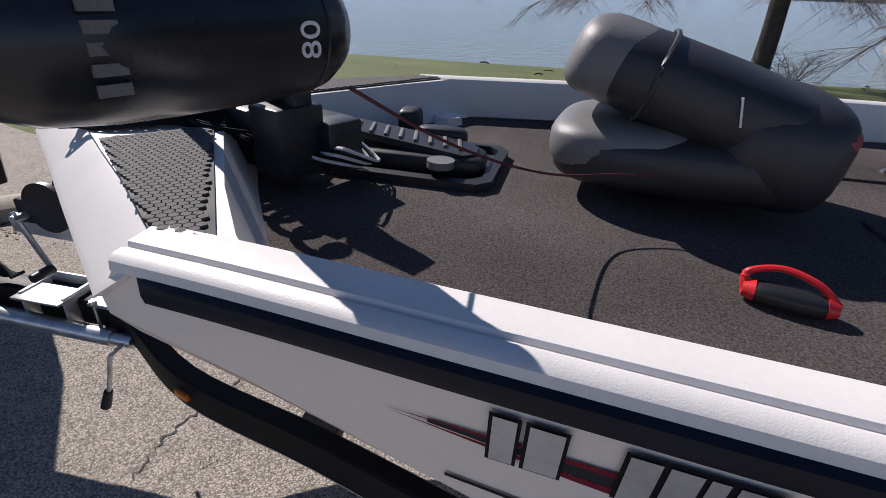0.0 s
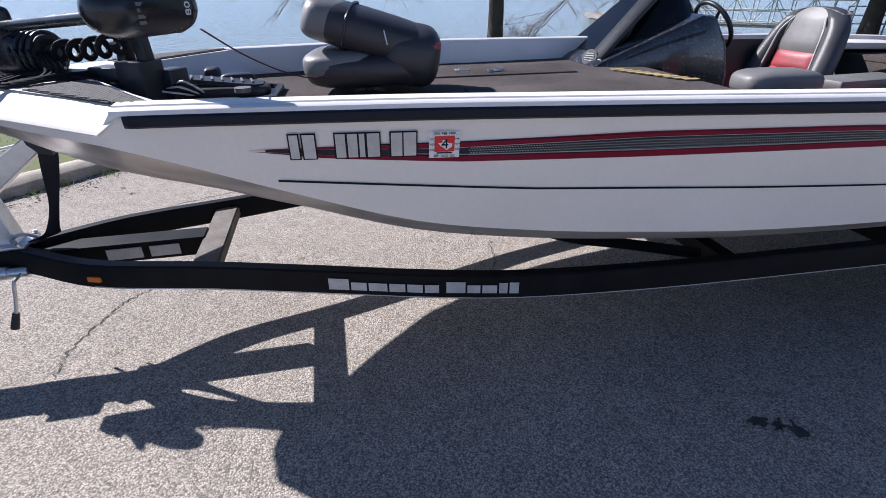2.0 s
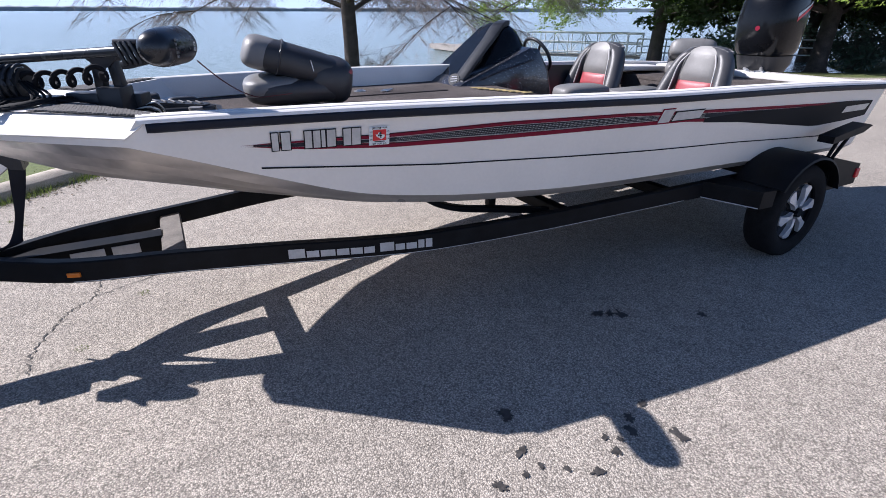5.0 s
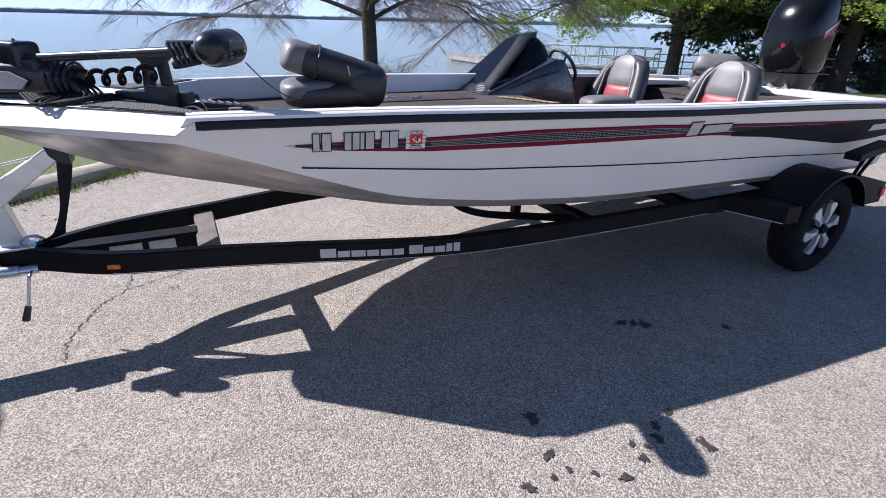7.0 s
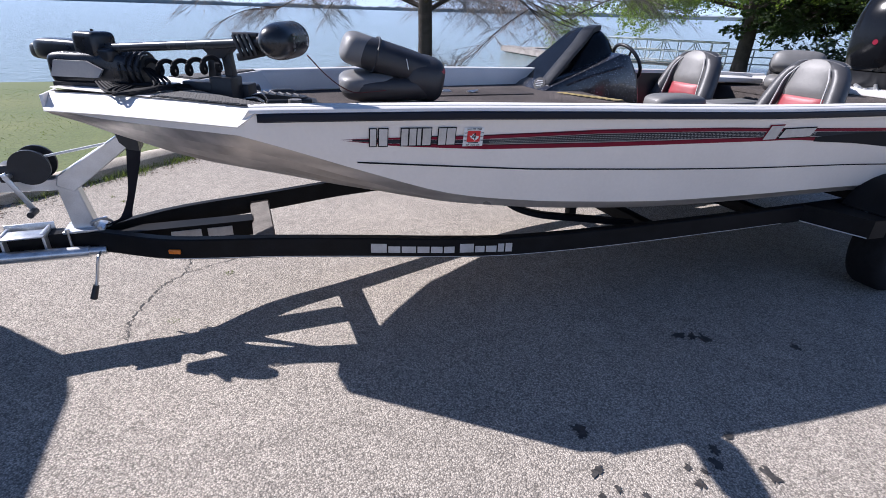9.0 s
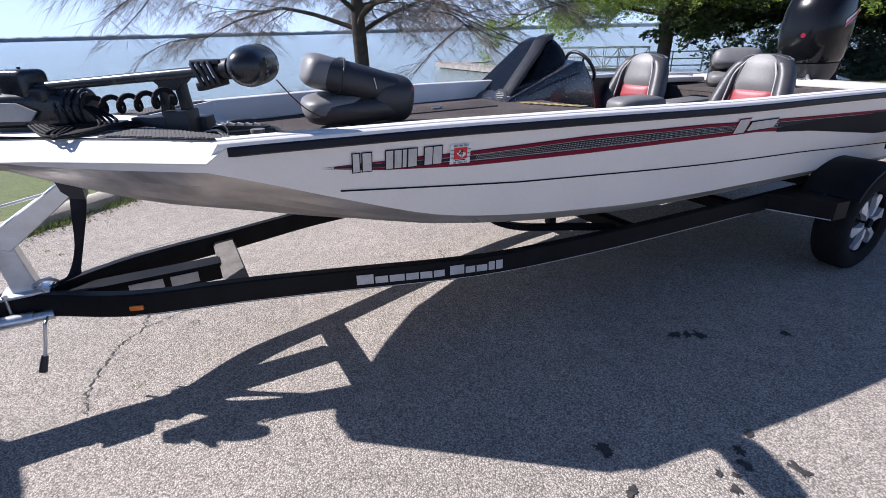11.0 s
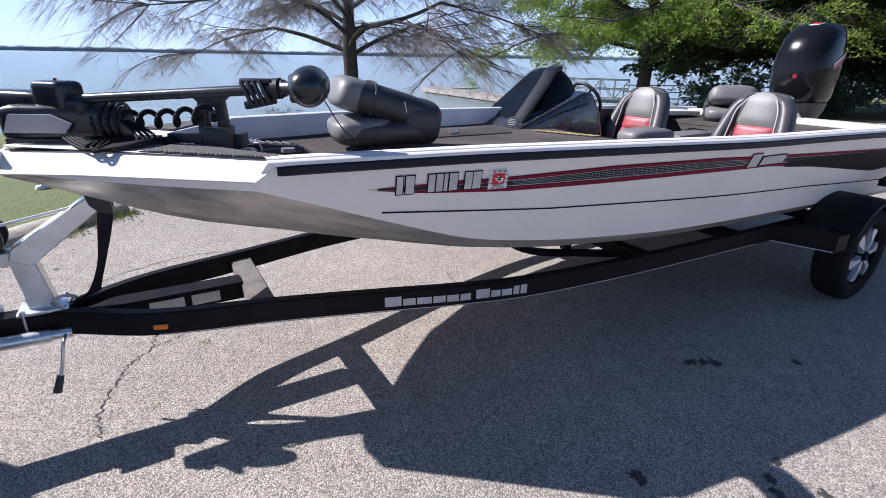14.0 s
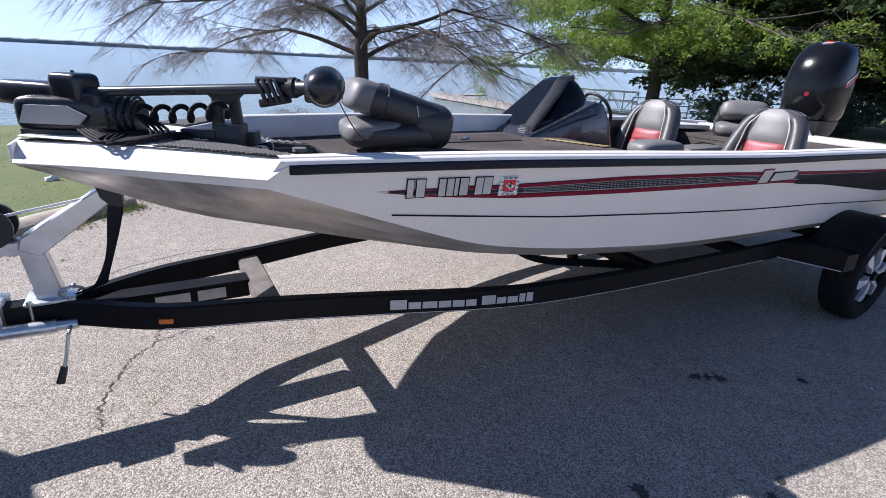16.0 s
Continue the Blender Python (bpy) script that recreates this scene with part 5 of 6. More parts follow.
    for dx, dy, sx, sy, hh in ((0.01, -0.02, 0.10, 0.12, 0.15), (0.09, 0.05, 0.07, 0.10, 0.11), (-0.10, 0.04, 0.14, 0.09, 0.125)):
        bm = nb()
        box(bm, (cr.x + dx, cr.y + dy, 1.088 + hh / 2), (sx, sy, hh), rz=mang, bevel=0.007)
        part("cradle_base", bm, BLACK_PLASTIC, cradle)
    bm = nb()
    loft(bm, [[(cr.x + a * k * dm.x + b * sm.x, cr.y + a * k * dm.y + b * sm.y, z) for a, b in ((-0.07, -0.03), (0.07, -0.03), (0.07, 0.03), (-0.07, 0.03))] for z, k in ((1.315, 0.35), (1.355, 0.95), (1.385, 1.0))], closed=True, caps=True)
    part("cradle_wing", bm, BLACK_PLASTIC, cradle)
    # bracket between shaft and motor
    for k in range(4):
        bm = nb()
        o = cl + d * (-0.035 + 0.024 * k)
        box(bm, (o.x + side.x * 0.03, o.y + side.y * 0.03, o.z - 0.01), (0.014, 0.012, 0.088), rz=ang, ry=-24, bevel=0.003)
        part("bracket_fin", bm, BLACK_PLASTIC, ob)
    bm = nb()
    box(bm, cl + Vector((0, 0, -0.045)), (0.11, 0.05, 0.03), rz=ang, ry=-12, bevel=0.006)
    part("bracket_foot", bm, BLACK_PLASTIC, ob)
    bm = nb()
    box(bm, cl + Vector((0, 0, 0.03)), (0.12, 0.06, 0.016), rz=ang, bevel=0.005)
    part("bracket_top", bm, BLACK_PLASTIC, ob, "slotted black bracket")
    bm = nb()
    rod(bm, cl + d * 0.02, cl + d * 0.10, 0.026, 0.030, seg=20)
    rod(bm, cl + d * 0.06, cl + d * 0.085, 0.036, seg=20)
    rod(bm, cl + d * 0.08, (0.812, -0.625, 1.413), 0.024, seg=16)
    box(bm, cl + d * 0.075 + Vector((0.06, -0.015, 0.0)), (0.05, 0.05, 0.10), rz=ang + 30, bevel=0.012)
    part("shaft_joint", bm, BLACK_PLASTIC, ob)
    # motor pod
    mx = Vector((0.34, 0.94, 0)).normalized()
    c = Vector((0.805, -0.644, 1.421))
    bm = nb()
    rows = []
    up = Vector((0, 0, 1))
    sd = mx.cross(up)
    for t, r in ((-0.205, 0.0071), (-0.202, 0.0285), (-0.190, 0.0445), (-0.160, 0.0561), (-0.11, 0.0623), (-0.06, 0.0641), (0.02, 0.0650), (0.07, 0.0641), (0.10, 0.0596), (0.12, 0.0498), (0.134, 0.0320), (0.139, 0.0107)):
        rows.append([tuple(c + mx * t + r * (math.cos(a) * sd + math.sin(a) * up)) for a in [2 * math.pi * k / 32 for k in range(32)]])
    loft(bm, rows, closed=True, caps=True)
    pod = part("motor_pod", bm, SHINY_BLACK, ob, "satin black motor pod")
    bm = nb()
    for t in (0.075,):
        hose(bm, [tuple(c + mx * t + 0.0645 * (0.985 if t > 0 else 0.945) * (math.cos(a) * sd + math.sin(a) * up)) for a in [2 * math.pi * k / 32 for k in range(33)]], 0.0018, n=1, seg=6)
    part("seam_ring", bm, BLACK_PLASTIC, pod)
    f = (sd * 0.97 + up * -0.05).normalized()
    ez = f
    ex = up
    ey = ez.cross(ex)
    base = Matrix((ex, ey, ez)).transposed().to_4x4()
    lettering("rating_numeral", "80", 0.034, Matrix.Translation(c + mx * 0.05 + f * 0.0644) @ base, WHITE_PLASTIC, pod, "white numerals")
    for k in range(5):
        bm = nb()
        o = c + mx * (-0.128) + f * 0.0583 + up * (0.028 - 0.013 * k)
        box(bm, o, (0.022, 0.003, 0.008), rz=math.degrees(math.atan2(mx.y, mx.x)))
        part("word_bar", bm, VINYL_GREY, pod, "plain grey bar")
    # cables over the bow
    for k in range(4):
        bm = nb()
        j = 0.02 * k
        hose(bm, [(0.22, 0.0 + j, 1.27), (0.27 + j, -0.12, 1.205), (0.20 - j, -0.22 - 0.5 * j, 1.185), (0.10 + j, -0.20 + j, 1.19), (0.16 + j, -0.08 + j, 1.20), (0.33 + j, -0.10 - j, 1.192), (0.5, -0.14 + j, 1.16)], 0.006, n=6, seg=6)
        part("lead", bm, CABLE, ob, "loose black lead")
    for k in range(5):
        bm = nb()
        j = 0.012 * k
        hose(bm, [(0.60 + j, -0.10 + j, 1.13), (0.66 + j, -0.10 - j, 1.12 + j), (0.71 + 0.5 * j, -0.04 + j, 1.10), (0.66 - j, 0.04, 1.12 + j), (0.60 + j, 0.06 - j, 1.10), (0.68, 0.12 + j, 1.10)], 0.004, n=5, seg=6)
        part("lead", bm, CABLE if k % 2 else WHITE_PLASTIC, ob, "thin loose lead")
    for k in range(6):
        bm = nb()
        j = 0.016 * k
        hose(bm, [(0.02 + j, 0.02 - j, 1.21), (0.10 + j, -0.18 + j, 1.185), (0.22 + 1.3 * j, -0.24 + j, 1.186 + 0.004 * k), (0.34 + j, -0.16 + 1.5 * j, 1.19), (0.46 + j, -0.06 + j, 1.13), (0.56, 0.0 + j, 1.095)], 0.0055, n=5, seg=6)
        part("lead", bm, CABLE, ob, "loose black lead")
    return ob


set_down(build_trolling_motor(), (0.0, 0.145, 1.175), (-0.06, 0.165, 1.168), 0.97)


def build_pedal():
    pedal_at = ((0.82, 0.13, DECK_Z), (0.729, 0.19, DECK_Z), 0.95)
    ob = empty("foot_pedal", (0.82, 0.13, DECK_Z), "black ribbed trolling motor foot pedal in a recessed tray", "foot pedal")
    bm = nb()
    ringo = [(0.60, -0.04), (0.98, -0.055), (1.015, -0.02), (1.03, 0.26), (1.0, 0.30), (0.62, 0.32), (0.585, 0.28), (0.575, 0.0)]
    ringi = [(0.80 + (x - 0.80) * 0.88, 0.13 + (y - 0.13) * 0.85) for x, y in ringo]
    rows = [[(x, y, DECK_Z - 0.0) for x, y in ringo], [(x, y, DECK_Z + 0.022) for x, y in ringo], [(x, y, DECK_Z + 0.024) for x, y in ringi], [(x, y, DECK_Z + 0.004) for x, y in ringi]]
    loft(bm, rows, closed=True)
    bm.faces.new([bm.verts.new((x, y, DECK_Z + 0.004)) for x, y in ringi])
    bmesh.ops.remove_doubles(bm, verts=bm.verts, dist=1e-5)
    part("tray", bm, BLACK_PLASTIC, ob)
    bm = nb()
    pillow(bm, (0.80, 0.10, DECK_Z + 0.028), (0.185, 0.075, 0.028), e1=0.4, e2=0.4)
    part("pedal_base", bm, BLACK_PLASTIC, ob)
    bm = nb()
    loft(bm, [[(x, y, DECK_Z + 0.065 + (0.80 - x) * 0.10 + dz) for x, y in ((0.60, 0.08), (0.93, 0.04), (0.96, 0.07), (0.96, 0.14), (0.92, 0.17), (0.60, 0.19))] for dz in (-0.010, 0.008)], closed=True, caps=True)
    foot = part("foot_plate", bm, BLACK_PLASTIC, ob)
    for k in range(8):
        bm = nb()
        x = 0.63 + 0.04 * k
        box(bm, (x, 0.12, DECK_Z + 0.076 + (0.80 - x) * 0.10), (0.010, 0.09, 0.006), rz=12, bevel=0.002)
        part("rib", bm, VINYL_GREY, foot)
    bm = nb()
    rod(bm, (0.885, -0.005, DECK_Z + 0.04), (0.885, -0.005, DECK_Z + 0.058), 0.034, seg=28)
    part("speed_knob", bm, VINYL_GREY, ob)
    bm = nb()
    pillow(bm, (0.84, 0.215, DECK_Z + 0.05), (0.075, 0.03, 0.035), e1=0.5, e2=0.5)
    part("button_pod", bm, BLACK_PLASTIC, ob)
    # black cable boxes beside the pedal
    for x, y, sx, sy, h in ((0.47, -0.02, 0.10, 0.085, 0.125), (0.52, 0.16, 0.12, 0.10, 0.10)):
        bm = nb()
        box(bm, (x, y, DECK_Z + h / 2), (sx, sy, h), rz=-24, bevel=0.006)
        set_down(thing("cable_box", bm, BLACK_PLASTIC, "small black cable box on the bow deck carpet", "cable box"), *pedal_at)
    rnd = random.Random(11)
    for k in range(7):
        bm = nb()
        x, y = 0.52 + rnd.uniform(0, 0.10), 0.0 + rnd.uniform(0, 0.10)
        hose(bm, [(0.50, 0.02, DECK_Z + 0.07), (x, y, DECK_Z + rnd.uniform(0.03, 0.11)), (x + 0.06, y + rnd.uniform(-0.05, 0.05), DECK_Z + 0.02), (0.66, 0.08, DECK_Z + 0.05)], 0.0035, n=5, seg=6)
        part("wire", bm, CABLE if k % 3 else WHITE_PLASTIC, ob)
    bm = nb()
    pillow(bm, (0.70, 0.40, DECK_Z + 0.045), (0.035, 0.05, 0.045), e1=0.5, e2=0.5)
    set_down(thing("cable_gland", bm, BLACK_PLASTIC, "black moulded cable gland on the deck", "cable gland"), *pedal_at)
    bm = nb()
    rod(bm, (0.83, 0.66, DECK_Z), (0.83, 0.66, DECK_Z + 0.028), 0.052, 0.048, seg=32)
    cap = thing("round_lid", bm, WHITE_PLASTIC, "round white plastic cap on the carpet", "cap")
    bm = nb()
    box(bm, (0.83, 0.66, DECK_Z + 0.030), (0.06, 0.010, 0.006), rz=15, bevel=0.002)
    part("grip_bar", bm, WHITE_PLASTIC, cap)
    set_down(cap, (0.83, 0.66, DECK_Z), (0.694, 0.648, DECK_Z), 0.95)
    set_down(ob, *pedal_at)


build_pedal()


def build_small_things():
    # portable speaker with a red carrying handle
    ob = empty("portable_speaker", (1.42, -0.635, DECK_Z), "black and red portable speaker lying on the carpet", "speaker")
    ax = Vector((0.96, -0.28, 0)).normalized()
    c = Vector((1.42, -0.635, DECK_Z + 0.022))
    bm = nb()
    pillow(bm, c, (0.062, 0.024, 0.022), rz=-16, e1=0.8, e2=0.7)
    part("speaker_body", bm, BLACK_PLASTIC, ob)
    for s in (-1, 1):
        bm = nb()
        rod(bm, c + ax * s * 0.046, c + ax * s * 0.062, 0.021, 0.014, seg=24)
        part("end_cap", bm, RED, ob, "red end cap")
    bm = nb()
    hose(bm, [c - ax * 0.060 + Vector((0, 0, 0.004)), c - ax * 0.055 + Vector((0.0, 0.012, 0.030)), c - ax * 0.01 + Vector((0, 0.02, 0.045)), c + ax * 0.035 + Vector((0, 0.012, 0.034)), c + ax * 0.060 + Vector((0, 0, 0.008))], 0.0065, n=6, seg=8)
    part("handle", bm, RED, ob, "red carrying handle")
    set_down(ob, (1.42, -0.635, DECK_Z), (1.40, -0.31, DECK_Z), (1.0, 1.0, 0.80))
    # cord from the motor pod to the seat
    bm = nb()
    hose(bm, [(0.80, -0.50, 1.350), (0.88, -0.38, 1.27), (0.97, -0.24, 1.20), (1.06, -0.12, 1.155), (1.15, -0.07, 1.15), (1.23, -0.065, 1.155)], 0.0024, n=8, seg=6)
    thing("cord", bm, material("dark_red_cord", (0.09, 0.018, 0.02), 0.6, vary=0.2), "thin dark red cord from motor to seat", "cord")
    # gold lettering on the deck beside the console, unreadable
    for k in range(9):
        bm = nb()
        box(bm, (2.63 + 0.022 * k, 0.42 - 0.045 * k, DECK_Z + 0.0085), (0.075, 0.034, 0.002), rz=-2)
        thing("deck_mark", bm, GOLD_DECAL, "plain gold bar printed on the deck carpet", "marking", "gold deck bars")
    # deck cleat and pull ring
    bm = nb()
    rod(bm, (1.93, 0.485, DECK_Z + 0.018), (2.03, 0.535, DECK_Z + 0.018), 0.006)
    box(bm, (1.98, 0.51, DECK_Z + 0.014), (0.05, 0.03, 0.012), rz=26, bevel=0.004)
    thing("deck_latch", bm, STEEL, "small chrome latch on the deck carpet", "latch")
    bm = nb()
    box(bm, (2.02, -0.30, DECK_Z + 0.012), (0.09, 0.04, 0.008), bevel=0.002)
    rod(bm, (1.99, -0.30, DECK_Z + 0.02), (2.05, -0.30, DECK_Z + 0.02), 0.005)
    thing("deck_latch", bm, STEEL, "small chrome latch on the deck carpet", "latch")
    # ridge tube along the cockpit edge beside the seats
    bm = nb()
    pillow(bm, (3.17, -0.06, 1.045), (0.19, 0.11, 0.06), rz=-8, e1=0.6, e2=0.5)
    thing("seat_cushion", bm, VINYL_GREY, "grey vinyl step cushion in the cockpit", "cushion")
    bm = nb()
    box(bm, (3.80, 0.05, 1.005), (0.48, 0.18, 0.05), bevel=0.015, rz=4)
    thing("armrest", bm, VINYL_GREY, "grey vinyl armrest between the cockpit seats", "armrest")


build_small_things()


# ---- the lot's stains and cracks ----
def blot(x, y, r, seed, stretch=1.0, ang=0.0):
    rnd = random.Random(seed)
    bm = nb()
    n = 22
    pts = []
    for k in range(n):
        a = 2 * math.pi * k / n
        rr = 1.15 * r * (0.4 + 0.75 * rnd.random())
        u, v = rr * math.cos(a) * stretch, rr * math.sin(a)
        pts.append(bm.verts.new((x + u * math.cos(ang) - v * math.sin(ang), y + u * math.sin(ang) + v * math.cos(ang), 0.004)))
    bm.faces.new(pts)
    thing("oil_stain", bm, STAIN, "small dark oil stain on the chip-seal", "stain", "oil stains", smooth=0)


for i, (x, y, r, st) in enumerate(((2.56, -1.03, 0.024, 1.6), (2.62, -1.065, 0.02, 2.0), (2.67, -1.10, 0.028, 1.5), (3.068, -1.318, 0.024, 1.3), (1.65, -1.42, 0.024, 2.0), (1.64, -1.45, 0.014, 1.3), (1.59, -1.613, 0.018, 1.8), (1.543, -1.707, 0.014, 1.5), (1.614, -1.702, 0.013, 1.6),
                                   (1.69, -1.757, 0.014, 1.2), (1.782, -1.822, 0.018, 1.5), (1.91, -1.786, 0.018, 1.4), (1.926, -1.713, 0.016, 1.2), (2.193, -1.85, 0.026, 1.7), (1.432, -1.702, 0.018, 1.8), (1.97, -1.75, 0.012, 1.4), (2.21, -1.653, 0.016, 1.8), (2.094, -1.685, 0.02, 1.4), (2.045, -1.742, 0.022, 1.6))):
    blot(x, y, r, i, st, 0.6 * i)


def crack(pts, seed, w=0.006):
    rnd = random.Random(seed)
    bm = nb()
    path = smooth_path([(x, y, 0.003) for x, y in pts], 14)
    rows = []
    for i, p in enumerate(path):
        d = (path[min(i + 1, len(path) - 1)] - path[max(i - 1, 0)]).normalized()
        s = Vector((d.y, -d.x, 0))
        j = s * rnd.uniform(-0.014, 0.014)
        ww = w * rnd.uniform(0.25, 1.0)
        rows.append([tuple(p + j - s * ww), tuple(p + j + s * ww)])
    loft(bm, rows)
    thing("crack", bm, CRACK, "thin dark crack in the chip-seal surface", "crack", "lot cracks", smooth=0)


crack([(0.112, 0.806), (0.062, 0.506), (-0.049, 0.356), (-0.087, 0.226), (-0.147, 0.038), (-0.146, -0.169)], 1)
crack([(0.06, 0.51), (0.24, 0.58), (0.5, 0.70)], 2, 0.004)
crack([(2.02, 0.62), (2.0, 0.46), (1.96, 0.3), (1.86, 0.2)], 3, 0.004)
crack([(-0.3, 1.6), (0.3, 1.9), (0.9, 1.85), (1.5, 2.1)], 4, 0.005)
crack([(1.1, 2.7), (1.8, 2.5), (2.6, 2.8)], 5, 0.005)
crack([(0.7, -2.0), (0.9, -1.7), (0.86, -1.45)], 6, 0.003)

# ---- tow vehicle ahead of the trailer, outside the view; only its shadow falls into it ----
def build_vehicle():
    ob = empty("tow_vehicle", (-4.0, 0.10, 0.0), "dark tow vehicle hitched ahead of the boat trailer", "car")
    bm = nb()
    rows = []
    prof = [(-1.80, 0.42), (-1.74, 1.05), (-1.84, 1.55), (-1.98, 1.74), (-4.7, 1.74), (-5.4, 1.15), (-6.5, 1.02), (-6.65, 0.45)]
    for y, k in ((-0.84, 0.90), (-0.80, 0.97), (-0.68, 1.0), (0.88, 1.0), (1.0, 0.97), (1.04, 0.9)):
        rows.append([(-4 + (x + 4) * (0.98 if k < 0.95 else 1), y, 0.42 + (z - 0.42) * (k if z > 1.1 else 1)) for x, z in prof])
    loft(bm, rows, closed=True, caps=True)
    part("body", bm, BLACK_GLOSS, ob)
    for x in (-2.85, -5.65):
        for y in (-0.74, 0.94):
            bm = nb()
            rod(bm, (x, y - 0.11, 0.36), (x, y + 0.11, 0.36), 0.36, seg=32)
            part("wheel", bm, TYRE, ob)


build_vehicle()


# ---- trees ----
def limb(bm, a, b, r0, r1, seg=6, bend=0.0, rnd=None):
    a, b = Vector(a), Vector(b)
    mid = (a + b) / 2 + Vector((rnd.uniform(-1, 1), rnd.uniform(-1, 1), rnd.uniform(-0.3, 0.6))) * bend if rnd else (a + b) / 2
    pts = [a, mid, b]
    path = smooth_path(pts, 3)
    rings = []
    for i, p in enumerate(path):
        d = (path[min(i + 1, len(path) - 1)] - path[max(i - 1, 0)]).normalized()
        s = d.cross(Vector((0.31, 0.17, 0.93))).normalized()
        u = s.cross(d)
        r = r0 + (r1 - r0) * i / (len(path) - 1)
        rings.append([bm.verts.new(p + r * (math.cos(2 * math.pi * k / seg) * s + math.sin(2 * math.pi * k / seg) * u)) for k in range(seg)])
    for p, q in zip(rings, rings[1:]):
        for k in range(seg):
            bm.faces.new((p[k], p[(k + 1) % seg], q[(k + 1) % seg], q[k]))
    return path


def twig_quads(verts, faces, a, b, w):
    """A flat tapering twig, three-sided."""
    d = (b - a)
    s = d.cross(Vector((0.2, 0.5, 0.84)))
    s = s.normalized() * w if s.length > 1e-6 else Vector((w, 0, 0))
    u = d.normalized().cross(s)
    n = len(verts)
    verts += [tuple(a + s), tuple(a - s * 0.5 + u * 0.87), tuple(a - s * 0.5 - u * 0.87), tuple(b)]
    faces += [(n, n + 1, n + 3), (n + 1, n + 2, n + 3), (n + 2, n, n + 3)]


def leaf_quads(verts, faces, c, size, rnd):
    t = Vector((rnd.uniform(-1, 1), rnd.uniform(-1, 1), rnd.uniform(-0.7, 0.7))).normalized() * size
    s = t.cross(Vector((rnd.uniform(-1, 1), rnd.uniform(-1, 1), rnd.uniform(-1, 1)))).normalized() * size * 0.4
    n = len(verts)
    verts += [tuple(c - t), tuple(c + s), tuple(c + t), tuple(c - s)]
    faces += [(n, n + 1, n + 2, n + 3)]


def stuff_mesh(name, verts, faces, mat, parent, label=""):
    me = bpy.data.meshes.new(name)
    me.from_pydata(verts, [], faces)
    me.materials.append(mat)
    ob = new(name, me)
    ob.parent = parent
    ob.matrix_parent_inverse = parent.matrix_basis.inverted()
    if label:
        ob["label"] = label
    return ob


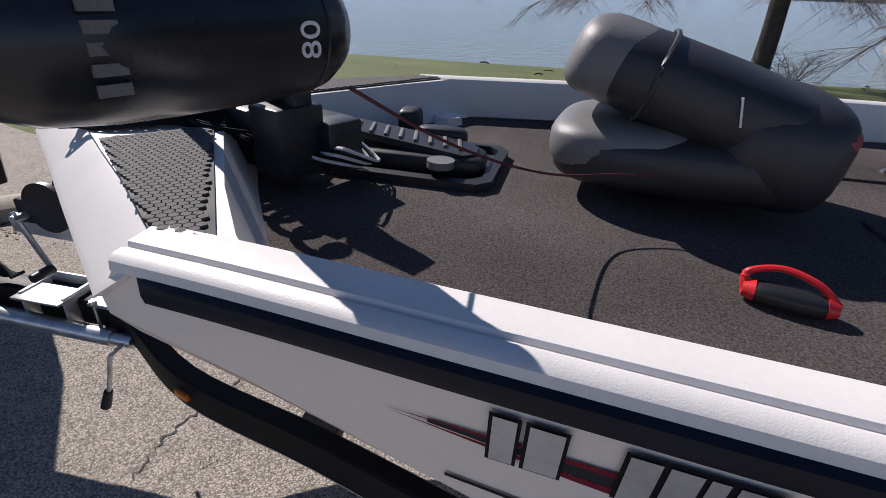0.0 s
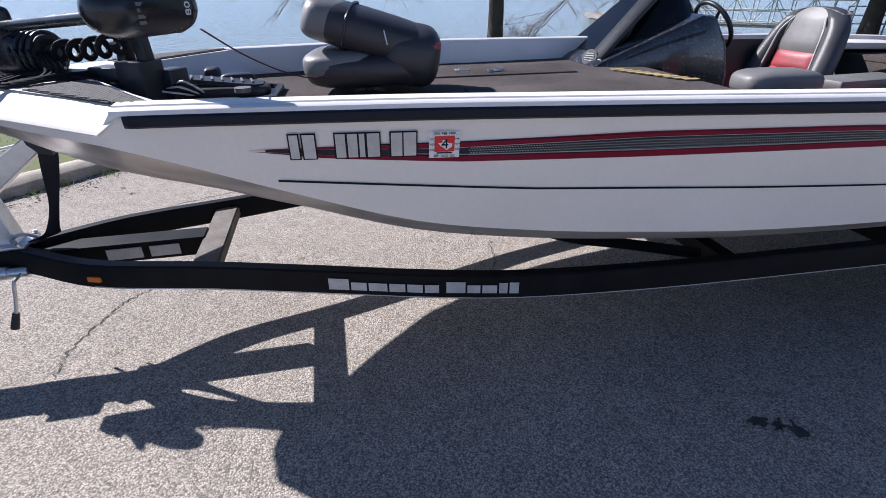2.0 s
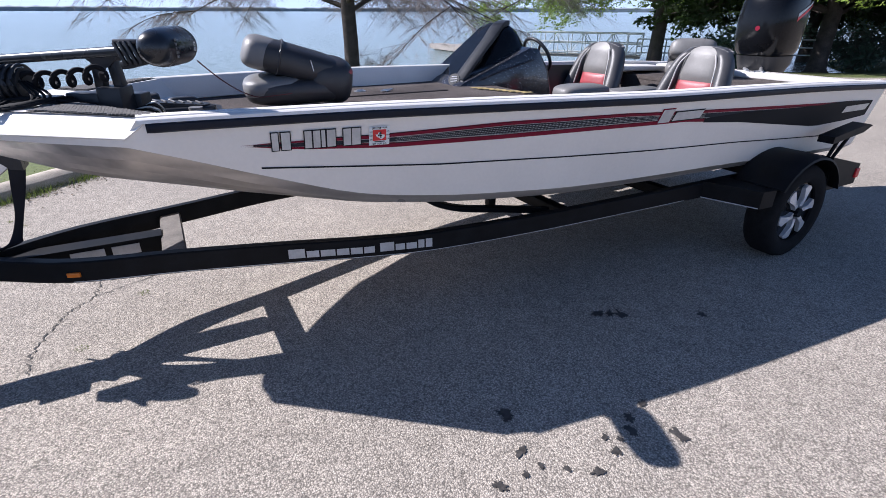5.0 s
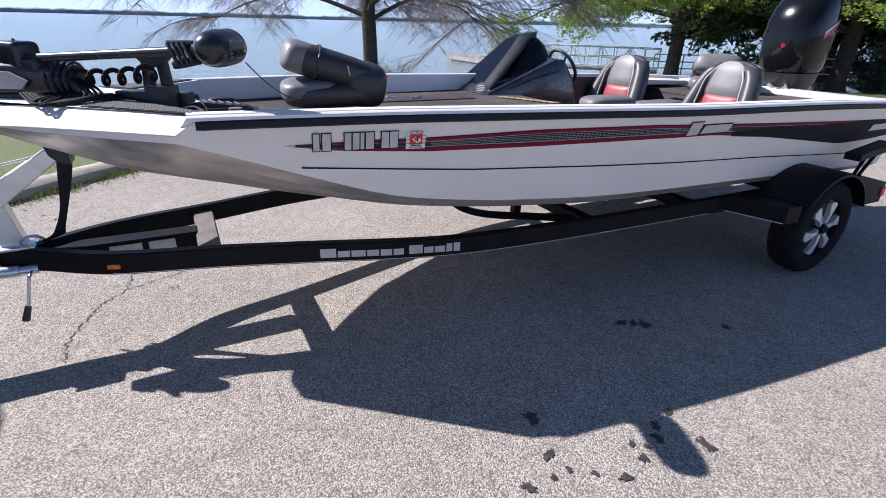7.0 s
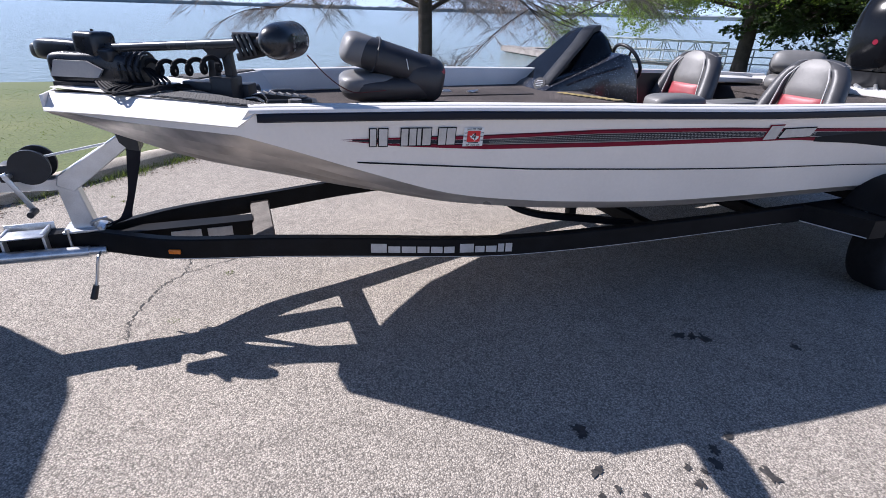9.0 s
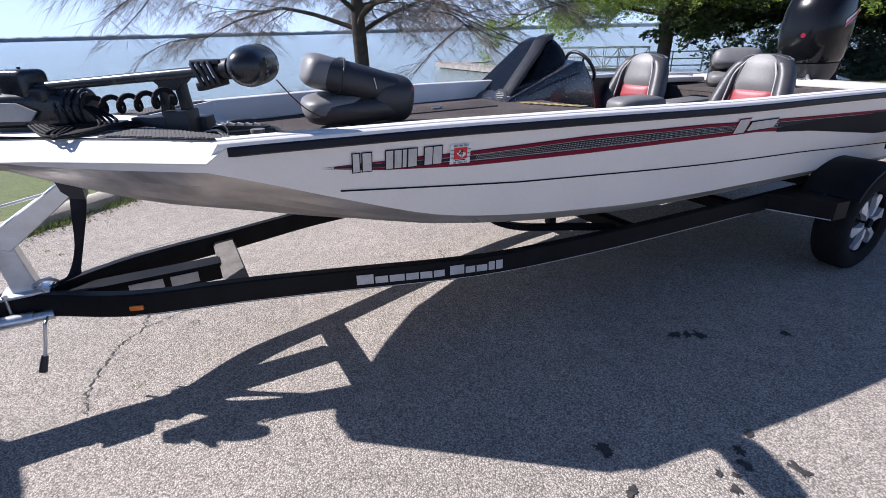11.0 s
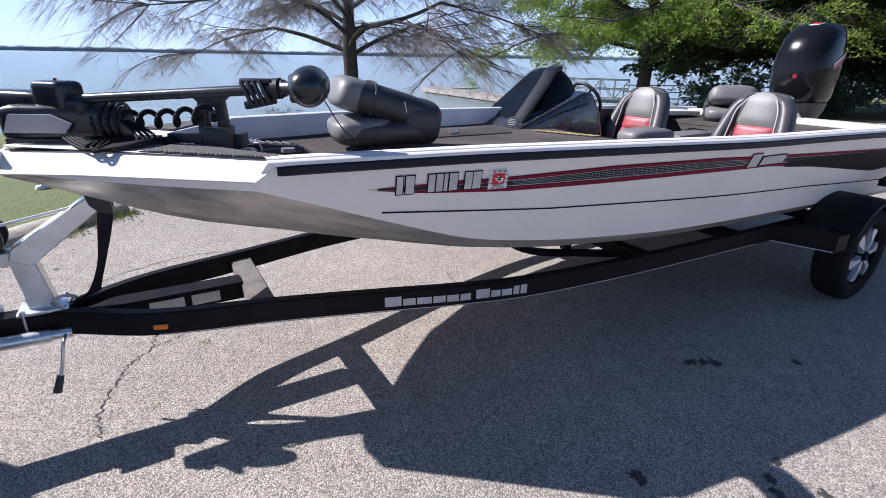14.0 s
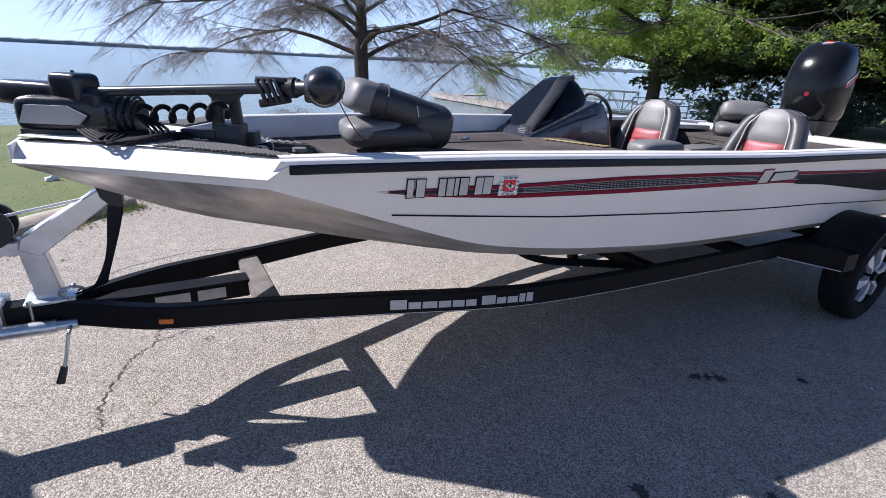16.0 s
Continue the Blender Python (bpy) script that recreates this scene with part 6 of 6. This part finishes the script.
def tree(at, trunk_h, trunk_r, spread_r, top, limbs, label, seed, leaf=None, leaf_n=0, leaf_size=0.1, droop=0.25, twig_n=10, lean=(0, 0), start=0.0, twig_mat=None, fork_low=0.0):
    rnd = random.Random(seed)
    ob = empty("tree", at, label, "tree", lot=False)
    base = Vector(at)
    bm = nb()
    crown_top = base + Vector((lean[0], lean[1], top))
    fork = base + Vector((lean[0] * trunk_h / top, lean[1] * trunk_h / top, trunk_h))
    # flared, tapering trunk that goes on as a leader
    rows = []
    for t, r in ((-0.10, 1.75), (0.0, 1.45), (0.06, 1.15), (0.3, 1.0), (0.6, 0.95), (1.0, 0.92)):
        p = base + (fork - base) * t
        rows.append([tuple(p + trunk_r * r * (1 + 0.06 * math.sin(3 * a + t * 5)) * Vector((math.cos(a), math.sin(a), 0))) for a in [2 * math.pi * k / 14 for k in range(14)]])
    for t in (0.2, 0.45, 0.7, 1.0):
        p = fork + (crown_top - fork) * t + Vector((rnd.uniform(-0.1, 0.1), rnd.uniform(-0.1, 0.1), 0))
        rows.append([tuple(p + trunk_r * (0.85 - 0.78 * t) * Vector((math.cos(a), math.sin(a), 0))) for a in [2 * math.pi * k / 14 for k in range(14)]])
    loft(bm, rows, closed=True, caps=True)
    part("trunk", bm, BARK, ob)
    bm = nb()
    tv, tf, lv, lf = [], [], [], []
    for i in range(limbs):
        f = i / max(1, limbs - 1)
        h = f ** 1.2
        o = fork + (crown_top - fork) * h * 0.85
        a = i * 2.399 + rnd.uniform(-0.3, 0.3)
        ln = spread_r * (1.0 - 0.72 * h) * rnd.uniform(0.8, 1.12)
        rise = ln * (0.22 + 0.5 * h) * rnd.uniform(0.6, 1.2)
        end = o + Vector((math.cos(a) * ln, math.sin(a) * ln, rise - droop * ln * 0.4))
        mid = o + (end - o) * 0.45 + Vector((0, 0, 0.14 * ln))
        r = trunk_r * ((0.42 if leaf else 0.34) - 0.22 * h)
        p1 = limb(bm, o, mid, r, r * 0.6, 7, 0.06 * ln, rnd)
        p2 = limb(bm, mid, end, r * 0.6, r * 0.12, 6, 0.06 * ln, rnd)
        spine = p1 + p2[1:]
        for q in range(int(3 + ln * 2.0)):
            k = rnd.uniform(0.25, 1.0)
            p = spine[min(len(spine) - 1, int(k * (len(spine) - 1)))]
            aa = a + rnd.choice((-1, 1)) * rnd.uniform(0.3, 1.3)
            l2 = ln * rnd.uniform(0.18, 0.42)
            e2 = p + Vector((math.cos(aa) * l2, math.sin(aa) * l2, l2 * rnd.uniform(-0.25, 0.45) - droop * l2 * 0.4))
            s2 = limb(bm, p, e2, r * 0.22, r * 0.05 + 0.003, 5, 0.1 * l2, rnd)
            for w in range(twig_n):
                pp = s2[rnd.randrange(1, len(s2))]
                a3 = aa + rnd.uniform(-1.4, 1.4)
                l3 = rnd.uniform(0.25, 0.8) * (0.5 + 0.14 * spread_r)
                e3 = pp + Vector((math.cos(a3) * l3, math.sin(a3) * l3, l3 * rnd.uniform(-0.6, 0.35) - droop * l3))
                twig_quads(tv, tf, pp, e3, 0.006 if not leaf else 0.006)
                m3 = pp + (e3 - pp) * 0.5
                for z in range(2 if leaf else 3):
                    a4 = a3 + rnd.uniform(-1.0, 1.0)
                    l4 = l3 * rnd.uniform(0.4, 0.7)
                    e4 = m3 + Vector((math.cos(a4) * l4, math.sin(a4) * l4, -droop * l4 * rnd.uniform(0.5, 2.4)))
                    twig_quads(tv, tf, m3, e4, 0.0035 if not leaf else 0.004)
                    if leaf:
                        for v in range(leaf_n):
                            t = rnd.random()
                            c = m3 + (e4 - m3) * t + Vector((rnd.gauss(0, 0.10), rnd.gauss(0, 0.10), rnd.gauss(0, 0.06)))
                            leaf_quads(lv, lf, c, leaf_size * rnd.uniform(0.6, 1.3), rnd)
    part("branch_frame", bm, BARK, ob)
    stuff_mesh("twig_mass", tv, tf, twig_mat or TWIG, ob)["kind"] = "stuff"
    if leaf:
        stuff_mesh("crown", lv, lf, leaf, ob, "ragged crown of small leaves")["kind"] = "stuff"
    return ob


tree((6.36, 13.88, ground_z(6.36, 13.88)), 2.1, 0.24, 6.6, 9.5, 30, "bare leafless tree with drooping twigs by the water", 5, droop=0.5, twig_n=38)
tree((21.92, 14.74, -0.96), 2.8, 0.32, 7.6, 10.5, 36, "spreading tree with fresh yellow-green leaves by the ramp", 8, LEAF, 22, 0.066, droop=0.5, twig_n=10)
for k, (x, y, tr, sp, sd) in enumerate(((25.8, 9.4, 0.34, 6.4, 21), (27.6, 5.15, 0.42, 7.0, 22), (31.0, 12.65, 0.3, 6.5, 23), (34.1, 2.1, 0.35, 8.0, 24))):
    tree((x, y, ground_z(x, y)), 2.2 if k != 1 else 3.0, tr, sp + 0.8, 10.5, 30, "dense dark green tree shading the grass", sd, LEAF_DARK, 11, 0.15, droop=0.4, twig_n=7)


def bush(at, r, h, label, seed, leaf=None, n=60):
    rnd = random.Random(seed)
    ob = empty("bush", at, label, "bush", lot=False)
    base = Vector(at)
    bm = nb()
    tv, tf, lv, lf = [], [], [], []
    for i in range(n // 6):
        a = rnd.uniform(0, 6.28)
        e = base + Vector((math.cos(a) * r * rnd.uniform(0.3, 0.9), math.sin(a) * r * rnd.uniform(0.3, 0.9), h * rnd.uniform(0.4, 0.8)))
        sp = limb(bm, base + Vector((math.cos(a) * 0.05, math.sin(a) * 0.05, -0.05)), e, 0.018, 0.006, 5, 0.12 * r, rnd)
        for q in range(n // 3):
            p = sp[rnd.randrange(1, len(sp))]
            e2 = p + Vector((rnd.gauss(0, 0.3) * r, rnd.gauss(0, 0.3) * r, rnd.uniform(-0.05, 0.42) * h))
            twig_quads(tv, tf, p, e2, 0.006)
            for z in range(3):
                m3 = p + (e2 - p) * rnd.uniform(0.3, 0.95)
                e3 = m3 + Vector((rnd.gauss(0, 0.12) * r, rnd.gauss(0, 0.12) * r, rnd.uniform(-0.06, 0.16) * h))
                twig_quads(tv, tf, m3, e3, 0.004)
                if leaf:
                    for v in range(5):
                        leaf_quads(lv, lf, m3 + (e3 - m3) * rnd.random() + Vector((rnd.gauss(0, 0.06), rnd.gauss(0, 0.06), rnd.gauss(0, 0.06))), 0.11, rnd)
    part("stem_frame", bm, TWIG, ob)
    stuff_mesh("twig_mass", tv, tf, TWIG, ob)["kind"] = "stuff"
    if leaf:
        stuff_mesh("foliage", lv, lf, leaf, ob)["kind"] = "stuff"


LEAF_BLUE = material("blue_green_leaves", (0.07, 0.12, 0.08), 0.6, vary=0.4, scale=0.8, fine=0.3, fine_scale=6)
bush((8.23, 16.3, ground_z(8.23, 16.3)), 1.1, 1.15, "bare grey bush at the water's edge", 31)
bush((4.39, 15.4, ground_z(4.39, 15.4)), 0.7, 0.6, "small bare grey bush at the water's edge", 32)
bush((24.15, 12.0, ground_z(24.15, 12.0)), 2.0, 2.5, "blue-green leafy shrub near the dock", 33, LEAF_BLUE, 72)
bush((28.4, 9.3, ground_z(28.4, 9.3)), 2.4, 2.0, "blue-green leafy shrub under the trees", 34, LEAF_BLUE, 72)
bush((33.0, 7.5, ground_z(33.0, 7.5)), 3.0, 2.4, "dark leafy shrub under the trees", 35, LEAF_DARK, 72)


# ---- dock and gangway ----
def build_dock():
    ob = empty("floating_dock", (18.3, 24.0, WATER_Z), "weathered grey floating dock on the lake", "dock", lot=False)
    a, b = Vector((18.31, 30.4, WATER_Z + 0.36)), Vector((18.24, 19.9, WATER_Z + 0.36))
    d = (b - a)
    n = 36
    s = Vector((d.y, -d.x, 0)).normalized() * 0.5
    step = d / n
    for k in range(n):
        bm = nb()
        c = a + step * (k + 0.5)
        box(bm, (c.x, c.y, c.z + 0.02 * math.sin(k * 3.1) * 0.1), (1.0, step.length * 0.93, 0.04), rz=math.degrees(math.atan2(s.y, s.x)), bevel=0)
        part("plank", bm, DOCK_GREY, ob, smooth=0)
    for sgn in (-1, 1):
        bm = nb()
        p, q = a + s * sgn, b + s * sgn
        loft(bm, [[tuple(e + Vector((0, 0, z)) + s * w) for z, w in ((-0.30, 0.05), (-0.30, -0.05), (-0.03, -0.05), (-0.03, 0.05))] for e in (p, q)], closed=True, caps=True)
        part("edge_beam", bm, DOCK_GREY, ob)
    for k in range(5):
        bm = nb()
        c = a + d * (0.1 + 0.2 * k)
        box(bm, (c.x, c.y, WATER_Z + 0.12), (0.85, 1.1, 0.34), rz=math.degrees(math.atan2(s.y, s.x)), bevel=0.03)
        part("float_box", bm, BLACK_PLASTIC, ob, "black float box", smooth=30)
    # side finger
    bm = nb()
    box(bm, (19.9, 28.5, WATER_Z + 0.34), (2.6, 1.2, 0.08), rz=8)
    part("dock_finger", bm, DOCK_GREY, ob)
    # gangway with rails from dock to bank
    gw = empty("gangway", (20.0, 17.5, WATER_Z + 0.4), "galvanised gangway with truss rails to the dock", "gangway", lot=False)
    g0, g1 = Vector((18.16, 19.7, WATER_Z + 0.45)), Vector((21.7, 15.4, -0.45))
    e = g1 - g0
    sd = Vector((e.y, -e.x, 0)).normalized() * 0.6
    bm = nb()
    loft(bm, [[tuple(p + sd * w + Vector((0, 0, z))) for w, z in ((-1, 0), (1, 0), (1, -0.1), (-1, -0.1))] for p in (g0, g1)], closed=True, caps=True)
    part("walkway", bm, DOCK_GREY, gw)
    for sgn in (-1, 1):
        for hgt in (1.0, 0.55, 0.08):
            bm = nb()
            rod(bm, g0 + sd * sgn + Vector((0, 0, hgt)), g1 + sd * sgn + Vector((0, 0, hgt)), 0.028, seg=8)
            part("rail", bm, RAIL_WHITE, gw)
        for k in range(9):
            bm = nb()
            p = g0 + e * k / 8 + sd * sgn
            rod(bm, p, p + Vector((0, 0, 1.0)), 0.024, seg=8)
            part("post", bm, RAIL_WHITE, gw)
            if k < 8:
                bm = nb()
                q = g0 + e * (k + 1) / 8 + sd * sgn
                rod(bm, (p if k % 2 else p + Vector((0, 0, 1.0))), (q + Vector((0, 0, 1.0)) if k % 2 else q), 0.016, seg=8)
                part("brace", bm, RAIL_WHITE, gw)
    # bank rail
    br = empty("bank_rail", (23.6, 12.7, -0.5), "pale steel handrail along the bank with a red sign", "railing", lot=False)
    pts = [Vector((21.7, 15.7, -0.52)), Vector((23.13, 13.5, -0.46)), Vector((24.47, 11.3, -0.41)), Vector((25.97, 9.1, -0.37))]
    for hgt in (0.82, 0.5, 0.2):
        for p, q in zip(pts, pts[1:]):
            bm = nb()
            rod(bm, p + Vector((0, 0, hgt)), q + Vector((0, 0, hgt)), 0.028, seg=8)
            part("rail", bm, RAIL_WHITE, br)
    for p, q in zip(pts, pts[1:]):
        for t in (0, 0.5):
            bm = nb()
            o = p + (q - p) * t
            rod(bm, o - Vector((0, 0, 0.2)), o + Vector((0, 0, 0.84)), 0.03, seg=8)
            part("post", bm, RAIL_WHITE, br)
    bm = nb()
    box(bm, (23.59, 12.73, 0.17), (0.03, 0.95, 0.32), rz=28)
    sign = part("sign_board", bm, WHITE_PLASTIC, br, "white and red sign board")
    for k, z in enumerate((0.26, 0.17, 0.08)):
        bm = nb()
        box(bm, (23.57, 12.715, z), (0.02, 0.80 - 0.1 * k, 0.055), rz=28)
        part("sign_bar", bm, RED, sign)


build_dock()


# ---- stones by the ramp, shore litter, grass ----
def build_stones():
    rnd = random.Random(17)
    for k in range(46):
        x, y = rnd.uniform(19.2, 25.2), rnd.uniform(11.5, 17.5)
        if abs((x - 21.8) * 0.81 + (y - 13.2) * 0.58) > 1.0:
            continue
        bm = nb()
        bmesh.ops.create_icosphere(bm, subdivisions=2, radius=1, matrix=Matrix.Translation((x, y, ground_z(x, y) + 0.06)) @ Matrix.Diagonal((rnd.uniform(0.12, 0.35), rnd.uniform(0.12, 0.3), rnd.uniform(0.1, 0.22), 1)))
        for v in bm.verts:
            v.co += 0.05 * noise.noise_vector(v.co * 4)
        thing("stone", bm, CONCRETE, "pale rough shore stone by the gangway", "stone", "shore stones", lot=False, smooth=0)
    for k in range(34):
        x = rnd.uniform(-3, 16)
        y = rnd.uniform(13.5, 17.6)
        bm = nb()
        a = rnd.uniform(0, 3)
        l = rnd.uniform(0.05, 0.22)
        hose(bm, [(x, y, ground_z(x, y) + 0.0), (x + l * math.cos(a), y + l * math.sin(a), ground_z(x, y) + 0.03), (x + 2 * l * math.cos(a + 0.2), y + 2 * l * math.sin(a + 0.2), ground_z(x, y) + 0.0)], rnd.uniform(0.012, 0.03), n=2, seg=6)
        thing("driftwood", bm, BARK, "small stick of driftwood on the grass", "driftwood", "shore driftwood", lot=False)
    bm = nb()
    pillow(bm, (-1.05, 5.9, ground_z(-1.05, 5.9) + 0.0), (0.085, 0.045, 0.035), rz=30, e1=0.8, e2=0.8)
    for v in bm.verts:
        v.co += 0.03 * noise.noise_vector(v.co * 18)
    bmesh.ops.transform(bm, matrix=Matrix(), verts=bm.verts)
    thing("litter", bm, WHITE_PLASTIC, "crumpled white litter lying on the grass", "litter", lot=False)


build_stones()


def build_litter():
    """Dry brown leaves and crumbs of soil gathered along the kerb."""
    rnd = random.Random(41)
    ver, fac = [], []
    for k in range(900):
        t = rnd.random()
        off = abs(rnd.gauss(0, 0.16)) + 0.13
        cx, cy = -2.5 + 2.38 * t + 0.7 * off, 1.25 + 2.37 * t - 0.7 * off
        if k % 3 == 0:
            cx, cy = rnd.gauss(0.25, 0.3), rnd.gauss(3.6, 0.2)
        r = rnd.uniform(0.006, 0.02)
        a = rnd.uniform(0, 6.28)
        z = lot_z(cx, cy)
        n = len(ver)
        for q in range(4):
            rr = r * (1 if q % 2 else 0.5)
            ver.append((cx + rr * math.cos(a + 1.57 * q), cy + rr * math.sin(a + 1.57 * q), z + rnd.uniform(0.003, 0.014)))
        fac.append((n, n + 1, n + 2, n + 3))
    me = bpy.data.meshes.new("leaf_litter")
    me.from_pydata(ver, [], fac)
    me.materials.append(material("dry_leaves", (0.10, 0.072, 0.045), 0.9, vary=0.4, scale=9, fine=0.3))
    tagged(new("leaf_litter", me), "dry brown leaf litter along the kerb", "leaf litter", kind="stuff")


build_litter()


def build_grass():
    rnd = random.Random(23)
    ver, fac = [], []
    def blade(x, y, z, h, w):
        a = rnd.uniform(0, 6.28)
        lx, ly = rnd.gauss(0, 0.4) * h, rnd.gauss(0, 0.4) * h
        n = len(ver)
        ver.extend([(x - w * math.cos(a), y - w * math.sin(a), z), (x + w * math.cos(a), y + w * math.sin(a), z), (x + lx, y + ly, z + h)])
        fac.append((n, n + 1, n + 2))
    def free(x, y):
        # land side of the lot's edge
        return y > lerp(EDGE, x, 1) - 0.03
    for k in range(24000):
        r = rnd.random()
        x = rnd.uniform(-6.5, 7) if r < 0.75 else rnd.uniform(7, 18)
        y = 2.2 + 12.5 * rnd.random() ** 1.8
        if free(x, y):
            big = 0.5 + 0.8 * max(0, noise.noise((x * 1.1, y * 1.1, 0)))
            blade(x, y, ground_z(x, y) - 0.03, rnd.uniform(0.012, 0.03) * big, 0.004 + 0.0006 * y)
    # tufts along the kerb's foot and end
    for k in range(34):
        t = rnd.random()
        cx, cy = -1.55 + 1.45 * t + 0.14, 2.2 + 1.44 * t - 0.12
        if rnd.random() < 0.35:
            cx, cy = rnd.uniform(0.0, 0.6), rnd.uniform(3.6, 4.2)
        for q in range(rnd.randrange(20, 60)):
            x, y = cx + rnd.gauss(0, 0.05), cy + rnd.gauss(0, 0.05)
            blade(x, y, lot_z(x, y), rnd.uniform(0.02, 0.08), 0.003)
    for cx, cy in ((0.33, 0.42), (0.06, -0.05), (0.85, 0.65), (-0.6, 2.2), (-0.5, 2.05)):
        for q in range(26):
            x, y = cx + rnd.gauss(0, 0.016), cy + rnd.gauss(0, 0.016)
            blade(x, y, lot_z(x, y), rnd.uniform(0.006, 0.02), 0.002)
    me = bpy.data.meshes.new("grass")
    me.from_pydata(ver, [], fac)
    me.materials.append(BLADE)
    tagged(new("grass", me), "short green and straw-coloured grass on the bank", "grass", kind="stuff")


build_grass()


# ---- all that stands on the sloping lot ----
for ob in LOT:
    ob.matrix_basis = SLOPE @ ob.matrix_basis
